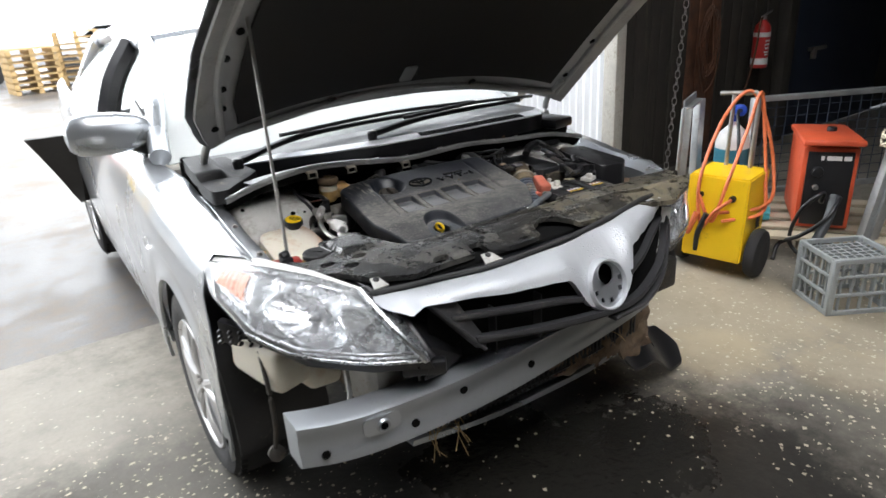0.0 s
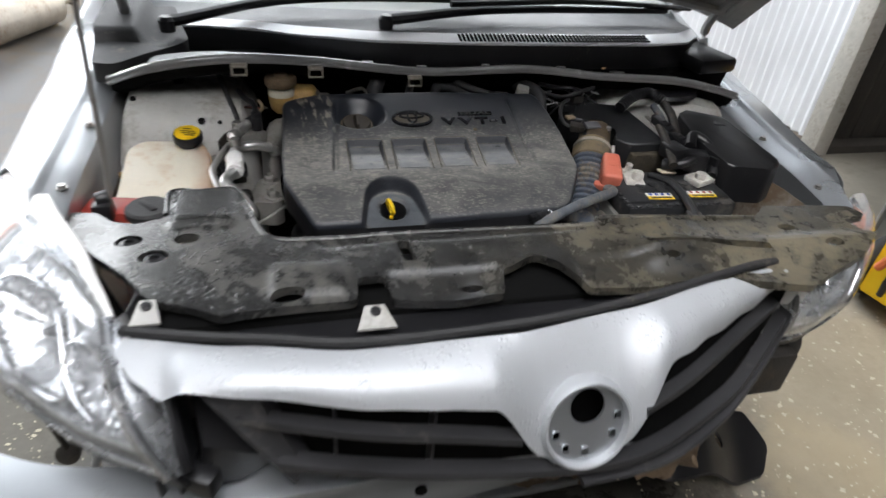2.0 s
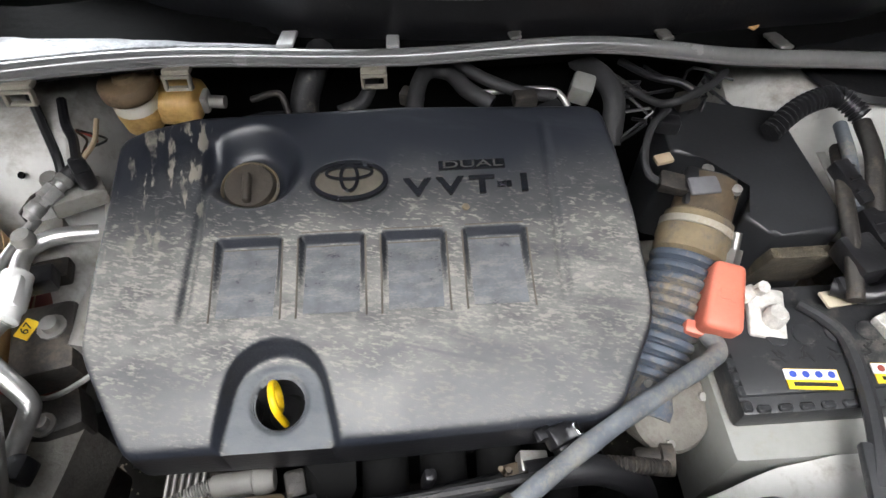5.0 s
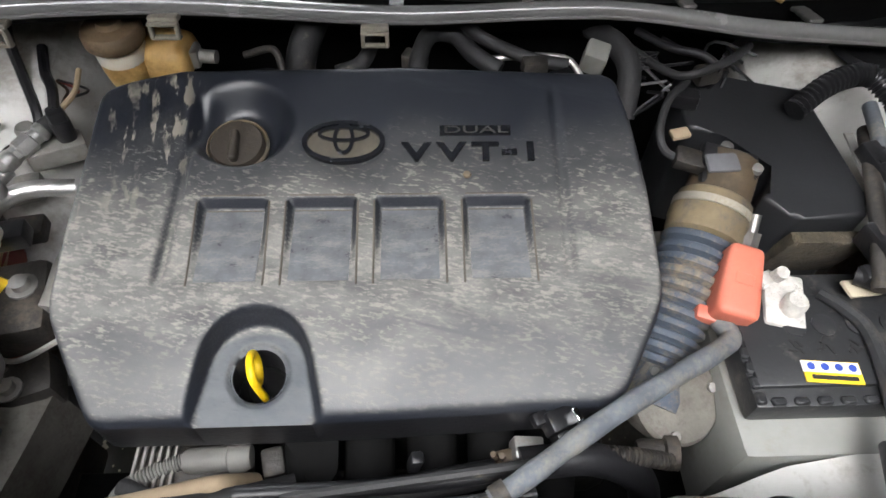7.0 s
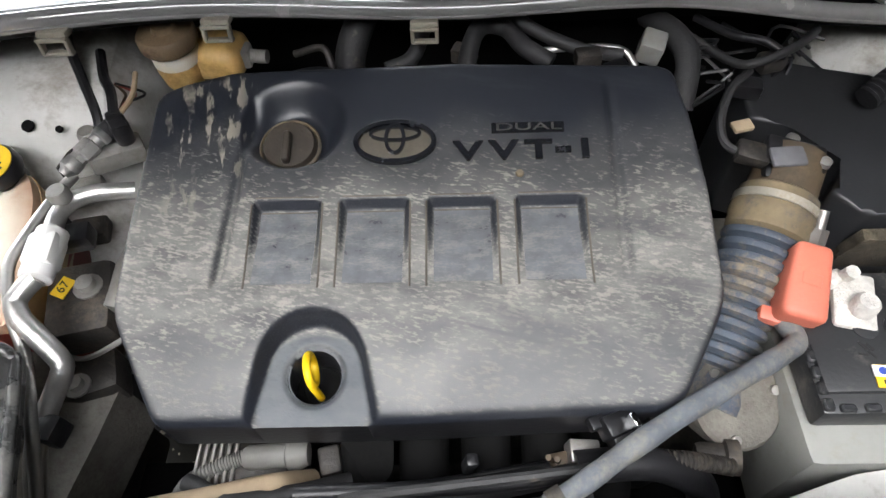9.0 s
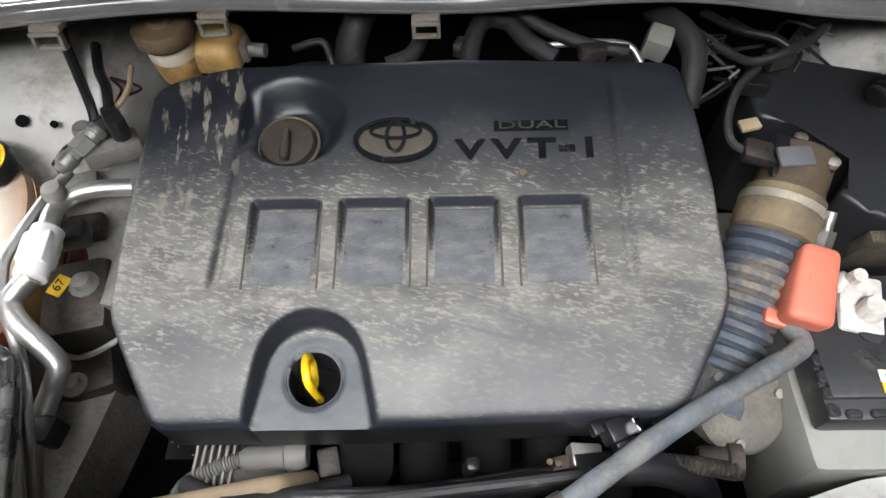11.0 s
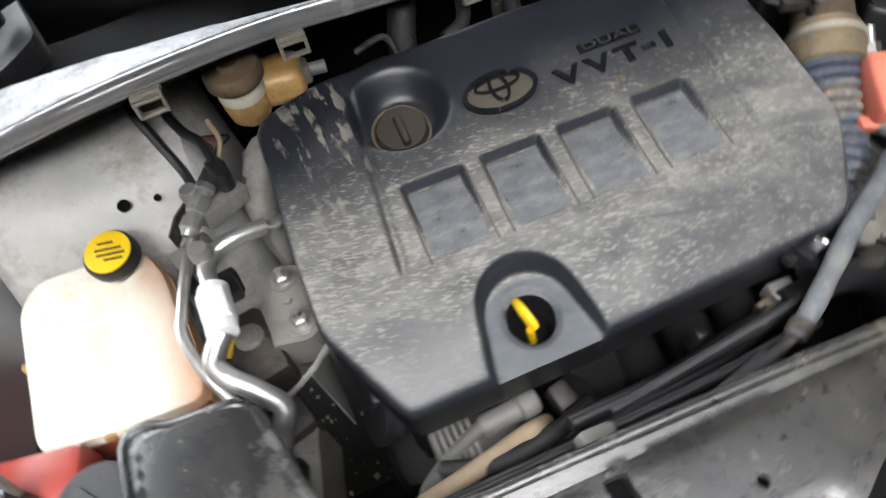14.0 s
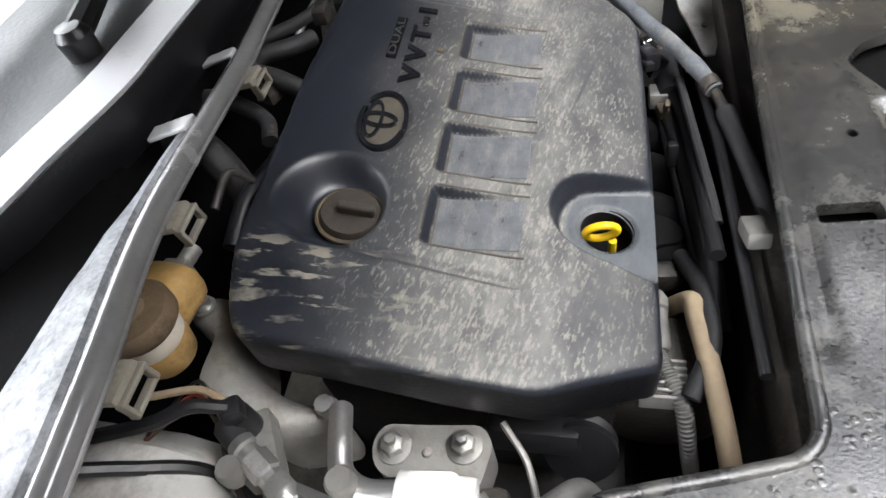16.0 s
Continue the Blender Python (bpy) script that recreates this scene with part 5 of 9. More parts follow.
def open_rear_door():
    """A rear door standing ajar beyond the mirror."""
    bm = bmesh.new()
    rows = []
    for j in range(8):
        v = j / 7
        row = []
        for i in range(9):
            u = i / 8
            w = 0.24 * (1 - 0.9 * v)
            row.append(Vector((-0.86 - w * u, 3.3 + 0.05 * u, 0.82 - 0.40 * v)))
        rows.append(row)
    grid(bm, rows)
    thick(bm, 0.04)
    return part("door_trim", bm, mat("dark brown trim", (0.022, 0.02, 0.018), 0.5), car, "dark inner trim of an open rear door")


open_rear_door()


def wheel(c, side):
    m = pose(*c, 0, 90 * side, 0)
    t = bmesh.new()
    prof = [(0.212, -0.085), (0.232, -0.098), (0.27, -0.102), (0.300, -0.092), (0.312, -0.072), (0.316, -0.03), (0.316, 0.03), (0.312, 0.072), (0.300, 0.092), (0.27, 0.102), (0.232, 0.098), (0.212, 0.085)]
    lathe(t, prof, m, 56)
    for k in range(56):
        for zz in (-0.07, 0.07):
            a = 2 * math.pi * k / 56
            box(t, m @ Vector((0.308 * math.cos(a), 0.308 * math.sin(a), zz)), (0.02, 0.012, 0.018), (0, 0, 0))
    ty = part("wheel", t, M_TYRE, car, "worn black tyre on a five spoke alloy wheel")
    r = bmesh.new()
    lathe(r, [(0.212, -0.09), (0.206, -0.075), (0.19, -0.06), (0.18, 0.05), (0.19, 0.075), (0.206, 0.095), (0.214, 0.098), (0.216, 0.09)], m, 48)
    for k in range(5):
        a0 = 2 * math.pi * k / 5
        for da in (-0.13, 0.13):
            p0, p1 = (0.035, a0 + da * 1.0, 0.078), (0.205, a0 + da * 1.25, 0.082)
            pts = [m @ Vector((q[0] * math.cos(q[1]), q[0] * math.sin(q[1]), q[2])) for q in (p0, ((p0[0] + p1[0]) / 2, (p0[1] + p1[1]) / 2, 0.088), p1)]
            tube(r, pts, lambda u: 0.017 - 0.004 * u, 8, 4)
    lathe(r, [(0.0, 0.092), (0.03, 0.092), (0.045, 0.084), (0.05, 0.05)], m, 24)
    part("rim", r, M_ALLOY, ty, "silver five spoke alloy rim")
    b = bmesh.new()
    lathe(b, [(0.04, 0.02), (0.13, 0.02), (0.13, 0.04), (0.04, 0.045)], m, 32)
    part("brake_disc", b, M_STEEL, ty)
    for k in range(5):
        a = 2 * math.pi * (k + 0.5) / 5
        nb = bmesh.new()
        cyl(nb, m @ Vector((0.026 * math.cos(a), 0.026 * math.sin(a), 0.088)), m @ Vector((0.026 * math.cos(a), 0.026 * math.sin(a), 0.1)), 0.008, n=6)
        part("wheel_nut", nb, M_STEEL, ty)
    return ty


wheel((-0.765, AX, 0.316), -1)
wheel((0.805, AX, 0.316), 1)
wheel((-0.765, 3.54, 0.316), -1)
wheel((0.805, 3.54, 0.316), 1)
# wheel arch liners
for sd in (-1, 1):
    bm = bmesh.new()
    rows = []
    for k in range(17):
        a = math.pi * (-0.05 + 1.1 * k / 16)
        row = [Vector((x, AX + (AR + 0.015) * math.cos(a), AZ + (AR + 0.015) * math.sin(a))) for x in (-0.855, -0.7, -0.58)]
        rows.append(row if sd < 0 else [flip(v) for v in row])
    grid(bm, rows)
    thick(bm, 0.003)
    part("arch_liner", bm, M_BLACK, car)


def mirror(side):
    bm = bmesh.new()
    prof = [(-0.035, 0.015), (-0.025, 0.045), (0.01, 0.064), (0.08, 0.076), (0.18, 0.082), (0.245, 0.072), (0.272, 0.05), (0.28, 0.015)]
    rows = []
    for d, h in prof:
        rows.append([Vector((-0.785 - d * 0.83, 1.42 + 0.55 * h * math.cos(a) + 0.10 * d, 1.062 + h * 0.9 * math.sin(a) + 0.02 * d)) for a in (2 * math.pi * k / 16 for k in range(16))])
    if side > 0:
        rows = [[flip(v) for v in r] for r in rows]
    vs = grid(bm, rows, close=True)
    bm.faces.new(vs[0])
    bm.faces.new(vs[-1])
    mr = part("door_mirror", bm, M_SILVER, car, "silver door mirror with indicator strip")
    f = (lambda v: flip(v)) if side > 0 else (lambda v: Vector(v))
    bm = bmesh.new()
    tube(bm, [f((-0.83, 1.43, 1.02)), f((-0.79, 1.43, 1.0)), f((-0.76, 1.42, 0.99)), f((-0.745, 1.41, 0.95))], 0.022, 10, 4)
    part("arm", bm, M_BLACK, mr)
    bm = bmesh.new()
    grid(bm, [[f((-0.80, 1.40, 0.95)), f((-0.805, 1.66, 0.965))], [f((-0.775, 1.47, 1.03)), f((-0.785, 1.66, 1.04))], [f((-0.75, 1.54, 1.09)), f((-0.752, 1.66, 1.14))]])
    thick(bm, 0.012)
    part("sail_panel", bm, M_BLACK, mr, "black triangular panel at the mirror foot")
    bm = bmesh.new()
    tube(bm, [f((-0.91, 1.393, 1.052)), f((-0.95, 1.398, 1.054)), f((-0.99, 1.410, 1.056))], 0.012, 8, 4)
    part("indicator", bm, M_LENS, mr)


mirror(-1)
mirror(1)

# side repeater on the front wing
bm = bmesh.new()
lathe(bm, [(0.022, 0), (0.02, 0.008), (0.0, 0.011)], pose(-0.879, 1.22, 0.73, 0, -90, 0), 16)
part("side_repeater", bm, M_LENS, car)


# ---- bonnet, propped open ----
def bonnet_point(u, v, lift=0.0):
    """u across 0..1, v from the rear edge 0 to the front edge 1."""
    bow = 1 - (2 * u - 1) ** 2
    edge = max(0.0, 1 - 2 * u)
    yl = v * 0.985 + 0.06 * bow * (1 - v) + 0.10 * (bow - 0.6) * v + 0.11 * edge ** 1.6 * (1 - v) ** 3
    half = 0.795 - 0.06 * v - 0.05 * v * v
    if u < 0.5:
        half += interp(v * 0.985 + 0.11 * (1 - v) ** 3, [(0.10, -0.055), (0.14, -0.028), (0.20, 0.0), (0.30, 0.038), (0.40, 0.05), (0.50, 0.062), (0.60, 0.075), (1.0, 0.09)])[0]
    x = 0.05 + (2 * u - 1) * half
    zl = 0.10 * bow - 0.02 * v * v * v * 3 - 0.012 * (abs(2 * u - 1) ** 8) * 2 + lift
    a = radians(41.5)
    return Vector((x, 1.075 - yl * math.cos(a) - zl * math.sin(a) * -0.0 + zl * math.sin(a), 1.0 + yl * math.sin(a) + zl * math.cos(a)))


bm = bmesh.new()
grid(bm, [[bonnet_point(i / 30, j / 24) for i in range(31)] for j in range(25)])
thick(bm, 0.003)
bonnet = part("bonnet", bm, M_SILVER, car, "silver bonnet propped open with dark insulation underneath")


def inner_patch(u0, u1, v0, v1, lift, nm, mt, par, bulge=0.0, n=24):
    b = bmesh.new()
    rows = []
    for j in range(n + 1):
        rows.append([bonnet_point(u0 + (u1 - u0) * i / n, v0 + (v1 - v0) * j / n, lift - bulge * math.sin(math.pi * i / n) * math.sin(math.pi * j / n)) for i in range(n + 1)])
    grid(b, rows)
    thick(b, 0.006)
    return part(nm, b, mt, par)


inner_patch(0.012, 0.988, 0.012, 0.99, -0.022, "inner_panel", M_BONNETIN, bonnet)
inner_patch(0.085, 0.915, 0.115, 0.88, -0.034, "insulation", M_INSUL, bonnet, 0.008)
# raised inner ribs round the insulation, drainage holes, clips
for pts, r in (([(0.045, 0.05), (0.045, 0.5), (0.05, 0.95)], 0.012), ([(0.955, 0.05), (0.955, 0.5), (0.95, 0.95)], 0.012), ([(0.05, 0.055), (0.5, 0.065), (0.95, 0.055)], 0.012)):
    b = bmesh.new()
    line = [bonnet_point(u, v, -0.026) for u, v in pts]
    tube(b, line, r, 8, 10)
    part("rib", b, M_BONNETIN, bonnet)
for u, v in ((0.06, 0.36), (0.065, 0.24), (0.055, 0.52), (0.04, 0.14), (0.94, 0.18), (0.94, 0.4), (0.07, 0.62)):
    b = bmesh.new()
    p = bonnet_point(u, v, -0.031)
    lathe(b, [(0.011, 0), (0.011, 0.004), (0.0, 0.004)], Matrix.Translation(p) @ pose(0, 0, 0, 180 - 41.5, 0, 0), 14)
    part("hole_plug", b, M_DARK, bonnet)
for u, v in ((0.30, 0.075), (0.68, 0.075), (0.5, 0.16)):
    b = bmesh.new()
    p = bonnet_point(u, v, -0.036)
    box(b, p, (0.03, 0.02, 0.012), (-41.5, 0, 20), bevel=0.004)
    part("clip", b, M_BLACK, bonnet)
b = bmesh.new()
p = bonnet_point(0.475, 0.17, -0.045)
box(b, p, (0.05, 0.075, 0.012), (-41.5, 0, 0), bevel=0.006)
part("striker_plate", b, M_BONNETIN, bonnet)
for x in (-0.69, 0.755):
    b = bmesh.new()
    tube(b, [(x, 1.03, 0.90), (x, 1.06, 0.96), (x * 0.995, 1.03, 1.02), (x * 0.985, 0.95, 1.085)], 0.012, 8, 4)
    box(b, (x, 1.03, 0.905), (0.03, 0.07, 0.02), bevel=0.004)
    part("hinge", b, M_BONNETIN, bonnet)
b = bmesh.new()
tube(b, [(-0.672, 0.505, 0.825), (-0.655, 0.515, 0.845), (-0.648, 0.545, 1.1), (-0.640, 0.575, 1.40), (-0.638, 0.585, 1.425), (-0.625, 0.592, 1.44)], 0.0045, 8, 6)
part("prop_rod", b, M_STEEL, bonnet, "thin steel bonnet prop rod")
b = bmesh.new()
cyl(b, (-0.675, 0.505, 0.835), (-0.655, 0.510, 0.838), 0.013, n=14, bevel=0.003)
box(b, (-0.665, 0.50, 0.82), (0.03, 0.03, 0.03), bevel=0.004)
part("rod_clip", b, M_BLACK, bonnet)


# ---- headlights ----
HT = [(0.0, -0.600, 0.212, 0.826), (0.35, -0.662, 0.335, 0.840), (0.7, -0.742, 0.450, 0.850), (1.0, -0.822, 0.580, 0.846)]
HB = [(0.0, -0.530, 0.060, 0.687), (0.3, -0.645, 0.125, 0.690), (0.55, -0.760, 0.225, 0.705), (0.75, -0.835, 0.350, 0.742), (0.9, -0.862, 0.465, 0.795), (1.0, -0.830, 0.575, 0.842)]
# the other lamp has been pushed out of its seat
HTR = [(0.0, -0.493, 0.265, 0.744), (0.35, -0.618, 0.340, 0.756), (0.7, -0.765, 0.440, 0.760), (1.0, -0.895, 0.545, 0.740)]
HBR = [(0.0, -0.481, 0.235, 0.613), (0.3, -0.617, 0.270, 0.593), (0.55, -0.765, 0.330, 0.592), (0.75, -0.853, 0.400, 0.646), (0.9, -0.895, 0.460, 0.688), (1.0, -0.900, 0.535, 0.735)]


def headlight(side):
    f = (lambda v: Vector((-v[0], v[1], v[2]))) if side > 0 else (lambda v: Vector(v))

    def pt(u, v, off):
        a, b = Vector(interp(u, HT if side < 0 else HTR)), Vector(interp(u, HB if side < 0 else HBR))
        p = a.lerp(b, v)
        out = Vector((-0.55 - 0.4 * u, -0.75 + 0.6 * u, 0.35)).normalized()
        return p + out * (0.045 * math.sin(math.pi * min(1, v * 0.95 + 0.05)) ** 0.8 * (0.6 + 0.4 * math.sin(math.pi * u)) + off)

    bm = bmesh.new()
    grid(bm, [[f(pt(i / 30, j / 16, 0.0)) for i in range(31)] for j in range(17)])
    thick(bm, 0.003)
    h = part("headlight", bm, M_LENS, car, "clear headlight with chrome reflector and amber bulb")
    h.visible_shadow = False
    # reflector: a chrome tray with two deep bowls and a ribbed ledge above them
    bowls = ((0.465, 0.56, 0.165, 0.30, 0.046), (0.185, 0.60, 0.105, 0.25, 0.036))

    def tray(u, v):
        d = -0.013 - 0.016 * sstep(0.02, 0.22, v) * sstep(0.0, 0.06, 1 - v) * sstep(0.0, 0.05, u)
        for bu, bv, ru, rv, dep in bowls:
            q = math.hypot((u - bu) / ru, (v - bv) / rv)
            d += 0.004 * math.exp(-((q - 1.06) / 0.10) ** 2)
            if q < 1:
                d -= dep * (1 - q * q) - 0.0016 * q * math.sin(14 * math.atan2((v - bv) / rv, (u - bu) / ru))
        if 0.16 < v < 0.30 and 0.18 < u < 0.62:
            d += 0.0022 * math.sin(u * 260)
        d += 0.005 * sstep(0.725, 0.74, u) * (1 - sstep(0.60, 0.66, v))
        return d

    bm = bmesh.new()
    grid(bm, [[f(pt(0.02 + 0.95 * i / 76, 0.03 + 0.94 * j / 34, tray(0.02 + 0.95 * i / 76, 0.03 + 0.94 * j / 34))) for i in range(77)] for j in range(35)])
    thick(bm, 0.0015)
    part("reflector", bm, M_REFLECTOR, h, smooth=False)
    for bu, bv, ru, rv, dep in bowls:
        ring = [f(pt(bu + ru * 1.03 * math.cos(a), bv + rv * 1.03 * math.sin(a), tray(bu, 0.1) + 0.004)) for a in (2 * math.pi * k / 24 for k in range(25))]
        bm = bmesh.new()
        tube(bm, ring, 0.0026, 6, 2)
        part("bowl_rim", bm, M_CHROME, h)
        c, tip = f(pt(bu, bv, tray(bu, bv) + 0.004)), f(pt(bu, bv, tray(bu, bv) + 0.034))
        bm = bmesh.new()
        cyl(bm, c, c.lerp(tip, 0.45), 0.011, 0.008, 18, 0.002)
        cyl(bm, c.lerp(tip, 0.45), tip, 0.0085, 0.0055, 18, 0.002)
        part("bulb", bm, M_BULB, h, "silvered bulb with a dark tip")
    bm = bmesh.new()
    grid(bm, [[f(pt(u, v, tray(u, v) + 0.0035 + 0.002 * math.sin(u * 300))) for u in (0.76 + 0.14 * i / 30 for i in range(31))] for v in (0.16 + 0.40 * j / 10 for j in range(11))])
    thick(bm, 0.0015)
    part("indicator_reflector", bm, M_AMBER, h, "salmon pink indicator reflector")
    for v0, u0, u1 in ((0.10, 0.06, 0.94), (0.90, 0.06, 0.62)):
        bm = bmesh.new()
        tube(bm, [f(pt(u0 + (u1 - u0) * k / 8, v0, -0.012)) for k in range(9)], 0.0045, 8, 3)
        part("ledge", bm, M_CHROME, h, "bright chrome ledge")
    # chrome divider along the lower inner edge, black housing below
    bm = bmesh.new()
    tube(bm, [f(pt(0.02, v, 0.004)) for v in (0.0, 0.25, 0.5, 0.75, 1.0)], 0.0085, 8, 4)
    tube(bm, [f(pt(u, 1.0, 0.001)) for u in (0.0, 0.2, 0.4, 0.6, 0.75)], 0.004, 8, 4)
    part("trim", bm, M_REFLECTOR, h)
    bm = bmesh.new()
    rows = []
    for i in range(25):
        u = i / 24
        a = pt(u, 1.0, -0.002)
        rows.append([f(a), f(a + Vector((0.01, 0.0, -0.02))), f(a + Vector((0.03, 0.03, -0.035))), f(a + Vector((0.10, 0.14, -0.02))), f(a + Vector((0.12, 0.16, -0.012)))])
    grid(bm, rows)
    thick(bm, 0.004)
    part("housing", bm, M_BLACK, h)
    # rounded inner end of the lamp: milky lens edge, then a black rim
    bm = bmesh.new()
    rows = []
    for j in range(17):
        v = j / 16
        a = pt(0.0, v, 0.0)
        w = 0.008 + 0.030 * math.sin(math.pi * min(1.0, v * 0.82 + 0.10)) ** 1.3
        rows.append([f(a + Vector((w * q, w * (0.35 * q + 0.45 * q * q), -0.004 * q))) for q in (0.0, 0.35, 0.7, 0.9, 1.0)])
    grid(bm, rows)
    thick(bm, 0.003)
    part("lens_return", bm, M_REFLECTOR, h, "milky inner edge of the lens")
    bm = bmesh.new()
    tube(bm, [r[-1] for r in rows], 0.009, 8, 2)
    part("rim", bm, M_BLACK, h)
    bm = bmesh.new()
    grid(bm, [[r[-1], r[-1] + Vector((0.004 * -side, 0.05, -0.006)), r[-1] + Vector((-0.02 * -side, 0.12, -0.005))] for r in rows])
    thick(bm, 0.004)
    part("housing_side", bm, M_BLACK, h)
    if side > 0:
        bm = bmesh.new()
        box(bm, (0.500, 0.238, 0.733), (0.060, 0.004, 0.052), (0, 12, 0), bevel=0.0015, seg=1)
        box(bm, (0.486, 0.250, 0.760), (0.030, 0.030, 0.004), (0, 12, 0))
        part("mounting_tab", bm, M_LABELWHITE, h, "pale plastic mounting tab")
        return h
    bm = bmesh.new()
    a = pt(0.06, 1.0, 0.0) + Vector((0.02, 0.02, -0.032))
    box(bm, f(a), (0.10, 0.03, 0.035), (0, 0, 30 * side), bevel=0.006)
    for k in (-0.025, 0, 0.025):
        box(bm, f(a + Vector((k, -0.016, 0))), (0.004, 0.012, 0.03), (0, 0, 30 * side))
    part("bracket", bm, M_BLACK, h)
    # top edge strip of pale lamp body
    bm = bmesh.new()
    rows = []
    for i in range(17):
        u = i / 16
        a = pt(u, 0.0, 0.0)
        rows.append([f(a), f(a + Vector((0.015, 0.012, 0.006)) * (0.15 + u)), f(a + Vector((0.03, 0.03, 0.002)) * (0.15 + u)), f(a + Vector((0.035, 0.04, -0.03)) * (0.15 + u))])
    grid(bm, rows)
    thick(bm, 0.003)
    part("lamp_body", bm, M_LABELWHITE, h, "pale lamp body edge")
    return h


headlight(-1)
headlight(1)


# ---- grille ----
def strip_top(x):
    return Vector((x, *interp(x, [(-0.60, 0.190, 0.812), (-0.45, 0.150, 0.815), (-0.30, 0.118, 0.817), (-0.08, 0.116, 0.820), (0.09, 0.140, 0.822), (0.28, 0.182, 0.826), (0.38, 0.205, 0.822), (0.42, 0.216, 0.815)])))


def strip_low(x):
    return Vector((x, *interp(x, [(-0.60, 0.170, 0.806), (-0.57, 0.128, 0.792), (-0.537, 0.102, 0.780), (-0.528, 0.100, 0.786), (-0.512, 0.094, 0.798), (-0.43, 0.078, 0.792), (-0.28, 0.048, 0.778), (-0.19, 0.041, 0.770), (-0.13, 0.038, 0.762), (0.0, 0.034, 0.755), (0.10, 0.052, 0.768), (0.18, 0.088, 0.770), (0.25, 0.125, 0.766), (0.34, 0.165, 0.770), (0.40, 0.190, 0.788), (0.42, 0.208, 0.806)])))


BC = Vector((0.012, 0.040, 0.708))
bmx = look(BC, BC + Vector((0.0, -1, 0.38)))
R = 0.061


def strip_edge(x):
    """Lower edge of the silver strip, dipping round the badge."""
    p = strip_low(x)
    dx = x - BC.x
    w = 1.19 * R
    ring = bmx @ Vector((dx, -math.sqrt(max(0.0, w * w - dx * dx)), 0.0))
    if abs(dx) < w * 0.8:
        return Vector((x, ring.y, ring.z))
    edge = bmx @ Vector((math.copysign(w * 0.8, dx), -w * 0.6, 0.0))
    t = sstep(0.0, 1.0, (abs(dx) - w * 0.8) / 0.085)
    return Vector((x, edge.y + (p.y - edge.y) * t, edge.z + (p.z - edge.z) * t))


bm = bmesh.new()
rows = []
for i in range(225):
    x = -0.60 + 1.02 * i / 224
    a, b = strip_top(x), strip_edge(x)
    row = []
    for j in range(25):
        v = j / 24
        p = a.lerp(b, v)
        bulge = sstep(-0.60, -0.42, x) * math.sin(math.pi * v)
        p.y -= 0.014 * bulge
        p.z += 0.008 * bulge
        row.append(p)
    row.append(b + Vector((0, 0.02, -0.003)))
    rows.append(row)
grid(bm, rows)
inv = bmx.inverted()
bmesh.ops.delete(bm, geom=[f for f in bm.faces if math.hypot(*(inv @ f.calc_center_median()).xy) < R * 1.03], context="FACES")
thick(bm, 0.003)
grille = part("grille", bm, M_WETSILVER, car, "silver grille strip with black bars and an empty badge ring")
bm = bmesh.new()
lathe(bm, [(R * 0.97, 0.02), (R * 0.97, -0.006), (R * 1.0, -0.012), (R * 1.06, -0.013), (R * 1.12, -0.008), (R * 1.16, 0.012)], bmx, 48, False)
part("badge_ring", bm, M_WETSILVER, grille)
bm = bmesh.new()
q = [(R * math.cos(a), R * math.sin(a)) for a in (2 * math.pi * k / 40 for k in range(40))]
hl = [ellipse(0.0, 0.028, 0.026, 0.027)] + [rounded([(x - 0.005, y - 0.006), (x + 0.005, y - 0.006), (x + 0.005, y + 0.006), (x - 0.005, y + 0.006)], 0.002, 2) for x, y in ((0.0, -0.042), (-0.04, -0.02), (0.045, -0.012), (-0.047, 0.008), (0.03, -0.034))]
sheet(bm, q, hl, lambda x, y: 0.0, 0.004, 0.012)
bmesh.ops.transform(bm, matrix=bmx @ pose(0, 0, -0.0), verts=bm.verts)
part("badge_plate", bm, M_SILVER, grille, "silver badge seat with empty clip holes")
# near-black disc standing in for the shade behind the badge holes
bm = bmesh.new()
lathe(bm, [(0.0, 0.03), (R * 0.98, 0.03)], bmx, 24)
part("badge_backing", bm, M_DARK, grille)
# black frame and bars
M_GRILLE = mat("grey black grille plastic", (0.030, 0.030, 0.032), 0.42, 0, 0.2, 10, 200, 0.08, dirt=(0.16, 0.15, 0.13), dirt_amount=0.15)


def bar(pts, h, d, nm="bar"):
    b = bmesh.new()
    line = spline(pts, 10)
    rows = [[p + Vector((0, -d, h * 0.25)), p + Vector((0, -d * 0.8, h * 0.5)), p + Vector((0, d, h * 0.35)), p + Vector((0, d, -h * 0.5)), p + Vector((0, -d * 0.6, -h * 0.45)), p + Vector((0, -d, -h * 0.1))] for p in line]
    vs = grid(b, rows, close=True)
    b.faces.new(vs[0])
    b.faces.new(vs[-1])
    return part(nm, b, M_GRILLE, grille)


bar([(-0.452, 0.092, 0.749), (-0.36, 0.066, 0.743), (-0.277, 0.050, 0.733), (-0.16, 0.040, 0.716), (-0.085, 0.038, 0.698)], 0.018, 0.013)
bar([(-0.404, 0.062, 0.690), (-0.30, 0.042, 0.678), (-0.20, 0.030, 0.665), (-0.02, 0.020, 0.645), (0.12, 0.030, 0.640), (0.28, 0.088, 0.660), (0.36, 0.135, 0.684), (0.45, 0.20, 0.716)], 0.020, 0.014)
bar([(0.105, 0.048, 0.712), (0.20, 0.085, 0.724), (0.32, 0.148, 0.738), (0.42, 0.20, 0.752)], 0.018, 0.013)
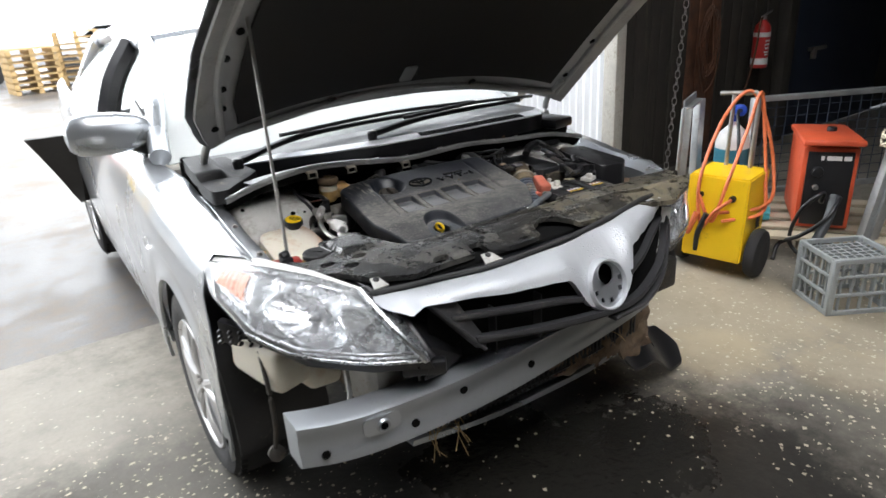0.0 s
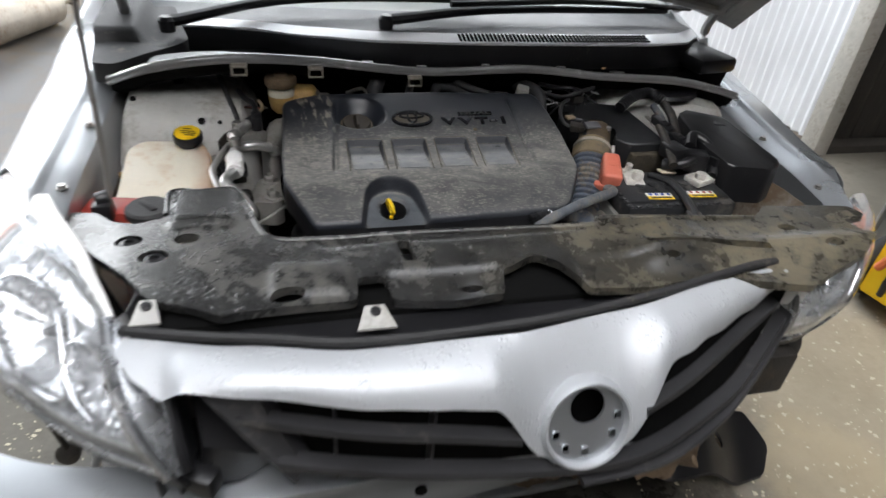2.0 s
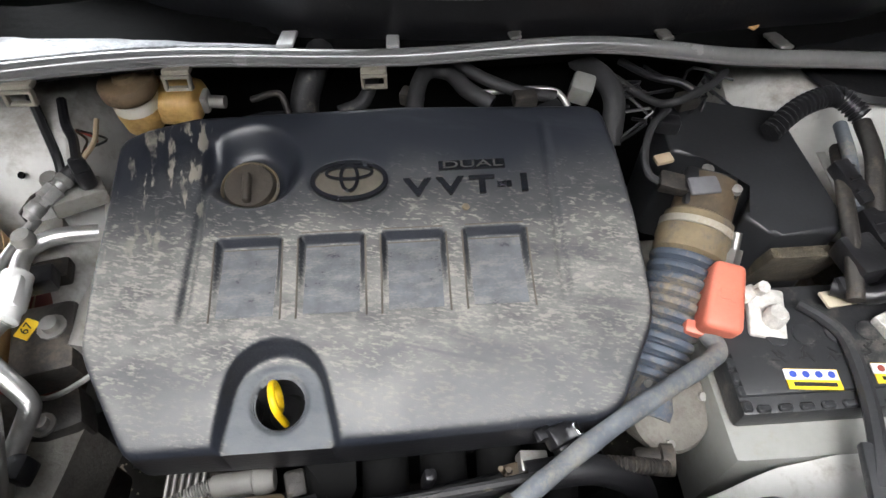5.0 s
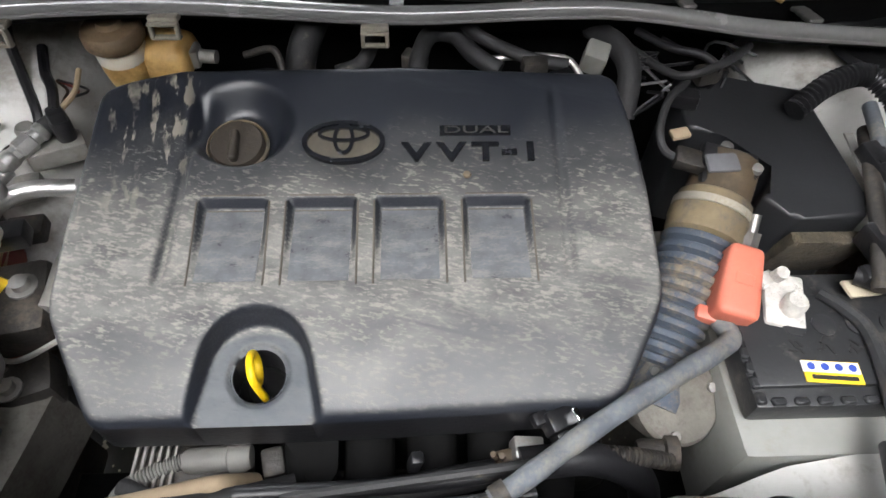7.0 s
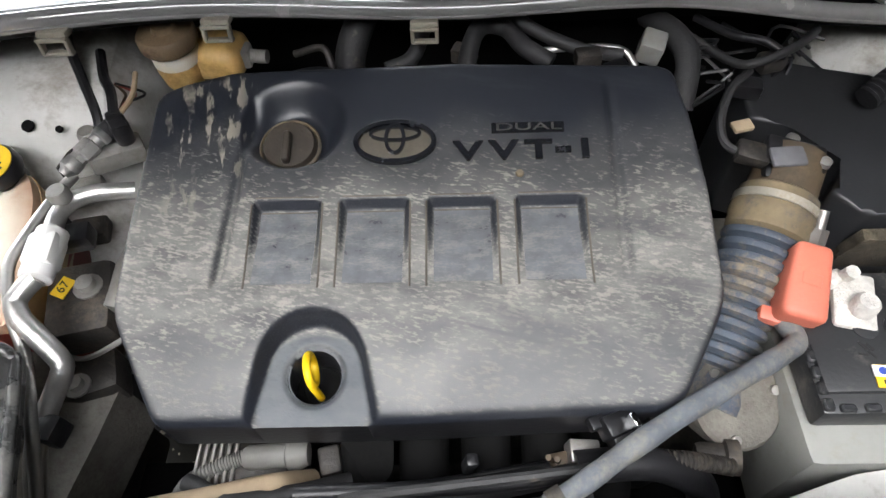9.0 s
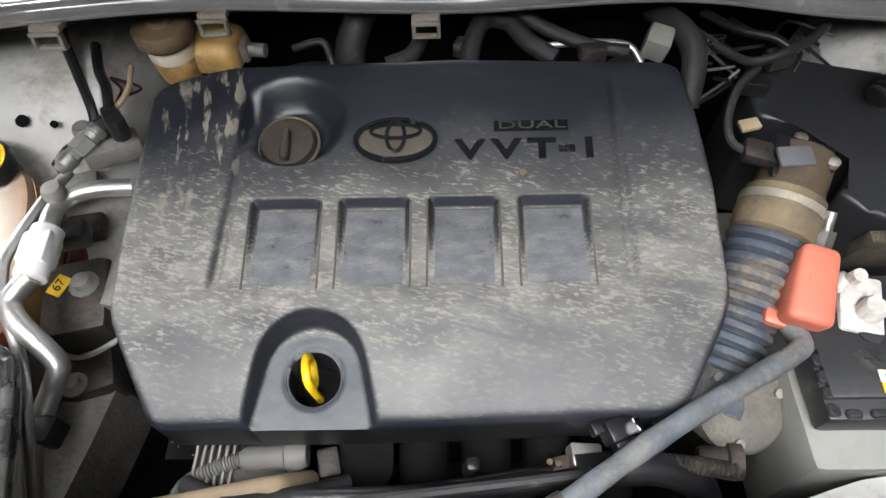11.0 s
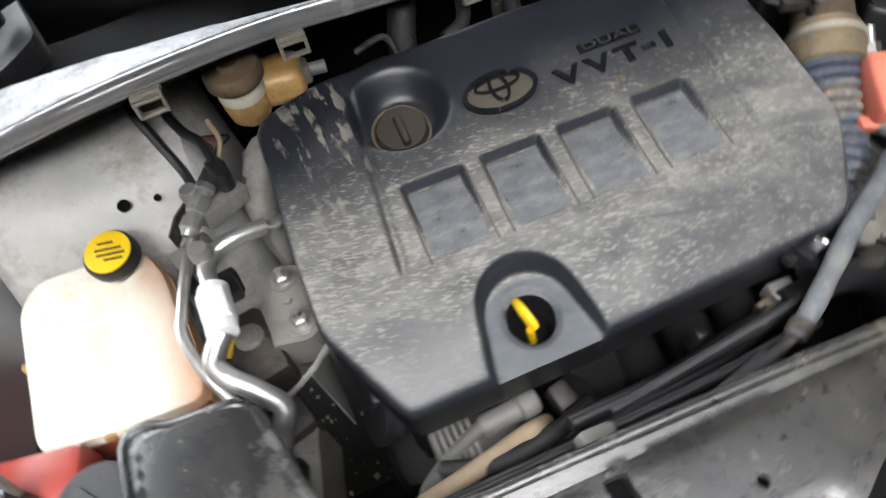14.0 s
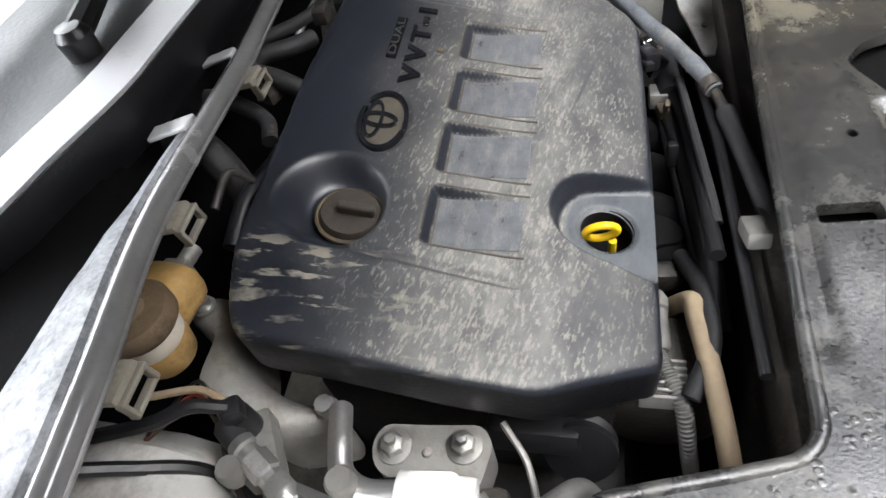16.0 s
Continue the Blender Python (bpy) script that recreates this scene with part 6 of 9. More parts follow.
bar([(0.01, 0.014, 0.622), (0.15, 0.028, 0.622), (0.28, 0.078, 0.642), (0.40, 0.155, 0.678), (0.47, 0.21, 0.715)], 0.012, 0.016, "lower_lip")
# moulded corner panel at the end of the bars, with its outer frame
b = bmesh.new()
rows = []
for k in range(9):
    s = k / 8
    o = Vector((-0.492, 0.104, 0.800)).lerp(Vector((-0.384, 0.050, 0.668)), s)
    n = Vector((-0.435, 0.098, 0.790)).lerp(Vector((-0.372, 0.055, 0.672)), s)
    rows.append([o + Vector((-0.004, 0.03, -0.01)), o, o.lerp(n, 0.5) + Vector((0, 0.004, 0)), n, n + Vector((0.004, 0.03, 0))])
grid(b, rows)
thick(b, 0.003)
part("corner_panel", b, M_GRILLE, grille)
b = bmesh.new()
tube(b, [(-0.500, 0.108, 0.802), (-0.44, 0.075, 0.73), (-0.384, 0.047, 0.664)], 0.005, 8, 4)
part("frame", b, M_GRILLE, grille)
# near-black sheet added behind the bars so that the gaps read as shade
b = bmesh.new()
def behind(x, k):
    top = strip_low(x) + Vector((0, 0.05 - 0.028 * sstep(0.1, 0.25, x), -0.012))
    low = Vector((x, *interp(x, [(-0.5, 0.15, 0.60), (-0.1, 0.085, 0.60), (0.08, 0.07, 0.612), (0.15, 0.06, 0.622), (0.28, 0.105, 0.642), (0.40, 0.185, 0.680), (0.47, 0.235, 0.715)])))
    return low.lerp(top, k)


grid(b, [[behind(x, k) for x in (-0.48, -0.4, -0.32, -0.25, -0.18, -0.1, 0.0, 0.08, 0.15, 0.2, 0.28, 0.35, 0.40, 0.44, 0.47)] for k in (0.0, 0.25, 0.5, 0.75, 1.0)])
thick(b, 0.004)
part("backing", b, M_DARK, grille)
for x in (-0.33, -0.20, 0.2, 0.33):
    b = bmesh.new()
    box(b, (x, strip_low(x).y + 0.032, 0.680), (0.004, 0.028, 0.12))
    part("strut", b, M_GRILLE, grille)
# rubber lip along the strip's top edge
b = bmesh.new()
tube(b, [strip_top(x) + Vector((0, 0.008, 0.006)) for x in (-0.59, -0.5, -0.4, -0.3, -0.15, 0.0, 0.15, 0.3, 0.36, 0.41)], 0.007, 8, 4)
part("lip_seal", b, M_RUBBER, grille)

# bracket between headlight and grille
b = bmesh.new()
grid(b, [[(-0.515, 0.17, 0.75), (-0.47, 0.17, 0.72), (-0.40, 0.13, 0.66)], [(-0.50, 0.10, 0.69), (-0.45, 0.11, 0.655), (-0.40, 0.12, 0.62)], [(-0.52, 0.10, 0.61), (-0.46, 0.11, 0.60), (-0.42, 0.13, 0.60)]])
thick(b, 0.006)
part("bumper_bracket", b, M_BLACK, car, "broken black bumper bracket")

# ---- bumper beam ----
BEAM = [(-0.818, 0.158, 0.528), (-0.74, 0.118, 0.532), (-0.646, 0.092, 0.536), (-0.50, 0.078, 0.538), (-0.30, 0.085, 0.533), (-0.10, 0.108, 0.528), (0.10, 0.135, 0.522), (0.27, 0.165, 0.517), (0.40, 0.20, 0.510)]
b = bmesh.new()
line = spline(BEAM, 6)
sec = [(0.0, 0.052), (0.0, 0.030), (0.004, 0.024), (0.004, -0.018), (0.0, -0.024), (0.0, -0.050), (0.012, -0.056), (0.075, -0.056), (0.075, 0.056), (0.012, 0.056)]
rows = [[p + Vector((0, dy, dz)) for dy, dz in sec] for p in line]
vs = grid(b, rows, close=True)
b.faces.new(vs[0])
b.faces.new(vs[-1])
beam = part("bumper_beam", b, mat("silver bumper beam", (0.36, 0.38, 0.40), 0.40, 0.65, 0.06, 6, 200, 0.04, dirt=(0.25, 0.22, 0.18), dirt_amount=0.15), car, "bare silver steel bumper beam")
for x, y, z in ((-0.646, 0.090, 0.556),):
    b = bmesh.new()
    sheet(b, rounded([(-0.045, -0.022), (0.045, -0.022), (0.045, 0.022), (-0.045, 0.022)], 0.018), [ellipse(0, 0, 0.015)], lambda u, v: 0.006 * (1 - sstep(0.016, 0.03, math.hypot(u, v))), 0.006, 0.012)
    bmesh.ops.transform(b, matrix=look((x, y, z), (x - 0.1, y - 1, z), 0) @ pose(0, 0, 0.0, 0, 180, 0), verts=b.verts)
    part("tow_eye_plate", b, M_SILVER, beam)
    b = bmesh.new()
    lathe(b, [(0.0, 0.004), (0.0095, 0.004), (0.0095, -0.006), (0.014, -0.008), (0.017, -0.004), (0.018, 0.004)], look((x, y - 0.004, z), (x + 0.1, y + 1, z)) @ pose(0, 0, 0, 180, 0, 0), 20)
    part("tow_socket", b, M_SILVER, beam)
    b = bmesh.new()
    lathe(b, [(0.0, 0.0), (0.0094, 0.0)], look((x - 0.0005, y - 0.011, z), (x + 0.1, y + 1, z)), 20)
    part("socket_bore", b, M_DARK, beam)
# near-black discs painted as the unlit insides of the holes
for x, y, z in ((-0.566, 0.082, 0.524), (-0.201, 0.096, 0.527), (-0.77, 0.128, 0.51), (-0.43, 0.079, 0.556)):
    b = bmesh.new()
    cyl(b, (x, y - 0.002, z), (x, y + 0.003, z), 0.010, n=16)
    part("hole", b, M_DARK, beam)
# beam mounts and chassis legs
for x in (-0.52, 0.56):
    b = bmesh.new()
    box(b, (x, 0.40, 0.50), (0.10, 0.30, 0.11), bevel=0.01)
    part("chassis_leg", b, M_GRIME, car)

# horn behind the missing bumper
b = bmesh.new()
lathe(b, [(0.0, -0.012), (0.03, -0.012), (0.05, -0.006), (0.062, 0.0), (0.062, 0.02), (0.03, 0.03), (0.0, 0.03)], look((0.588, 0.30, 0.530), (0.4, -0.6, 0.62)), 32)
part("horn", b, M_BLACK, car, "black disc horn")
# lower air duct, mud, and tie bar under the beam
b = bmesh.new()
for z in (0.385, 0.43, 0.475):
    tube(b, [(-0.50, 0.23, z), (-0.25, 0.195, z), (0.1, 0.195, z), (0.42, 0.23, z)], 0.008, 6, 4)
duct = part("lower_duct", b, M_BLACK, car, "muddy ribbed black lower air duct")
fin = bmesh.new()
box(fin, (0, 0, 0), (0.008, 0.03, 0.10), bevel=0.002, seg=1)
fin0 = part("fin", fin, M_BLACK, duct)
for k in range(50):
    x = -0.46 + k * 0.0176
    f = fin0 if k == 0 else fin0.copy()
    if k:
        scene.collection.objects.link(f)
    f.location = (x, 0.20 + 0.12 * (x + 0.1) ** 2, 0.42)
b = bmesh.new()
line = spline([(-0.50, 0.22, 0.355), (-0.25, 0.185, 0.35), (0.1, 0.185, 0.345), (0.38, 0.22, 0.34)], 8)
grid(b, [[p, p + Vector((0, 0.004, -0.02)), p + Vector((0, 0.05, -0.024)), p + Vector((0, 0.06, 0.0))] for p in line])
thick(b, 0.004)
part("lower_tie_bar", b, M_SILVER, car)
b = bmesh.new()
rng = random.Random(4)
edge = [(-0.05, 0.10), (0.42, 0.10)] + [(0.42 - 0.47 * k / 24, 0.0 + 0.025 * rng.random() - 0.03 * math.sin(k / 24 * math.pi) - 0.05 * (k / 24 < 0.3)) for k in range(25)]
sheet(b, edge, [], lambda x, y: 0.018 * noise.noise(Vector((x * 22, y * 22, 2.0))) + 0.008 * noise.noise(Vector((x * 70, y * 70, 5.0))), 0.012, 0.009)
bmesh.ops.transform(b, matrix=pose(0, 0.185, 0.355, 82, 0, 3), verts=b.verts)
part("caked_mud", b, M_MUD, car, "dried mud caked on the lower panel")
b = bmesh.new()
for cx, n in ((-0.42, 12), (-0.38, 6), (0.2, 5)):
    for k in range(n):
        x, y, z = cx + rng.uniform(-0.05, 0.05), 0.19 + rng.uniform(-0.01, 0.03), 0.40 + rng.uniform(-0.05, 0.06)
        d = Vector((rng.uniform(-0.05, 0.05), rng.uniform(-0.05, 0.02), -rng.uniform(0.04, 0.09)))
        tube(b, [Vector((x, y, z)), Vector((x, y, z)) + d * 0.5 + Vector((rng.uniform(-.01, .01), 0, 0)), Vector((x, y, z)) + d], 0.0012, 4, 3)
tagged(part("caught_straw", b, M_STRAW, car, "dry straw caught under the beam"), kind="stuff")

# radiator pack behind, undertray remains
b = bmesh.new()
box(b, (0.0, 0.33, 0.55), (0.80, 0.05, 0.46), bevel=0.006)
cond = part("condenser", b, M_GRIME, car)
for k in range(40):
    b = bmesh.new()
    box(b, (0.0, 0.3035, 0.34 + k * 0.0105), (0.76, 0.006, 0.003))
    part("fin", b, M_GRIME, cond)


def blob_plate(nm, outline, z, m, mt, label="", holes=()):
    b = bmesh.new()
    sheet(b, rounded(outline, 0.012), list(holes), z, 0.012, 0.02)
    bmesh.ops.transform(b, matrix=m, verts=b.verts)
    return part(nm, b, mt, car, label)


blob_plate("splash_guard", [(0.24, 0.30), (0.40, 0.26), (0.52, 0.27), (0.66, 0.29), (0.78, 0.31), (0.81, 0.36), (0.74, 0.42), (0.58, 0.41), (0.40, 0.46), (0.26, 0.46)],
           lambda x, y: 0.34 - 0.62 * max(0, x - 0.34) + 0.02 * math.sin(x * 25) + 1.1 * (y - 0.34), Matrix(), M_BLACK, "torn black splash guard hanging down", [ellipse(0.62, 0.345, 0.02, 0.012)])
# broken parts left of the beam: washer bottle foot, pipes, hanging connector
b = bmesh.new()
box(b, (-0.735, 0.45, 0.62), (0.17, 0.20, 0.13), (8, 0, 18), bevel=0.03, seg=3)
box(b, (-0.66, 0.42, 0.56), (0.10, 0.12, 0.09), (0, 10, 10), bevel=0.02, seg=3)
part("washer_bottle", b, M_TANK, car, "grubby cream washer bottle")
b = bmesh.new()
tube(b, [(-0.80, 0.40, 0.66), (-0.805, 0.36, 0.56), (-0.80, 0.38, 0.46), (-0.803, 0.405, 0.37)], 0.006, 8)
lathe(b, [(0.0, -0.02), (0.02, -0.012), (0.022, 0.006), (0.0, 0.016)], pose(-0.803, 0.405, 0.355, 70, 0, 0), 14)
part("dangling_connector", b, M_GRIME, car)
b = bmesh.new()
tube(b, [(-0.66, 0.22, 0.64), (-0.67, 0.20, 0.57), (-0.70, 0.22, 0.50)], 0.006, 8)
part("pipe", b, M_ALU, car)
b = bmesh.new()
box(b, (-0.57, 0.24, 0.60), (0.12, 0.14, 0.15), (0, 0, 12), bevel=0.012)
part("mount_bracket", b, M_STEEL, car)
b = bmesh.new()
grid(b, [[(-0.86, 0.50, 0.72), (-0.80, 0.42, 0.70), (-0.74, 0.36, 0.69)], [(-0.855, 0.50, 0.66), (-0.80, 0.43, 0.645), (-0.75, 0.38, 0.65)]])
thick(b, 0.02)
for k in range(5):
    for j in range(3):
        lathe(b, [(0.006, 0), (0.004, 0.01), (0.0, 0.012)], pose(-0.862 + k * 0.018, 0.485 - k * 0.021, 0.70 - j * 0.014, 90, 0, -40), 8)
part("bumper_clip", b, M_BLACK, car)

# ---- engine bay ----
# engine cover: a moulded sheet on a plane that falls to the front
COVER = [(-0.372, 0.780), (-0.345, 0.794), (-0.290, 0.808), (-0.055, 0.812), (0.165, 0.803), (0.180, 0.795), (0.190, 0.741), (0.196, 0.660), (0.195, 0.560), (0.188, 0.538), (0.150, 0.470), (0.132, 0.458), (-0.10, 0.451), (-0.331, 0.450), (-0.379, 0.546), (-0.379, 0.62), (-0.374, 0.705)]
COVER_R = rounded(COVER, 0.012, 3)
PX0, PX1 = -0.242, -0.134
WINS = [(-0.253, -0.189), (-0.166, -0.102), (-0.079, -0.016), (0.008, 0.071)]


def cover_plane(y):
    return 0.861 + 0.235 * (y - 0.652)


def pocket(x, y):
    """1 inside the arched dipstick pocket."""
    cx, hw = (PX0 + PX1) / 2, (PX1 - PX0) / 2
    grow = 0.012 * sstep(0.52, 0.445, y)
    yy = y - 0.500
    d = math.hypot((x - cx) / (hw + grow - 0.006), max(0, yy) / 0.046)
    return 1 - sstep(0.87, 1.06, d)


def cover_z(x, y):
    z = cover_plane(y)
    d = edge_dist(x, y, COVER_R)
    z -= 0.017 * max(0.0, min(1.0, (0.560 - y) / 0.11)) ** 2.2
    r = 0.008
    if d < r:
        z -= r * (1 - math.sqrt(max(0, 1 - (1 - d / r) ** 2)))
    # recessed middle panel, deepest along its front step
    band = sstep(-0.292 + 0.095 * (y - 0.565), -0.285 + 0.095 * (y - 0.565), x) * (1 - sstep(0.104, 0.110, x))
    z -= 0.003 * band * sstep(0.555, 0.580, y) * (1 - sstep(0.60, 0.78, y))
    # ridge lines beside the panel
    for rx in (-0.284 + 0.09 * (y - 0.565), 0.1085):
        z -= 0.005 * math.exp(-((x - rx) / 0.005) ** 2) * sstep(0.56, 0.58, y) * (1 - sstep(0.76, 0.79, y))
    for a, b in WINS:
        k = sstep(a - 0.003, a + 0.003, x) * (1 - sstep(b - 0.003, b + 0.003, x))
        z -= 0.0125 * k * sstep(0.566, 0.648, y) * (1 - sstep(0.652, 0.657, y))
    dd = math.hypot((x + 0.222) / 0.060, (y - 0.737) / (0.058 if y > 0.737 else 0.050))
    z -= 0.026 * (1 - sstep(0.50, 1.0, dd))
    pk = pocket(x, y)
    if pk > 0:
        floor = 0.798 + 0.22 * (y - 0.50)
        z = z * (1 - pk) + min(z, floor) * pk
        hd = math.hypot(x + 0.188, y - 0.496)
        z -= 0.004 * (1 - sstep(0.026, 0.030, hd)) * pk
    de = math.hypot((x + 0.1145) / 0.043, (y - 0.716) / 0.0255)
    z -= 0.0025 * (1 - sstep(0.97, 1.03, de))
    return z


bm = bmesh.new()
sheet(bm, COVER_R, [ellipse(-0.188, 0.496, 0.0245, 0.0245, 28)], cover_z, 0.045, 0.0029, 1, [(q, 0.556, q, 0.659) for w in WINS for q in (w[0] - 0.003, w[0] + 0.003, w[1] - 0.003, w[1] + 0.003)])
cover = part("engine_cover", bm, [M_COVER, M_BLACK], car, "dusty black moulded plastic engine cover")
cover.data.set_sharp_from_angle(angle=radians(70))


def on_cover(x, y, dz=0.0):
    """A frame on the cover's plane, x along the car's width."""
    return Matrix.Translation((x, y, cover_plane(y) + dz)) @ pose(0, 0, 0, math.degrees(math.atan(0.235)), 0, 0)


M_LETTER = mat("glossy black lettering", (0.010, 0.011, 0.014), 0.25, 0, 0.1, 30, 300, 0.0)
M_EMBDARK = mat("dark emblem recess", (0.03, 0.028, 0.025), 0.6, 0, 0.3, 40, 300, 0.1, dirt=(0.13, 0.11, 0.085), dirt_amount=0.3, dirt_scale=60)
M_EMBLEM = mat("dusty recessed emblem", (0.10, 0.088, 0.07), 0.7, 0, 0.3, 30, 300, 0.1)
# dust lying in the head of each recess
for a, c in WINS:
    b = bmesh.new()
    y = 0.6500
    box(b, ((a + c) / 2, y, cover_z((a + c) / 2, 0.648) + 0.0006), (c - a - 0.008, 0.0022, 0.0010), (13, 0, 0), bevel=0.0005, seg=1)
    part("settled_dust", b, M_EMBLEM, cover)
# smooth satin floor of each recess, coloured paler to stand in for reflected sky
M_RECESS = mat("blue black plastic paled for sky sheen", (0.120, 0.126, 0.136), 0.32, 0, 0.20, 60, 420, 0.03, dirt=(0.26, 0.25, 0.225), dirt_amount=0.45, dirt_scale=70, dirt_stretch=(0.4, 1.0, 1.0))
for a, c in WINS:
    b = bmesh.new()
    n = 12
    grid(b, [[Vector((x, y, cover_z(x, y) + 0.0010)) for x in (a + 0.0035 + (c - a - 0.007) * i / n for i in range(n + 1))] for y in (0.570 + 0.079 * j / n for j in range(n + 1))])
    thick(b, 0.0008)
    part("recess_panel", b, M_RECESS, cover, "smooth recess panel with its sky sheen in the colour")
# dust caught along the lips of each recess
for a, c in WINS:
    for x in (a - 0.0035, c + 0.0035):
        b = bmesh.new()
        tube(b, [Vector((x, y, cover_z(x, y) + 0.0001)) for y in (0.566, 0.585, 0.61, 0.635, 0.652)], 0.0011, 6, 3)
        part("dusty_lip", b, M_EMBLEM, cover)
    b = bmesh.new()
    tube(b, [Vector((x, 0.6585, cover_z(x, 0.6585) + 0.0001)) for x in (a, (a + c) / 2, c)], 0.0010, 6, 3)
    part("dusty_lip", b, M_EMBLEM, cover)
# plain oval ring emblem
bm = bmesh.new()
sheet(bm, ellipse(0, 0, 0.0425, 0.0250, 40), [ellipse(0, 0, 0.0375, 0.0205, 40)], lambda x, y: 0.0022, 0.006, 0.02)
sheet(bm, ellipse(0, 0.0035, 0.011, 0.0185, 28), [ellipse(0, 0.0035, 0.0072, 0.0150, 28)], lambda x, y: 0.0018, 0.006, 0.02)
sheet(bm, ellipse(0, 0.0095, 0.027, 0.0095, 28), [ellipse(0, 0.0095, 0.0235, 0.0062, 28)], lambda x, y: 0.0015, 0.006, 0.02)
bmesh.ops.transform(bm, matrix=on_cover(-0.1145, 0.716, 0.0005), verts=bm.verts)
part("emblem", bm, M_LETTER, cover, "raised oval ring emblem")
bm = bmesh.new()
sheet(bm, ellipse(0, 0, 0.037, 0.020, 36), [], lambda x, y: -0.0022, 0.001, 0.03)
bmesh.ops.transform(bm, matrix=on_cover(-0.1145, 0.716, 0.0012), verts=bm.verts)
part("emblem_dust", bm, mat("settled emblem dust", (0.080, 0.069, 0.052), 0.65, 0, 0.3, 40, 300, 0.1, dirt=(0.13, 0.11, 0.085), dirt_amount=0.3, dirt_scale=60), cover, "dust settled in the emblem")
for ch, x, s in (("V", -0.040, 0.036), ("V", -0.004, 0.036), ("T", 0.031, 0.036), ("I", 0.0775, 0.036)):
    words("lettering", ch, s, on_cover(x, 0.7015, 0.0018) @ Matrix.Diagonal((1.25, 0.82, 1, 1)), M_LETTER, cover, 0.0016, 0.0, 0.03)
bm = bmesh.new()
box(bm, (0, 0, 0), (0.016, 0.0075, 0.003), bevel=0.0008, seg=1)
bmesh.ops.transform(bm, matrix=on_cover(0.0555, 0.7015, 0.0024), verts=bm.verts)
part("lettering", bm, M_LETTER, cover)
words("lettering", "DUAL", 0.017, on_cover(0.022, 0.7285, 0.0014) @ Matrix.Diagonal((1.55, 0.72, 1, 1)), M_EMBDARK, cover, 0.0008)
bm = bmesh.new()
box(bm, (0, 0, 0), (0.074, 0.0115, 0.002))
bmesh.ops.transform(bm, matrix=on_cover(0.0215, 0.7285, 0.0005), verts=bm.verts)
part("letter_plate", bm, M_LETTER, cover)
bm = bmesh.new()
lathe(bm, [(0.0045, 0), (0.0035, 0.002), (0, 0.0025)], on_cover(0.011, 0.679, -0.0015), 12)
part("rivet_spot", bm, M_DUSTED, cover)
# oil filler cap
M_OILCAP = mat("oily cap plastic", (0.034, 0.027, 0.020), 0.6, 0, 0.3, 20, 200, 0.2, dirt=(0.10, 0.08, 0.055), dirt_amount=0.25, dirt_scale=20)
M_OIL = on_cover(-0.227, 0.727, -0.019) @ Matrix.Diagonal((0.80, 0.80, 0.9, 1))
bm = bmesh.new()
lathe(bm, [(0.040, -0.004), (0.041, 0.002), (0.0385, 0.005), (0.037, 0.002), (0.037, -0.004)], M_OIL, 36)
part("filler_ring", bm, M_DUSTED, cover, "brown dusty ring round the filler")
bm = bmesh.new()
lathe(bm, [(0.0355, -0.006), (0.0355, 0.005), (0.033, 0.009), (0.024, 0.0095), (0.0, 0.0095)], M_OIL, 36)
cap = part("oil_cap", bm, M_OILCAP, cover, "black oil filler cap with grip bar")
bm = bmesh.new()
box(bm, (-0.001, -0.008, 0.014), (0.011, 0.044, 0.014), bevel=0.004, seg=3)
bmesh.ops.transform(bm, matrix=M_OIL @ pose(0, 0, 0, 0, 0, 0), verts=bm.verts)
part("grip", bm, M_OILCAP, cover)
# dipstick
bm = bmesh.new()
lathe(bm, [(0.0262, 0.002), (0.0255, -0.028), (0.018, -0.034), (0.0, -0.034)], pose(-0.188, 0.496, 0.792, 8, 0, 0), 32, False)
part("dipstick_well", bm, M_DARK, cover)
bm = bmesh.new()
ring = [(0.0130 + 0.0036 * math.cos(a), 0.0040 * math.sin(a)) for a in (2 * math.pi * k / 12 for k in range(13))]
lathe(bm, ring, pose(-0.192, 0.501, 0.798, 0, 80, 10) @ Matrix.Diagonal((0.9, 1.15, 1, 1)), 28, False)
tube(bm, [(-0.192, 0.490, 0.785), (-0.189, 0.490, 0.756)], 0.0040, 10, smooth=False)
part("dipstick", bm, M_YELLOW, cover, "yellow dipstick loop")

# engine below the cover
bm = bmesh.new()
box(bm, (-0.09, 0.63, 0.64), (0.50, 0.30, 0.23), bevel=0.03)
box(bm, (-0.09, 0.64, 0.40), (0.58, 0.36, 0.30), bevel=0.03)
engine = part("engine_block", bm, mat("oily black casting", (0.016, 0.015, 0.014), 0.6, 0.2, 0.4, 20, 160, 0.35, dirt=(0.07, 0.055, 0.04), dirt_amount=0.25, dirt_scale=18), car, "oily black engine block")
# runners near black: their unlit look is put into the colour
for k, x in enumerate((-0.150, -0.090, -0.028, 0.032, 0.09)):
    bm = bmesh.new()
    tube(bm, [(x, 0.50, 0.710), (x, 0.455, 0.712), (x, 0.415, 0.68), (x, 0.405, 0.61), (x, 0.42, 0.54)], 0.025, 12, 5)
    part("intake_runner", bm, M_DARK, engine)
bm = bmesh.new()
cyl(bm, (-0.322, 0.440, 0.655), (-0.225, 0.440, 0.655), 0.056, n=28, bevel=0.01)
alt = part("alternator", bm, M_GRIME, engine, "dusty cast alloy alternator")
for k in range(6):
    bm = bmesh.new()
    box(bm, (-0.319 + k * 0.0075, 0.442, 0.706), (0.0034, 0.044, 0.018), (0, 14, 0), bevel=0.001, seg=1)
    part("fin", bm, M_CAST, alt)
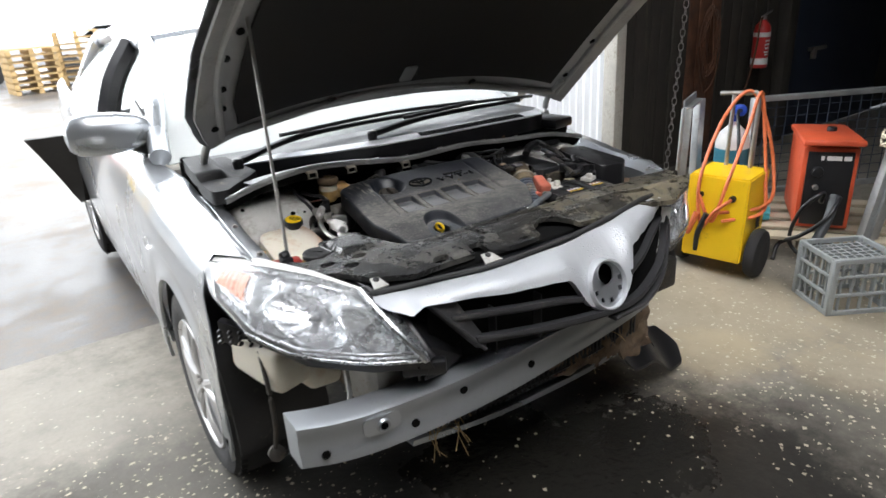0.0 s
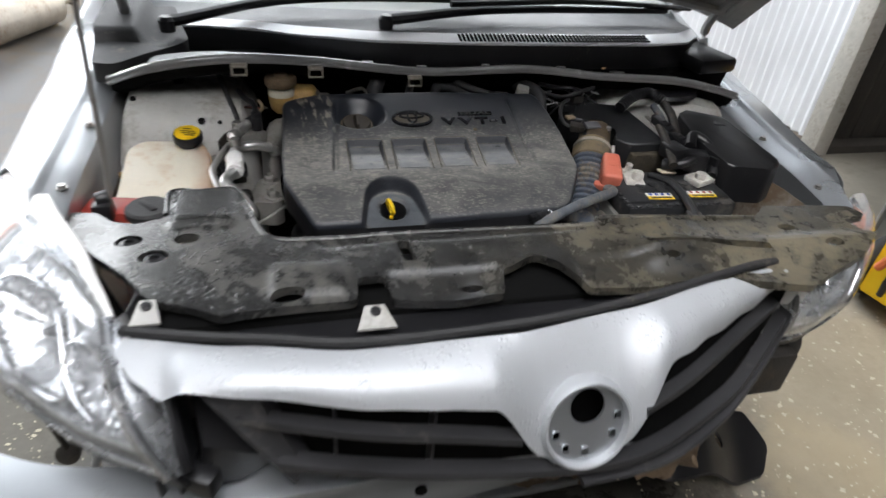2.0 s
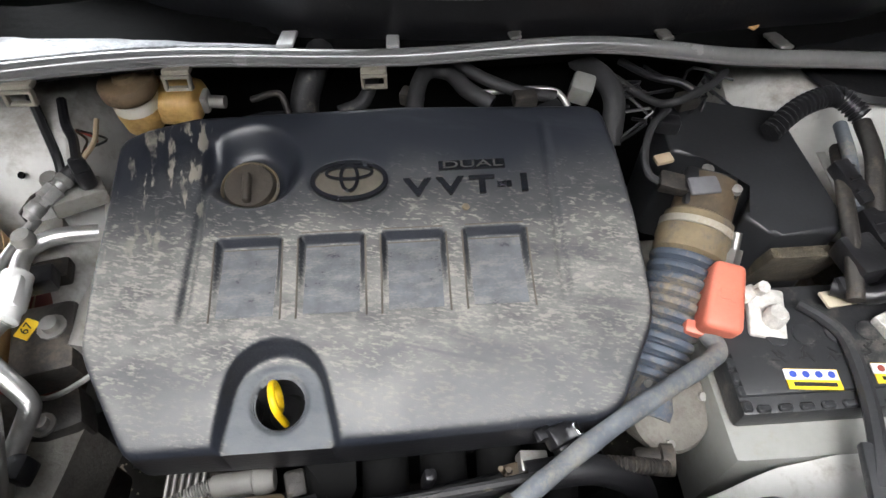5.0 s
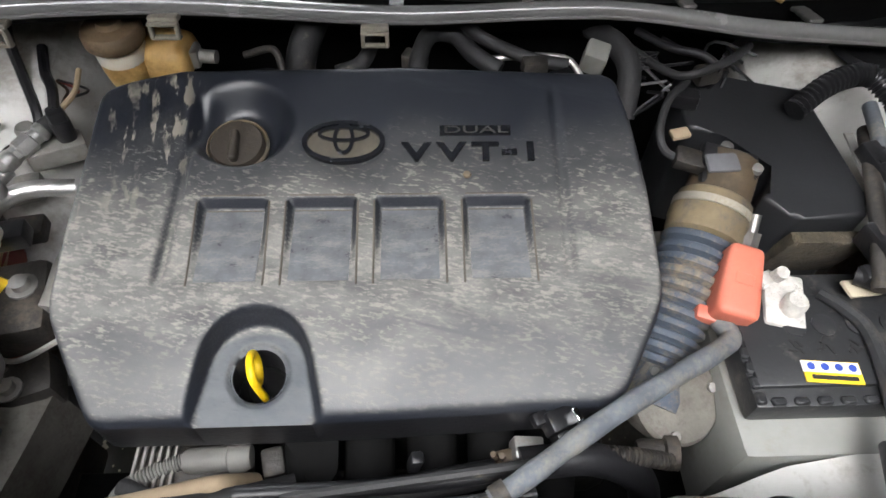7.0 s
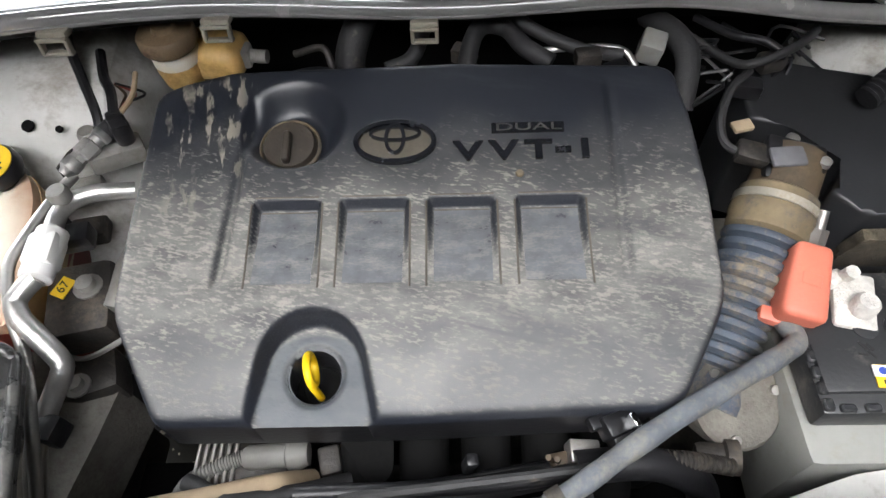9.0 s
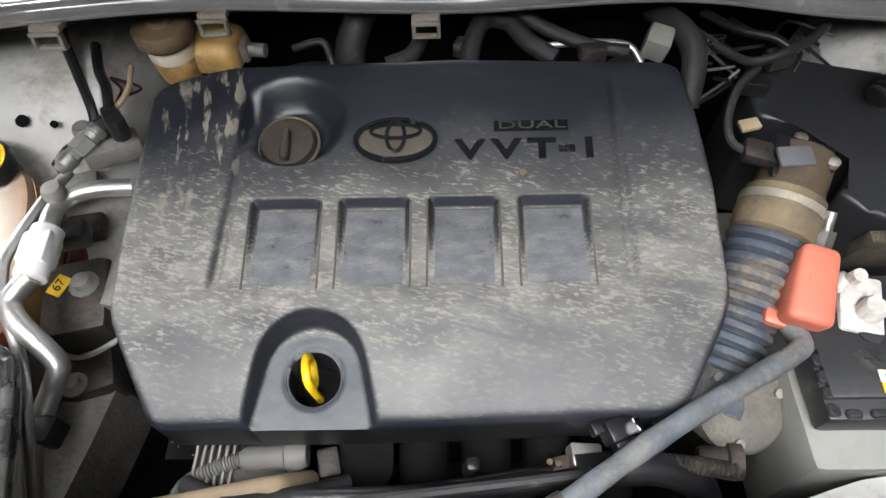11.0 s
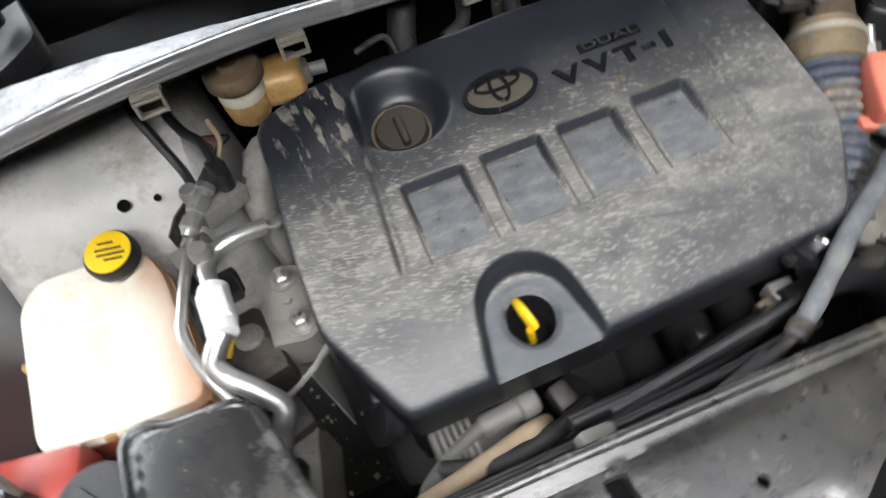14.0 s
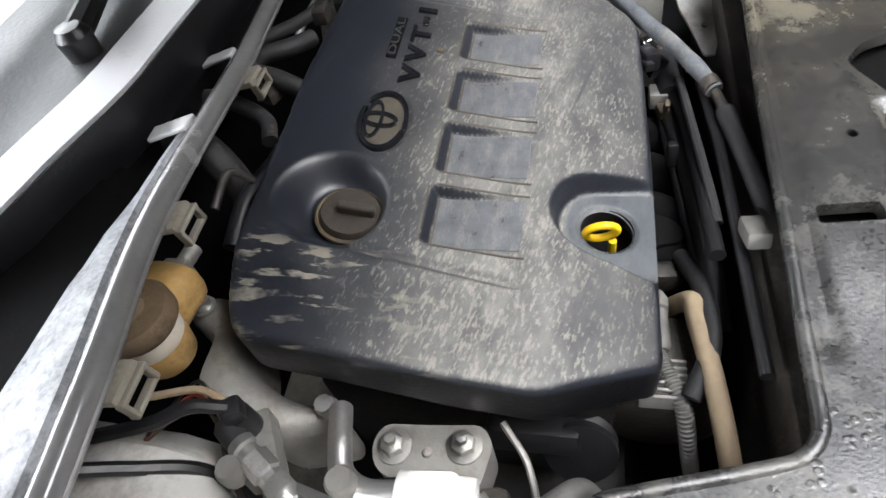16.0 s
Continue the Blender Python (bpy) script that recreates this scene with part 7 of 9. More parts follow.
M_PALEPLUG = mat("dusty grey plug", (0.15, 0.146, 0.135), 0.6, 0, 0.15, 30, 220, 0.1, dirt=(0.16, 0.13, 0.10), dirt_amount=0.4, dirt_scale=26)
bm = bmesh.new()
lathe(bm, [(0.0, 0), (0.010, 0.001), (0.0125, 0.006), (0.0125, 0.044), (0.015, 0.046), (0.015, 0.058), (0.011, 0.066), (0.0, 0.068)], pose(-0.271, 0.445, 0.712, 0, 88, 3), 18)
part("plug", bm, M_PALEPLUG, engine, "dusty grey alternator plug")
bm = bmesh.new()
box(bm, (-0.182, 0.441, 0.712), (0.022, 0.028, 0.030), (10, 0, 12), bevel=0.004)
box(bm, (-0.182, 0.427, 0.705), (0.014, 0.016, 0.020), (10, 0, 12), bevel=0.003)
part("plug", bm, M_GRIME, engine)


def conduit(pts, r, pitch, material, label=""):
    """Split corrugated loom sleeve."""
    line = spline(pts, 10)
    length = sum((q - p).length for p, q in zip(line, line[1:]))
    n = max(8, int(length / pitch)) * 4
    b = bmesh.new()
    tube(b, pts, lambda u: r * (1.0 if int(u * n) % 4 < 2 else 0.82), 10, max(4, n // (len(pts) - 1) + 1))
    return part("conduit", b, material, engine, label)


conduit([(-0.270, 0.446, 0.712), (-0.294, 0.437, 0.712), (-0.322, 0.425, 0.705), (-0.345, 0.418, 0.67), (-0.35, 0.41, 0.62)], 0.0085, 0.004, M_PALEPLUG, "dusty corrugated sleeve")
conduit([(0.20, 0.425, 0.735), (0.155, 0.428, 0.748), (0.11, 0.430, 0.752), (0.07, 0.428, 0.748)], 0.009, 0.0045, M_GRIME)
# moulded black bracket beside the runners
bm = bmesh.new()
sheet(bm, rounded([(-0.180, 0.462), (-0.118, 0.462), (-0.118, 0.425), (-0.132, 0.412), (-0.148, 0.420), (-0.158, 0.440)], 0.008), [], lambda x, y: 0.748 - 0.5 * (0.462 - y), 0.006, 0.008)
part("runner_bracket", bm, M_DARK, engine)
# coil plug at the corner of the cover, its silver highlight added as a chrome piece
bm = bmesh.new()
box(bm, (0.086, 0.449, 0.787), (0.030, 0.020, 0.022), (8, 10, 24), bevel=0.003)
box(bm, (0.068, 0.450, 0.790), (0.016, 0.012, 0.010), (8, 10, 24), bevel=0.002)
box(bm, (0.092, 0.437, 0.770), (0.018, 0.018, 0.026), (20, 0, 24), bevel=0.003)
coil = part("coil_plug", bm, M_BLACK, engine, "black plug with a silver highlight added as a chrome piece")
bm = bmesh.new()
box(bm, (0.099, 0.448, 0.796), (0.006, 0.014, 0.016), (0, 10, 24), bevel=0.001, seg=1)
part("plug_highlight", bm, M_CHROME, coil)
bm = bmesh.new()
box(bm, (0.044, 0.430, 0.745), (0.030, 0.016, 0.014), (0, 0, 12), bevel=0.004)
cyl(bm, (0.030, 0.428, 0.752), (0.026, 0.427, 0.766), 0.003, n=8)
cyl(bm, (0.036, 0.428, 0.752), (0.034, 0.426, 0.764), 0.003, n=8)
part("plug", bm, M_BROWNCAP, engine)
bm = bmesh.new()
lathe(bm, [(0.0, 0), (0.011, 0.001), (0.013, 0.006), (0.013, 0.026), (0.017, 0.028), (0.017, 0.040), (0.0, 0.042)], pose(0.172, 0.440, 0.722, 0, 84, -6), 18)
part("plug", bm, M_GRIME, engine)
bm = bmesh.new()
tube(bm, [(-0.16, 0.391, 0.774), (-0.125, 0.394, 0.776), (0.043, 0.412, 0.776), (0.06, 0.416, 0.77)], 0.005, 8, 3)
part("pipe", bm, M_RUBBER, engine, "thin black pipe along the radiator")
bm = bmesh.new()
lathe(bm, [(0.0, 0), (0.03, 0.0), (0.034, 0.006), (0.03, 0.012), (0.034, 0.018), (0.034, 0.026), (0.0, 0.028)], pose(-0.345, 0.515, 0.672, 0, -62, 0), 28)
box(bm, (-0.345, 0.56, 0.69), (0.05, 0.09, 0.03), (0, 20, 0), bevel=0.008)
part("pulley", bm, M_BLACK, engine, "black tensioner pulley and arm")
bm = bmesh.new()
tube(bm, [(-0.205, 0.43, 0.69), (-0.225, 0.415, 0.735), (-0.245, 0.412, 0.735), (-0.30, 0.402, 0.732), (-0.36, 0.394, 0.722), (-0.41, 0.385, 0.69)], 0.0098, 12, 6)
part("radiator_hose", bm, M_HOSETAN, engine, "dust coated rubber radiator hose")
bm = bmesh.new()
tube(bm, [(-0.52, 0.575, 0.70), (-0.46, 0.548, 0.73), (-0.41, 0.555, 0.755), (-0.375, 0.58, 0.765)], 0.0032, 6)
part("wire", bm, M_CAST, engine)

# loom, pipes and plugs at the front edge
for pts, r, mt in ((((-0.20, 0.395, 0.775), (-0.10, 0.40, 0.765), (0.0, 0.408, 0.76), (0.07, 0.42, 0.757)), 0.008, M_BLACK), (((-0.33, 0.372, 0.79), (-0.2, 0.375, 0.78), (-0.05, 0.38, 0.775), (0.06, 0.39, 0.77)), 0.006, M_BLACK),
                   (((0.05, 0.42, 0.757), (0.12, 0.425, 0.75), (0.17, 0.415, 0.72), (0.19, 0.40, 0.66)), 0.016, M_BLACK), (((-0.32, 0.42, 0.72), (-0.27, 0.40, 0.735), (-0.21, 0.405, 0.735), (-0.16, 0.42, 0.72)), 0.009, M_RUBBER)):
    bm = bmesh.new()
    tube(bm, pts, r, 10, 6)
    part("loom", bm, mt, engine)
for c, s, a in (((0.125, 0.462, 0.765), (0.022, 0.03, 0.03), 20), ((0.118, 0.475, 0.785), (0.012, 0.014, 0.03), 10), ((0.06, 0.435, 0.75), (0.03, 0.022, 0.02), 0), ((-0.045, 0.425, 0.755), (0.012, 0.012, 0.03), 5)):
    bm = bmesh.new()
    box(bm, c, s, (0, 10, a), bevel=0.003)
    part("connector", bm, M_BLACK if s[2] != 0.02 else M_STEEL, engine)

for pts, r, mt_ in ((((0.10, 0.436, 0.735), (0.0, 0.425, 0.728), (-0.10, 0.412, 0.722), (-0.196, 0.401, 0.715), (-0.25, 0.40, 0.66)), 0.006, M_BLACK), (((0.022, 0.381, 0.790), (0.0, 0.375, 0.788), (-0.015, 0.371, 0.787)), 0.0055, M_GRIME), (((-0.012, 0.372, 0.787), (-0.06, 0.361, 0.783), (-0.112, 0.350, 0.777), (-0.20, 0.335, 0.760), (-0.28, 0.33, 0.73)), 0.0105, M_RUBBER),
                    (((0.09, 0.43, 0.74), (-0.02, 0.41, 0.735), (-0.14, 0.395, 0.73), (-0.24, 0.385, 0.70)), 0.012, M_RUBBER)):
    bm = bmesh.new()
    tube(bm, pts, r, 10, 6)
    part("loom", bm, mt_, engine)
bm = bmesh.new()
box(bm, (-0.19, 0.366, 0.798), (0.036, 0.022, 0.018), (0, 20, 4), bevel=0.004)
part("fan_connector", bm, M_CAST, engine)
bm = bmesh.new()
sheet(bm, rounded([(0.40, 0.425), (0.30, 0.412), (0.215, 0.388), (0.150, 0.374), (0.152, 0.360), (0.25, 0.338), (0.40, 0.335)], 0.008), [ellipse(0.285, 0.375, 0.022, 0.012), ellipse(0.215, 0.368, 0.006, 0.004)], lambda x, y: 0.742 + 0.1 * (y - 0.38) + 0.010 * sstep(0.25, 0.27, x), 0.004, 0.010)
part("loom_bracket", bm, M_BODY_IN, engine, "pale painted steel bracket with holes")
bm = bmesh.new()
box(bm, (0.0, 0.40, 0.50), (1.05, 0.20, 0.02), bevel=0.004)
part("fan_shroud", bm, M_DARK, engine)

# ---- front tray (radiator top cover) ----
TRAY = [(-0.740, 0.455), (-0.725, 0.485), (-0.668, 0.475), (-0.640, 0.440), (-0.600, 0.424), (-0.556, 0.440), (-0.562, 0.515), (-0.548, 0.528), (-0.520, 0.520), (-0.466, 0.511), (-0.453, 0.504), (-0.445, 0.492), (-0.416, 0.392), (-0.407, 0.372), (-0.392, 0.361), (-0.372, 0.358), (-0.21, 0.355), (-0.03, 0.352), (0.130, 0.346), (0.143, 0.349), (0.156, 0.366), (0.30, 0.355), (0.46, 0.350), (0.506, 0.388), (0.60, 0.388), (0.70, 0.378), (0.71, 0.345), (0.64, 0.330), (0.66, 0.27), (0.60, 0.225), (0.515, 0.196), (0.44, 0.160), (0.36, 0.170), (0.27, 0.196), (0.16, 0.180), (0.055, 0.187),
        (0.045, 0.215), (0.028, 0.245), (0.0, 0.268), (-0.018, 0.262), (-0.05, 0.243), (-0.063, 0.24), (-0.072, 0.196), (-0.15, 0.190), (-0.236, 0.204), (-0.243, 0.246), (-0.283, 0.246), (-0.286, 0.203), (-0.36, 0.200), (-0.440, 0.196), (-0.468, 0.192), (-0.50, 0.212), (-0.562, 0.235), (-0.590, 0.28), (-0.64, 0.34), (-0.69, 0.41)]


def tray_z(x, y):
    z = 0.838 + 0.006 * noise.noise(Vector((x * 7, y * 7, 0.3)))
    rear = interp(x, [(-0.74, 0.49), (-0.57, 0.52), (-0.45, 0.51), (-0.405, 0.37), (0.1, 0.352), (0.45, 0.355), (0.7, 0.38)])[0]
    z -= 0.006 * sstep(0.26, 0.19, y)
    z -= 0.008 * sstep(0.258, 0.250, y) * sstep(-0.245, -0.238, x) * (1 - sstep(-0.07, -0.06, x)) + 0.006 * sstep(0.262, 0.250, y) * sstep(0.05, 0.06, x)
    z += 0.010 * sstep(-0.552, -0.545, x) * (1 - sstep(-0.462, -0.452, x)) * sstep(0.395, 0.415, y) * (1 - sstep(0.505, 0.515, y))
    z -= 0.005 * (math.exp(-((y - 0.338) / 0.006) ** 2)) * sstep(-0.34, -0.32, x) * (1 - sstep(0.10, 0.12, x))
    z += 0.005 * (sstep(-0.405, -0.398, x) * (1 - sstep(-0.305, -0.298, x)) * sstep(0.215, 0.222, y) * (1 - sstep(0.285, 0.292, y)))
    z += 0.012 * sstep(0.15, 0.2, x) * sstep(0.30, 0.26, y) * sstep(0.2, 0.24, y)
    z -= 0.045 * max(0.0, x - 0.25)
    z -= 0.010 * sstep(-0.6, -0.7, x)
    z -= 0.006 * math.exp(-((x + 0.116) / 0.03) ** 2 - ((y - 0.217) / 0.018) ** 2)
    return z


tray_holes = [ellipse(-0.606, 0.378, 0.020, 0.015), ellipse(-0.565, 0.330, 0.021, 0.016), ellipse(-0.523, 0.370, 0.019, 0.014), ellipse(-0.380, 0.220, 0.024, 0.012, turn=10), ellipse(-0.116, 0.218, 0.017, 0.007),
              rounded([(-0.213, 0.328), (-0.193, 0.328), (-0.187, 0.278), (-0.207, 0.276)], 0.004, 2), ellipse(-0.105, 0.282, 0.005), rounded([(0.195, 0.284), (0.30, 0.270), (0.42, 0.256), (0.42, 0.244), (0.30, 0.258), (0.195, 0.270)], 0.004, 2),
              ellipse(0.50, 0.312, 0.018, 0.010), ellipse(0.365, 0.205, 0.022, 0.010), ellipse(0.222, 0.238, 0.012, 0.008), ellipse(0.55, 0.25, 0.02, 0.009)]
bm = bmesh.new()
sheet(bm, rounded(TRAY, 0.008, 2), tray_holes, tray_z, 0.014, 0.0085)
tray = part("radiator_cover", bm, M_TRAY, car, "dusty torn black plastic radiator top cover")
bm = bmesh.new()
edge = [(-0.560, 0.445), (-0.564, 0.512), (-0.547, 0.524), (-0.520, 0.516), (-0.466, 0.507), (-0.455, 0.501), (-0.448, 0.490), (-0.419, 0.391), (-0.410, 0.370), (-0.394, 0.358), (-0.372, 0.355), (-0.30, 0.354), (-0.20, 0.352), (-0.03, 0.349), (0.130, 0.343), (0.145, 0.347), (0.158, 0.362), (0.30, 0.352), (0.455, 0.347)]
tube(bm, [Vector((x, y, tray_z(x, y) - 0.003)) for x, y in edge], 0.006, 10, 4)
part("rolled_edge", bm, M_TRAY, tray)
for x, y, r in ((-0.565, 0.330, 0.014), (-0.606, 0.378, 0.014), (-0.116, 0.218, 0.006)):
    bm = bmesh.new()
    lathe(bm, [(r, -0.004), (r, 0.002), (r * 0.55, 0.003), (r * 0.5, -0.001), (0, -0.001)], Matrix.Translation((x, y, tray_z(x, y) - 0.006)), 18)
    part("push_clip", bm, M_BLACK, tray)
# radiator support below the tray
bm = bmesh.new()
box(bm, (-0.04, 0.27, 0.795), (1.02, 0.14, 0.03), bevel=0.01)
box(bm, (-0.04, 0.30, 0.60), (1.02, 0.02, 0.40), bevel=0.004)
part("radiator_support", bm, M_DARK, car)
bm = bmesh.new()
grid(bm, [[(x, strip_top(x).y + 0.012 + dy, z) for x in (-0.59, -0.45, -0.3, -0.15, 0, 0.1, 0.2, 0.3, 0.41)] for dy, z in ((0.0, 0.806), (0.02, 0.796), (0.08, 0.800), (0.13, 0.80))])
thick(bm, 0.003)
part("front_apron", bm, M_BLACK, car, "black plastic apron behind the grille strip")
# white latch and support tabs
for c, w in (((-0.560, 0.214, 0.830), 0.019), ((-0.265, 0.176, 0.820), 0.027), ((0.445, 0.235, 0.805), 0.018)):
    bm = bmesh.new()
    sheet(bm, [(-w, -0.020), (w, -0.020), (w * 0.5, 0.018), (-w * 0.5, 0.018)], [ellipse(0, 0.006, 0.006)], lambda x, y: 0.004 * sstep(-0.02, 0.01, y), 0.004, 0.012)
    bmesh.ops.transform(bm, matrix=pose(*c, 10, 0, 0), verts=bm.verts)
    t = part("mount_tab", bm, M_BODY_IN, car, "pale steel mounting tab")
    bm = bmesh.new()
    lathe(bm, [(0.0075, 0.0), (0.0075, 0.006), (0.005, 0.008), (0, 0.008)], pose(c[0], c[1] + 0.006, c[2] + 0.002, 10, 0, 0), 14)
    part("bolt", bm, M_BLACK, t)

# ---- left side: tower, coolant tank, radiator cap, pipes, brake reservoir ----
bm = bmesh.new()
rows = []
for y, zt in ((0.60, 0.66), (0.70, 0.70), (0.745, 0.775), (0.765, 0.845), (0.80, 0.872), (0.90, 0.886), (1.02, 0.885)):
    rows.append([Vector((-0.700, y, zt - 0.10)), Vector((-0.678, y, zt - 0.012)), Vector((-0.662, y, zt + 0.002)), Vector((-0.60, y, zt + 0.006)), Vector((-0.50, y + 0.01, zt)), Vector((-0.455, y + 0.02, zt - 0.01)), Vector((-0.43, y + 0.03, zt - 0.05)), Vector((-0.42, y + 0.03, zt - 0.25))])
grid(bm, rows)
thick(bm, 0.003)
tower = part("strut_tower", bm, M_BODY_IN, car, "grubby silver painted suspension tower")
for x, y, z, r in ((-0.53, 0.775, 0.853, 0.007), (-0.495, 0.772, 0.85, 0.004), (-0.66, 0.83, 0.879, 0.006), (-0.58, 0.90, 0.892, 0.012)):
    bm = bmesh.new()
    lathe(bm, [(r, 0.001), (r, 0.004), (0, 0.004)], pose(x, y, z, 25, 0, 0), 14)
    part("grommet", bm, M_DARK, tower)
bm = bmesh.new()
rows = [[Vector((x, y, z)) for y in (0.42, 0.6, 0.8, 1.0)] for x, z in ((-0.735, 0.84), (-0.72, 0.80), (-0.70, 0.68), (-0.60, 0.62), (-0.58, 0.45))]
grid(bm, rows)
thick(bm, 0.003)
part("inner_wing", bm, M_GUTTER, car)
bm = bmesh.new()
grid(bm, [[flip(v) + Vector((-0.03, 0, -0.10)) for v in r] for r in rows])
thick(bm, 0.003)
part("inner_wing", bm, M_GUTTER, car)


def tank():
    top = rounded([(-0.668, 0.560), (-0.500, 0.553), (-0.505, 0.60), (-0.512, 0.700), (-0.530, 0.735), (-0.640, 0.740), (-0.664, 0.715)], 0.022, 4)
    b = bmesh.new()
    rings = []
    cx, cy = -0.585, 0.645
    for k, z, dz in ((0.90, 0.0, 0.0), (0.97, -0.003, 0), (1.0, -0.012, 0), (1.0, -0.075, 0), (1.012, -0.078, 0), (1.012, -0.086, 0), (1.0, -0.089, 0), (0.97, -0.20, 0)):
        rings.append([Vector((cx + (x - cx) * k, cy + (y - cy) * k, 0.812 + 0.22 * (y - 0.64) + z)) for x, y in top])
    vs = grid(b, rings, close=True)
    b.faces.new(vs[0])
    b.faces.new(vs[-1])
    t = part("coolant_tank", b, M_COOLTANK, car, "yellowed white plastic coolant tank with yellow cap")
    b = bmesh.new()
    rings = [[Vector((cx + (x - cx) * k, cy + (y - cy) * k, z)) for x, y in top] for k, z in ((1.008, 0.780), (1.014, 0.745), (0.98, 0.62))]
    grid(b, rings, close=True)
    part("coolant_level", b, M_COOLANT, t, "red coolant showing through the tank's lower part")
    m = pose(-0.552, 0.722, 0.838, 10, 0, 0) @ Matrix.Diagonal((0.8, 0.8, 0.95, 1))
    b = bmesh.new()
    lathe(b, [(0.026, -0.02), (0.026, 0.0), (0.034, 0.002), (0.034, 0.014), (0.031, 0.018), (0.029, 0.018)], m, 32)
    c = part("cap", b, M_BLACK, t, "black ribbed cap with yellow warning top")
    b = bmesh.new()
    lathe(b, [(0.0295, 0.017), (0.0295, 0.0195), (0.0, 0.0205)], m, 32)
    part("cap_top", b, M_YELLOW, t)
    b = bmesh.new()
    for k, (w, y) in enumerate(((0.020, 0.012), (0.034, 0.002), (0.036, -0.006), (0.024, -0.014))):
        box(b, m @ Vector((0.002 * k, y, 0.0207)), (w * 0.8, 0.0024, 0.0008), (10, 0, -12))
    part("cap_print", b, M_INK, t)
    b = bmesh.new()
    side = [p for p in top if p[0] > -0.535 and p[1] < 0.735]
    side.sort(key=lambda p: p[1])
    grid(b, [[Vector((x + 0.0015, y, 0.812 + 0.22 * (y - 0.64) + dz)) for x, y in side] for dz in (-0.014, -0.035, -0.075)])
    thick(b, 0.001)
    part("stained_side", b, mat("amber stain on plastic", (0.62, 0.40, 0.20), 0.5, 0, 0.2, 20, 150, 0.1, sub=0.2), t, "amber stained side wall")
    b = bmesh.new()
    cyl(b, (-0.60, 0.566, 0.785), (-0.60, 0.556, 0.785), 0.006, n=12)
    cyl(b, (-0.655, 0.66, 0.80), (-0.672, 0.66, 0.80), 0.006, n=12)
    part("peg", b, M_TANKDIRTY, t)
    return t


tank()
bm = bmesh.new()
lathe(bm, [(0.030, -0.06), (0.030, -0.005), (0.036, 0.0), (0.036, 0.010), (0.032, 0.014), (0.0, 0.015)], pose(-0.592, 0.476, 0.824), 30)
box(bm, (-0.592, 0.476, 0.839), (0.010, 0.04, 0.005), (0, 0, 40), bevel=0.002)
rc = part("radiator_cap", bm, M_RUBBER, car, "dusty black radiator cap")
bm = bmesh.new()
lathe(bm, [(0.034, -0.08), (0.036, -0.03), (0.031, -0.012), (0.033, -0.006)], pose(-0.592, 0.476, 0.824), 24)
part("neck", bm, M_TANKDIRTY, rc)
bm = bmesh.new()
box(bm, (-0.66, 0.53, 0.79), (0.09, 0.06, 0.05), (0, 0, -10), bevel=0.012)
part("bottle_neck", bm, M_COOLANT, car)
# air conditioning pipes and fittings
bm = bmesh.new()
tube(bm, [(-0.40, 0.700, 0.828), (-0.43, 0.690, 0.838), (-0.453, 0.682, 0.838), (-0.464, 0.662, 0.840), (-0.463, 0.635, 0.840)], 0.0095, 12, 6)
tube(bm, [(-0.462, 0.585, 0.838), (-0.472, 0.574, 0.834), (-0.478, 0.561, 0.830), (-0.470, 0.546, 0.825), (-0.453, 0.531, 0.814), (-0.436, 0.515, 0.796), (-0.438, 0.505, 0.786), (-0.447, 0.496, 0.773), (-0.460, 0.470, 0.755), (-0.466, 0.440, 0.740), (-0.468, 0.39, 0.70)], 0.0105, 12, 6)
ac = part("air_conditioning_pipe", bm, M_ALU, car, "bare aluminium air conditioning pipes")
bm = bmesh.new()
box(bm, (-0.462, 0.612, 0.840), (0.030, 0.038, 0.028), (0, 0, 4), bevel=0.006)
cyl(bm, (-0.462, 0.638, 0.840), (-0.462, 0.582, 0.838), 0.0155, n=16, bevel=0.002)
part("union", bm, M_LABELWHITE, ac, "whitened pipe union")
va, vb = Vector((-0.441, 0.765, 0.852)), Vector((-0.476, 0.714, 0.842))
vm = Matrix.Translation(va) @ (vb - va).to_track_quat("Z", "Y").to_matrix().to_4x4()
bm = bmesh.new()
lathe(bm, [(0.0, 0.0), (0.0085, 0.0), (0.0105, 0.003), (0.0105, 0.009), (0.0085, 0.011), (0.0085, 0.018)], vm, 20)
lathe(bm, [(0.0085, 0.017), (0.0118, 0.019), (0.0118, 0.036), (0.0095, 0.038), (0.0095, 0.044)], vm, 6)
lathe(bm, [(0.0095, 0.043), (0.0105, 0.045), (0.0105, 0.056), (0.007, 0.060), (0.0055, 0.064), (0.0, 0.064)], vm, 20)
part("service_adaptor", bm, M_ALU, ac, "pale aluminium service adaptor")
bm = bmesh.new()
lathe(bm, [(0.0, -0.020), (0.006, -0.020), (0.0095, -0.016), (0.0105, 0.002)], vm, 18)
part("valve_boot", bm, M_RUBBER, ac)
for k, (dx, mt_) in enumerate(((-0.003, M_BROWNCAP), (0.002, M_COOLANT), (0.005, M_BLACK))):
    bm = bmesh.new()
    p = vm @ Vector((dx, 0.002 * k, -0.018))
    tube(bm, [p, p + Vector((0.010, 0.012, 0.012)), p + Vector((0.004 + 0.01 * k, 0.035, 0.006)), p + Vector((-0.02, 0.06, 0.0))], 0.0016, 6, 5)
    part("lead", bm, mt_, ac)
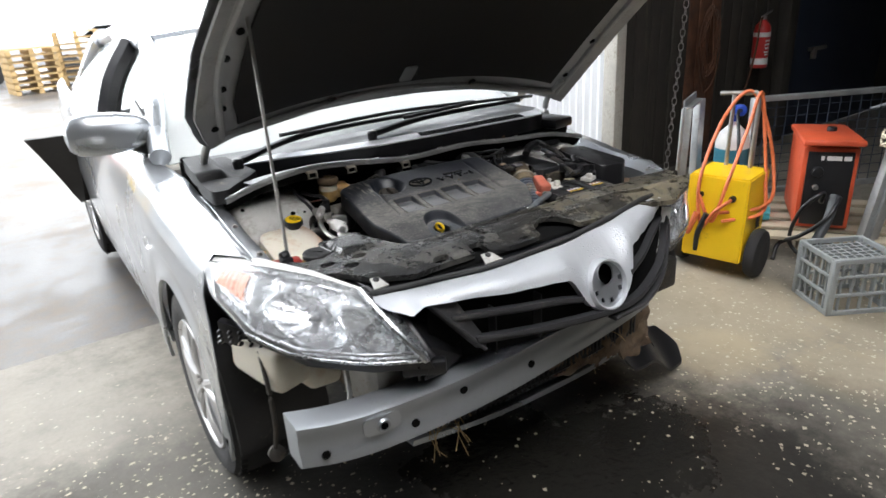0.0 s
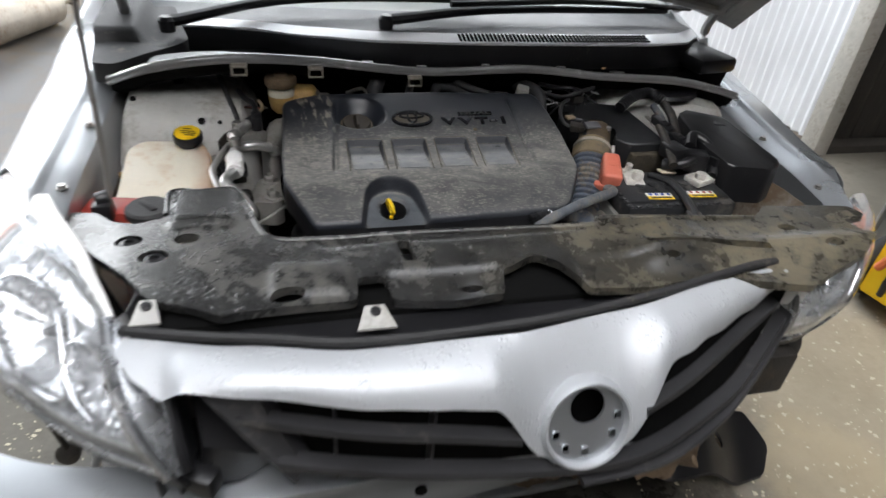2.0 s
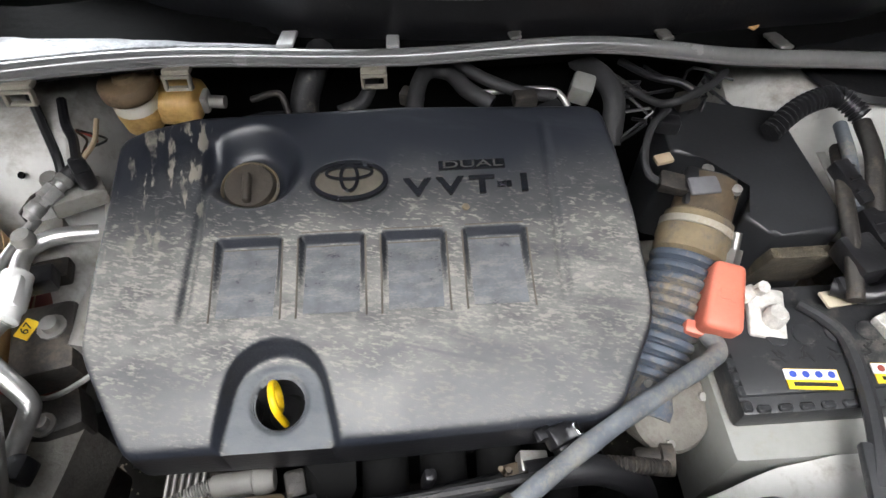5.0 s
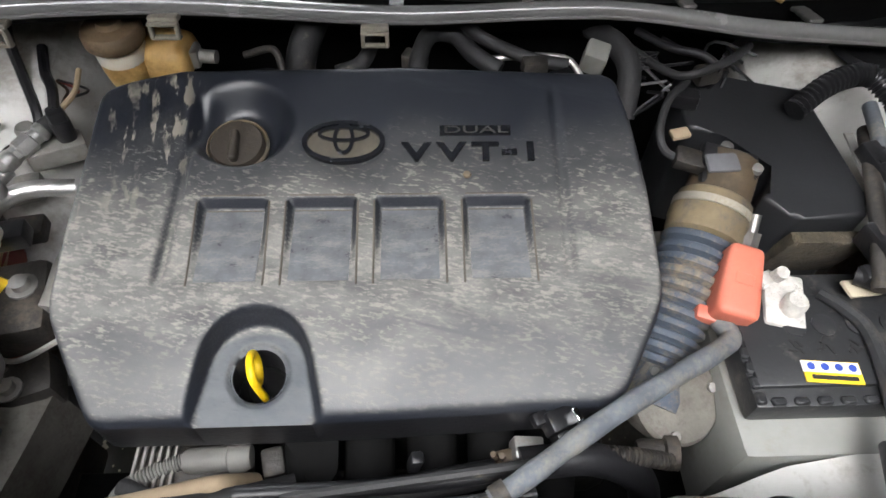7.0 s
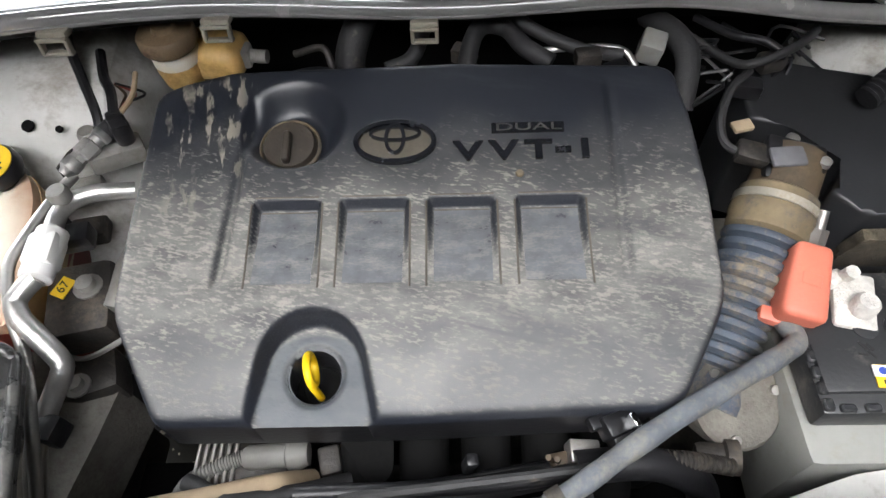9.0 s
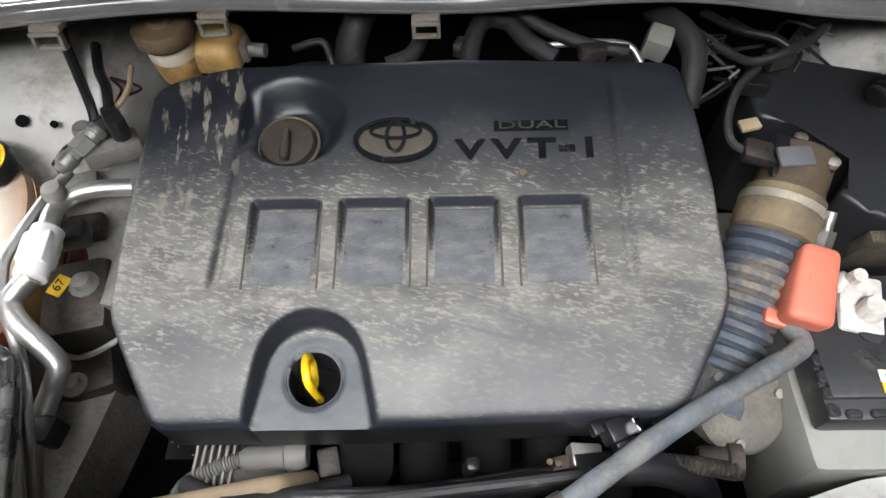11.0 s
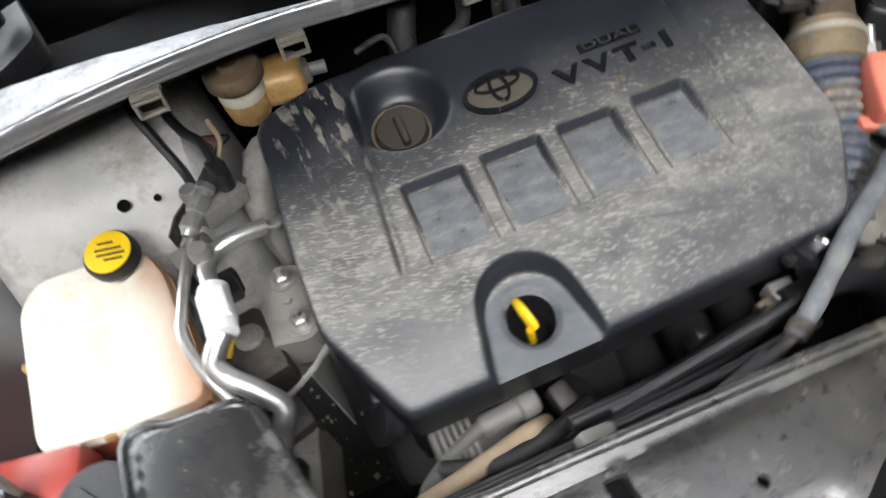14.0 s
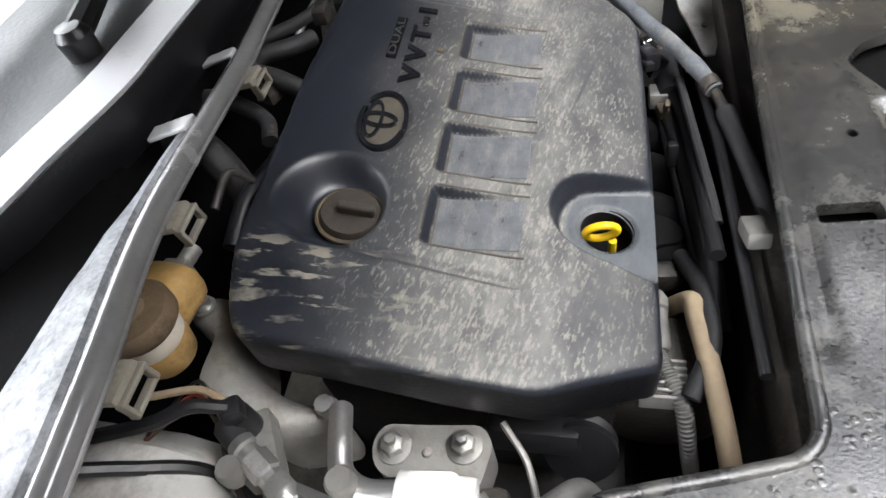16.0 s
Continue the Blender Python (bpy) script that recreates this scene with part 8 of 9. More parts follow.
# folded steel bracket carrying the valve
bm = bmesh.new()
grid(bm, [[Vector((x, y, z)) + Vector((0.0, 0, dz)) for x, y, z in ((-0.428, 0.784, 0.862), (-0.444, 0.778, 0.852), (-0.468, 0.770, 0.840), (-0.488, 0.752, 0.836), (-0.500, 0.735, 0.828))] for dz in (0.0, -0.022)])
thick(bm, 0.0025)
part("valve_bracket", bm, M_GRIME, ac, "grimy folded steel bracket")
bm = bmesh.new()
tube(bm, [(-0.472, 0.720, 0.832), (-0.486, 0.68, 0.832), (-0.497, 0.635, 0.831), (-0.502, 0.604, 0.829), (-0.490, 0.56, 0.818), (-0.468, 0.514, 0.80), (-0.452, 0.455, 0.78), (-0.452, 0.38, 0.72)], 0.006, 10, 6)
part("thin_pipe", bm, M_ALU, ac)
bm = bmesh.new()
box(bm, (-0.438, 0.757, 0.826), (0.060, 0.030, 0.024), (0, 8, 32), bevel=0.004)
part("pipe_block", bm, M_CAST, ac, "grey alloy pipe junction block")
bm = bmesh.new()
box(bm, (-0.490, 0.668, 0.800), (0.018, 0.050, 0.022), (0, 0, 20), bevel=0.004)
box(bm, (-0.462, 0.655, 0.805), (0.034, 0.026, 0.024), (0, 0, 12), bevel=0.004)
part("pipe_clamp", bm, M_BLACK, ac)
bm = bmesh.new()
cyl(bm, (-0.424, 0.766, 0.836), (-0.424, 0.768, 0.862), 0.0105, n=16, bevel=0.002)
box(bm, (-0.424, 0.769, 0.866), (0.018, 0.018, 0.018), (0, 0, 30), bevel=0.004)
part("pressure_switch", bm, M_BLACK, ac)
for p, mt_ in (((( -0.424, 0.770, 0.872), (-0.43, 0.795, 0.882), (-0.445, 0.82, 0.882), (-0.46, 0.86, 0.885)), M_BLACK), (((-0.42, 0.772, 0.870), (-0.412, 0.80, 0.872), (-0.42, 0.84, 0.87)), M_HOSETAN), (((-0.50, 0.90, 0.91), (-0.49, 0.86, 0.90), (-0.475, 0.825, 0.872), (-0.462, 0.79, 0.84), (-0.47, 0.76, 0.80)), M_BLACK)):
    bm = bmesh.new()
    tube(bm, p, 0.0032 if mt_ is M_HOSETAN else 0.0058, 8)
    part("sensor_lead", bm, mt_, ac)
for p, r, h_ in (((-0.463, 0.676, 0.842), 0.0115, 0.018), ((-0.462, 0.764, 0.834), 0.0110, 0.022)):
    bm = bmesh.new()
    lathe(bm, [(r * 0.8, 0), (r, 0.004), (r, h_ - 0.004), (r * 0.8, h_), (0, h_)], Matrix.Translation(p), 16)
    part("valve_cap", bm, M_CAST, ac)
for c, sz, a, mt_ in (((-0.460, 0.464, 0.752), (0.042, 0.026, 0.030), -12, M_BLACK), ((-0.49, 0.735, 0.785), (0.05, 0.03, 0.022), 20, M_CAST), ((-0.470, 0.685, 0.775), (0.04, 0.03, 0.02), 10, M_GRIME)):
    bm = bmesh.new()
    box(bm, c, sz, (0, 0, a), bevel=0.004)
    part("pipe_clip", bm, mt_, ac)
bm = bmesh.new()
tube(bm, [(-0.52, 0.71, 0.76), (-0.505, 0.69, 0.77), (-0.51, 0.64, 0.765), (-0.53, 0.60, 0.74)], 0.008, 10, 6)
part("rubber_pipe", bm, M_HOSE, ac)
# engine mount
bm = bmesh.new()
sheet(bm, rounded([(-0.404, 0.690), (-0.386, 0.682), (-0.384, 0.640), (-0.380, 0.596), (-0.396, 0.585), (-0.430, 0.592), (-0.452, 0.606), (-0.446, 0.640), (-0.424, 0.684)], 0.010), [], lambda x, y: 0.768 - 0.02 * sstep(-0.425, -0.455, x), 0.05, 0.012)
mount = part("engine_mount", bm, M_CAST, car, "cast alloy engine mount with steel bolts")
for x, y in ((-0.406, 0.669), (-0.400, 0.609)):
    bm = bmesh.new()
    lathe(bm, [(0.0155, 0), (0.0155, 0.003), (0.013, 0.0035), (0.0105, 0.004)], Matrix.Translation((x, y, 0.768)), 24)
    lathe(bm, [(0.0105, 0.0035), (0.0105, 0.012), (0.008, 0.014), (0.0045, 0.0145), (0.0045, 0.021), (0, 0.022)], Matrix.Translation((x, y, 0.768)), 6)
    part("bolt", bm, M_STEEL, mount)
bm = bmesh.new()
lathe(bm, [(0.005, 0), (0.004, 0.003), (0, 0.004)], Matrix.Translation((-0.408, 0.640, 0.768)), 12)
part("rivet", bm, M_STEEL, mount)
bm = bmesh.new()
box(bm, (-0.468, 0.608, 0.735), (0.072, 0.09, 0.058), (4, 0, 12), bevel=0.010)
box(bm, (-0.462, 0.538, 0.69), (0.070, 0.055, 0.05), (0, 0, 20), bevel=0.012)
mb = part("mount_rubber", bm, M_GRIME, car, "grimy mount block with yellow tag")
bm = bmesh.new()
box(bm, (0, 0, 0), (0.024, 0.016, 0.002))
bmesh.ops.transform(bm, matrix=pose(-0.484, 0.616, 0.766, 8, 0, 70), verts=bm.verts)
part("tag", bm, M_LABEL, mb)
words("tag_number", "67", 0.014, pose(-0.484, 0.616, 0.7675, 8, 0, 70), M_INK, mb, 0.0003)
for x, y, z, r in ((-0.458, 0.618, 0.763, 0.016), (-0.462, 0.522, 0.717, 0.014)):
    bm = bmesh.new()
    lathe(bm, [(r, 0), (r, 0.003), (r * 0.6, 0.003), (r * 0.6, 0.012), (0, 0.012)], Matrix.Translation((x, y, z)), 12)
    part("bolt", bm, M_STEEL, mb)
bm = bmesh.new()
grid(bm, [[(-0.55, 0.56, 0.76), (-0.55, 0.47, 0.76), (-0.56, 0.38, 0.76)], [(-0.455, 0.545, 0.705), (-0.468, 0.47, 0.70), (-0.486, 0.38, 0.70)], [(-0.426, 0.53, 0.698), (-0.438, 0.47, 0.695), (-0.458, 0.38, 0.693)], [(-0.424, 0.53, 0.60), (-0.436, 0.47, 0.60), (-0.456, 0.38, 0.60)]])
thick(bm, 0.006)
part("side_rail", bm, M_OLDALLOY, car, "grimy grey chassis rail")
# brake fluid reservoir
bm = bmesh.new()
box(bm, (-0.345, 0.876, 0.866), (0.095, 0.058, 0.044), (0, 0, -8), bevel=0.015, seg=3)
lathe(bm, [(0.015, -0.06), (0.024, -0.05), (0.027, -0.03), (0.026, -0.008), (0.022, 0.0)], pose(-0.372, 0.857, 0.898), 24)
mc = part("brake_reservoir", bm, M_TANKDIRTY, car, "amber stained brake fluid reservoir with dusty cap")
bm = bmesh.new()
lathe(bm, [(0.030, -0.008), (0.033, -0.004), (0.033, 0.008), (0.030, 0.012), (0.014, 0.013), (0.012, 0.019), (0, 0.020)], pose(-0.372, 0.855, 0.905), 28)
part("cap", bm, mat("dusty brown cap", (0.15, 0.105, 0.062), 0.6, 0, 0.3, 25, 160, 0.2, dirt=(0.06, 0.045, 0.03), dirt_amount=0.4, dirt_scale=22), mc)
bm = bmesh.new()
lathe(bm, [(0.0245, -0.026), (0.0275, -0.020), (0.0275, -0.008), (0.0265, -0.004)], pose(-0.372, 0.857, 0.898), 28)
part("neck_band", bm, M_TANK, mc, "pale band round the filler neck")
bm = bmesh.new()
cyl(bm, (-0.302, 0.872, 0.866), (-0.272, 0.868, 0.866), 0.008, n=14)
box(bm, (-0.297, 0.872, 0.866), (0.012, 0.024, 0.024), bevel=0.004)
part("pipe_stub", bm, M_CAST, mc)
HOUSING = rounded([(-0.304, 0.877), (-0.299, 0.835), (-0.338, 0.806), (-0.369, 0.798), (-0.387, 0.758), (-0.385, 0.715), (-0.403, 0.708), (-0.422, 0.762), (-0.402, 0.826), (-0.382, 0.840), (-0.345, 0.838), (-0.326, 0.871)], 0.012)
bm = bmesh.new()


def housing_z(x, y):
    d = edge_dist(x, y, HOUSING)
    return 0.806 + 0.03 * sstep(0.72, 0.84, y) - 0.014 * (1 - math.sqrt(max(0, 1 - (1 - min(1, d / 0.016)) ** 2)))


sheet(bm, HOUSING, [], housing_z, 0.07, 0.008)
part("cam_housing", bm, M_CAST, engine, "curved grey alloy cam housing")
for x, y in ((-0.392, 0.722), (-0.318, 0.852)):
    bm = bmesh.new()
    lathe(bm, [(0.011, 0), (0.011, 0.004), (0.008, 0.004), (0.008, 0.014), (0, 0.015)], Matrix.Translation((x, y, housing_z(x, y))), 10)
    part("bolt", bm, M_ALU, engine)

# ---- right side: air box, intake hose, battery, fuse box, tower ----
M_AIRBOX = mat("matt black box plastic", (0.019, 0.020, 0.022), 0.42, 0, 0.2, 12, 260, 0.1, dirt=(0.10, 0.09, 0.075), dirt_amount=0.2)
AB = rounded([(0.270, 0.848), (0.300, 0.856), (0.424, 0.826), (0.434, 0.662), (0.428, 0.638), (0.350, 0.636), (0.322, 0.664), (0.354, 0.706), (0.302, 0.753), (0.268, 0.765)], 0.008, 3)
bm = bmesh.new()
prism(bm, AB, lambda x, y: 0.846 + 0.05 * (y - 0.7), 0.69, 0.006)
airbox = part("air_filter_box", bm, M_AIRBOX, car, "black plastic air filter box")
bm = bmesh.new()
box(bm, (0.392, 0.634, 0.785), (0.088, 0.014, 0.085), (14, 0, 0), bevel=0.003)
part("dusty_panel", bm, M_FOAM, airbox, "dust caked front of the air box")
BA, BB = Vector((0.276, 0.660, 0.806)), Vector((0.196, 0.500, 0.728))
bm = bmesh.new()
d = (BB - BA)
L = d.length
mt = Matrix.Translation(BA) @ d.to_track_quat("Z", "Y").to_matrix().to_4x4()
prof = []
for k in range(11):
    s = 0.022 + k * 0.0135
    rr = 0.0415 - 0.0008 * k
    prof += [(rr - 0.008, s), (rr - 0.001, s + 0.0028), (rr, s + 0.006), (rr - 0.001, s + 0.0095), (rr - 0.008, s + 0.0125)]
lathe(bm, prof + [(0.034, L), (0.034, L + 0.012)], mt, 36)
bel = part("intake_bellows", bm, M_BELLOW, car, "ribbed intake hose dusted tan")
bm = bmesh.new()
lathe(bm, [(0.034, -0.030), (0.0395, -0.026), (0.0405, -0.010), (0.0425, -0.006), (0.043, 0.004), (0.041, 0.008), (0.0415, 0.014), (0.0405, 0.019), (0.034, 0.024)], mt, 36)
part("cuff", bm, M_DUSTED, bel, "tan dusty intake cuff")
bm = bmesh.new()
lathe(bm, [(0.0405, -0.018), (0.0428, -0.017), (0.0428, -0.009), (0.0405, -0.008)], mt, 36)
part("clamp", bm, mat("dull zinc band", (0.42, 0.39, 0.33), 0.5, 0.5, 0.2, 30, 200, 0.1, dirt=(0.25, 0.19, 0.11), dirt_amount=0.5, dirt_scale=30), bel, "dusty steel hose clamp")
bm = bmesh.new()
lathe(bm, [(0.034, -0.075), (0.035, -0.028)], mt, 30)
part("intake_pipe", bm, M_BROWNCAP, bel)
bm = bmesh.new()
box(bm, (0.297, 0.708, 0.850), (0.062, 0.032, 0.014), (12, 8, -14), bevel=0.004)
box(bm, (0.290, 0.700, 0.838), (0.05, 0.04, 0.02), (12, 8, -14), bevel=0.005)
maf = part("airflow_sensor", bm, M_BLACK, car, "black airflow sensor plugged into the intake")
bm = bmesh.new()
box(bm, (0.283, 0.697, 0.861), (0.036, 0.022, 0.006), (14, 2, 4), bevel=0.0025)
part("sensor_top", bm, mat("glossy grey sensor top", (0.14, 0.14, 0.15), 0.22, 0, 0.15, 30, 200, 0.03), maf, "glossy grey sensor top")
bm = bmesh.new()
box(bm, (0.255, 0.712, 0.850), (0.034, 0.024, 0.016), (8, 6, -16), bevel=0.004)
part("plug", bm, M_GRIME, maf)
bm = bmesh.new()
tube(bm, [(0.242, 0.714, 0.850), (0.228, 0.725, 0.855), (0.228, 0.75, 0.865), (0.243, 0.782, 0.875), (0.27, 0.81, 0.875)], 0.0046, 8)
part("lead", bm, M_RUBBER, maf)
bm = bmesh.new()
box(bm, (0.248, 0.740, 0.862), (0.022, 0.014, 0.006), (6, 0, 14), bevel=0.002)
part("loom_tag", bm, M_HOSETAN, maf, "tan loom clip")
for x, y in ((0.322, 0.695), (0.300, 0.728)):
    bm = bmesh.new()
    lathe(bm, [(0.007, 0), (0.007, 0.006), (0.004, 0.008), (0, 0.008)], pose(x, y, 0.850), 12)
    part("screw", bm, M_STEEL, maf)
bm = bmesh.new()
cyl(bm, (0.311, 0.632, 0.815), (0.316, 0.650, 0.832), 0.006, n=12)
cyl(bm, (0.308, 0.624, 0.808), (0.312, 0.636, 0.82), 0.010, n=6)
part("clamp_screw", bm, M_STEEL, bel)

bm = bmesh.new()
lathe(bm, [(0.0, 0.0), (0.044, 0.0), (0.048, -0.004), (0.048, -0.02), (0.040, -0.05), (0.0, -0.05)], pose(0.222, 0.486, 0.742, 24, 12, 0), 32)
thr = part("throttle_body", bm, M_OLDALLOY, car, "grimy round throttle body flange")
for a in (20, 140, 260):
    bm = bmesh.new()
    lathe(bm, [(0.005, 0.0), (0.005, 0.004), (0, 0.005)], pose(0.222, 0.486, 0.742, 24, 12, 0) @ pose(0.038 * math.cos(radians(a)), 0.038 * math.sin(radians(a)), 0), 10)
    part("bolt", bm, M_STEEL, thr)
# battery
BZ = 0.793
bm = bmesh.new()
box(bm, (0.392, 0.505, 0.675), (0.262, 0.175, 0.17), bevel=0.012)
battery = part("battery", bm, M_BATTGREY, car, "battery with black lid, furred terminals and warning labels")
bm = bmesh.new()
box(bm, (0.388, 0.527, BZ - 0.016), (0.240, 0.148, 0.034), bevel=0.006)
box(bm, (0.388, 0.522, BZ + 0.002), (0.226, 0.10, 0.008), bevel=0.003)
lid = part("lid", bm, M_BATT, battery)
bm = bmesh.new()
for k in range(9):
    box(bm, (0.274, 0.462 + k * 0.0155, BZ + 0.002), (0.010, 0.012, 0.006), bevel=0.002, seg=1)
    box(bm, (0.290 + k * 0.022, 0.4585, BZ + 0.002), (0.014, 0.008, 0.006), bevel=0.002, seg=1)
part("lid_ribs", bm, M_BATT, battery)
for x, w in ((0.348, 0.054), (0.442, 0.058)):
    bm = bmesh.new()
    box(bm, (x, 0.484, BZ + 0.0075), (w, 0.022, 0.0015), (0, 0, -5))
    part("label", bm, M_LABEL, battery, "yellow and white warning label")
    bm = bmesh.new()
    box(bm, (x - 0.001, 0.4885, BZ + 0.0087), (w, 0.011, 0.0015), (0, 0, -5))
    part("label_top", bm, M_LABELWHITE, battery)
    bm = bmesh.new()
    for k in range(4):
        cyl(bm, (x - w * 0.36 + k * w * 0.24, 0.4885 - 0.0875 * (-w * 0.36 + k * w * 0.24), BZ + 0.0094), (x - w * 0.36 + k * w * 0.24, 0.4885 - 0.0875 * (-w * 0.36 + k * w * 0.24), BZ + 0.0100), 0.0038, n=12)
    part("label_sign", bm, mat("print blue", (0.04, 0.08, 0.4), 0.5) if x < 0.4 else M_COOLANT, battery)
    bm = bmesh.new()
    box(bm, (x, 0.478, BZ + 0.0087), (w * 0.8, 0.004, 0.0008), (0, 0, -5))
    part("label_print", bm, M_INK, battery)
for x in (0.33, 0.36, 0.395, 0.43, 0.46):
    bm = bmesh.new()
    lathe(bm, [(0.012, 0), (0.012, 0.003), (0.009, 0.004), (0, 0.004)], Matrix.Translation((x, 0.535, BZ + 0.005)), 16)
    part("cell_plug", bm, M_BATT, battery)
rng = random.Random(31)
for x in (0.325, 0.352, 0.379, 0.42, 0.447):
    b = bmesh.new()
    for k in range(5):
        box(b, (x + rng.uniform(-0.006, 0.006), 0.513 + rng.uniform(-0.007, 0.007), BZ + 0.0064), (0.009, 0.0022, 0.0008), (0, 0, rng.uniform(-70, 70)))
    part("lid_mark", b, M_INK, battery)
bm = bmesh.new()
box(bm, (0, 0, 0), (0.043, 0.078, 0.044), bevel=0.008, seg=3)
for v in bm.verts:
    k = 1.0 - 0.20 * (v.co.y + 0.039) / 0.078
    v.co.x *= k
    v.co.z = v.co.z * (0.92 if v.co.z > 0 else 1.0)
box(bm, (-0.006, -0.034, -0.014), (0.050, 0.016, 0.016), bevel=0.004)
box(bm, (0.0, 0.0, 0.0205), (0.018, 0.012, 0.0012), bevel=0.0005, seg=1)
bmesh.ops.transform(bm, matrix=pose(0.279, 0.575, 0.812, 14, 4, -19), verts=bm.verts)
part("terminal_cap", bm, M_CAPRED, battery, "faded red terminal cover")
bm = bmesh.new()
box(bm, (0.328, 0.562, 0.800), (0.040, 0.060, 0.012), (6, 0, -14), bevel=0.004)
lathe(bm, [(0.012, 0), (0.012, 0.014), (0.009, 0.018), (0, 0.018)], pose(0.331, 0.552, 0.803), 12)
lathe(bm, [(0.007, 0), (0.007, 0.02), (0, 0.021)], pose(0.326, 0.588, 0.803, 14, 0, 0), 8)
box(bm, (0.315, 0.585, 0.806), (0.03, 0.016, 0.01), (0, 20, 30), bevel=0.003)
part("positive_terminal", bm, M_LEAD, battery, "white furred positive terminal")
bm = bmesh.new()
box(bm, (0.465, 0.535, 0.806), (0.05, 0.04, 0.014), (0, 0, 20), bevel=0.004)
lathe(bm, [(0.012, 0), (0.011, 0.018), (0, 0.019)], pose(0.462, 0.528, 0.806), 14)
tube(bm, [(0.48, 0.545, 0.808), (0.51, 0.55, 0.80), (0.53, 0.53, 0.77)], 0.008, 8)
part("negative_terminal", bm, M_LEAD, battery)
bm = bmesh.new()
tube(bm, [(0.367, 0.570, 0.803), (0.385, 0.548, 0.806), (0.397, 0.520, 0.806), (0.392, 0.46, 0.804), (0.375, 0.40, 0.803), (0.364, 0.375, 0.80)], lambda u: 0.006 + 0.004 * u, 8, 6)
box(bm, (0.37, 0.385, 0.802), (0.03, 0.06, 0.012), (0, 0, -14), bevel=0.003)
part("hold_down_clamp", bm, M_BATT, battery, "black steel battery clamp")
bm = bmesh.new()
box(bm, (0.41, 0.572, 0.808), (0.04, 0.02, 0.004), (0, 8, 10), bevel=0.001)
part("clamp_foot", bm, M_BEIGE, battery)
bm = bmesh.new()
tube(bm, [(0.262, 0.548, 0.79), (0.268, 0.528, 0.792), (0.25, 0.512, 0.795), (0.20, 0.485, 0.800), (0.14, 0.452, 0.802), (0.087, 0.420, 0.802), (0.045, 0.394, 0.796), (0.018, 0.380, 0.790)], lambda u: 0.0100 - 0.002 * max(0, u - 0.6) + 0.0004 * math.sin(u * 40), 12, 6)
part("vacuum_hose", bm, M_HOSE, car, "faded blue grey rubber hose across the engine")
for p in ((0.026, 0.384, 0.792),):
    bm = bmesh.new()
    cyl(bm, Vector(p) + Vector((0.006, 0.003, 0.001)), Vector(p) - Vector((0.006, 0.003, 0.001)), 0.0112, n=18)
    part("hose_clamp", bm, M_GRIME, car)

# fuse box
FB = rounded([(0.505, 0.722), (0.541, 0.752), (0.612, 0.697), (0.645, 0.525), (0.602, 0.500), (0.520, 0.520), (0.490, 0.592)], 0.010, 3)
bm = bmesh.new()
prism(bm, FB, lambda x, y: 0.872 - 0.03 * sstep(0.66, 0.5, y), 0.76, 0.006)
fuse = part("fuse_box", bm, M_BLACK, car, "black plastic fuse box with clipped lid")
bm = bmesh.new()
sheet(bm, [(0.56, 0.66), (0.585, 0.656), (0.572, 0.682)], [], lambda x, y: 0.8725, 0.002, 0.02)
part("warning_mark", bm, M_INK, fuse)
for y in (0.56, 0.66):
    bm = bmesh.new()
    box(bm, (0.505 + 0.2 * (y - 0.56), y, 0.82), (0.014, 0.03, 0.05), (0, 0, 10), bevel=0.003)
    part("lid_clip", bm, M_BLACK, fuse)
bm = bmesh.new()
rows = []
for y, zt in ((0.790, 0.60), (0.798, 0.74), (0.808, 0.82), (0.826, 0.845), (0.90, 0.862), (1.02, 0.868)):
    rows.append([flip((-0.685, y, zt - 0.06)), flip((-0.66, y, zt - 0.012)), flip((-0.58, y, zt + 0.006)), flip((-0.45, y + 0.01, zt)), flip((-0.40, y + 0.02, zt - 0.01)), flip((-0.36, y + 0.03, zt - 0.05)), flip((-0.35, y + 0.03, zt - 0.25))])
grid(bm, rows)
thick(bm, 0.003)
part("strut_tower", bm, M_BODY_IN, car, "silver painted suspension tower")
bm = bmesh.new()
lathe(bm, [(0.02, 0.0), (0.06, 0.004), (0.085, 0.002), (0.09, -0.006)], pose(0.56, 0.90, 0.872), 32)
part("strut_cap", bm, M_BLACK, car)
# right hand wiring
conduit([(0.380, 0.765, 0.872), (0.412, 0.785, 0.886), (0.445, 0.798, 0.892), (0.472, 0.798, 0.892), (0.492, 0.775, 0.882)], 0.0135, 0.006, M_BLACK, "ribbed black loom sleeve")
bm = bmesh.new()
grid(bm, [[Vector((x, y, z)) + Vector((dx, 0, 0)) for x, y, z in ((0.432, 0.740, 0.862), (0.436, 0.690, 0.852), (0.443, 0.645, 0.838), (0.452, 0.622, 0.822))] for dx in (0.0, 0.010)])
thick(bm, 0.002)
part("stay_bracket", bm, M_STEEL, car, "thin steel stay beside the air box")
for c, sz, a in (((0.452, 0.690, 0.858), (0.020, 0.060, 0.022), 14), ((0.462, 0.635, 0.845), (0.026, 0.044, 0.026), 10), ((0.452, 0.600, 0.825), (0.036, 0.026, 0.022), -8)):
    bm = bmesh.new()
    box(bm, c, sz, (8, 0, a), bevel=0.003)
    for k in (-1, 0, 1):
        box(bm, Vector(c) + Vector((0.0, k * sz[1] * 0.28, sz[2] * 0.5)), (sz[0] * 0.7, 0.004, 0.004), (8, 0, a))
    part("connector", bm, M_BLACK, car)
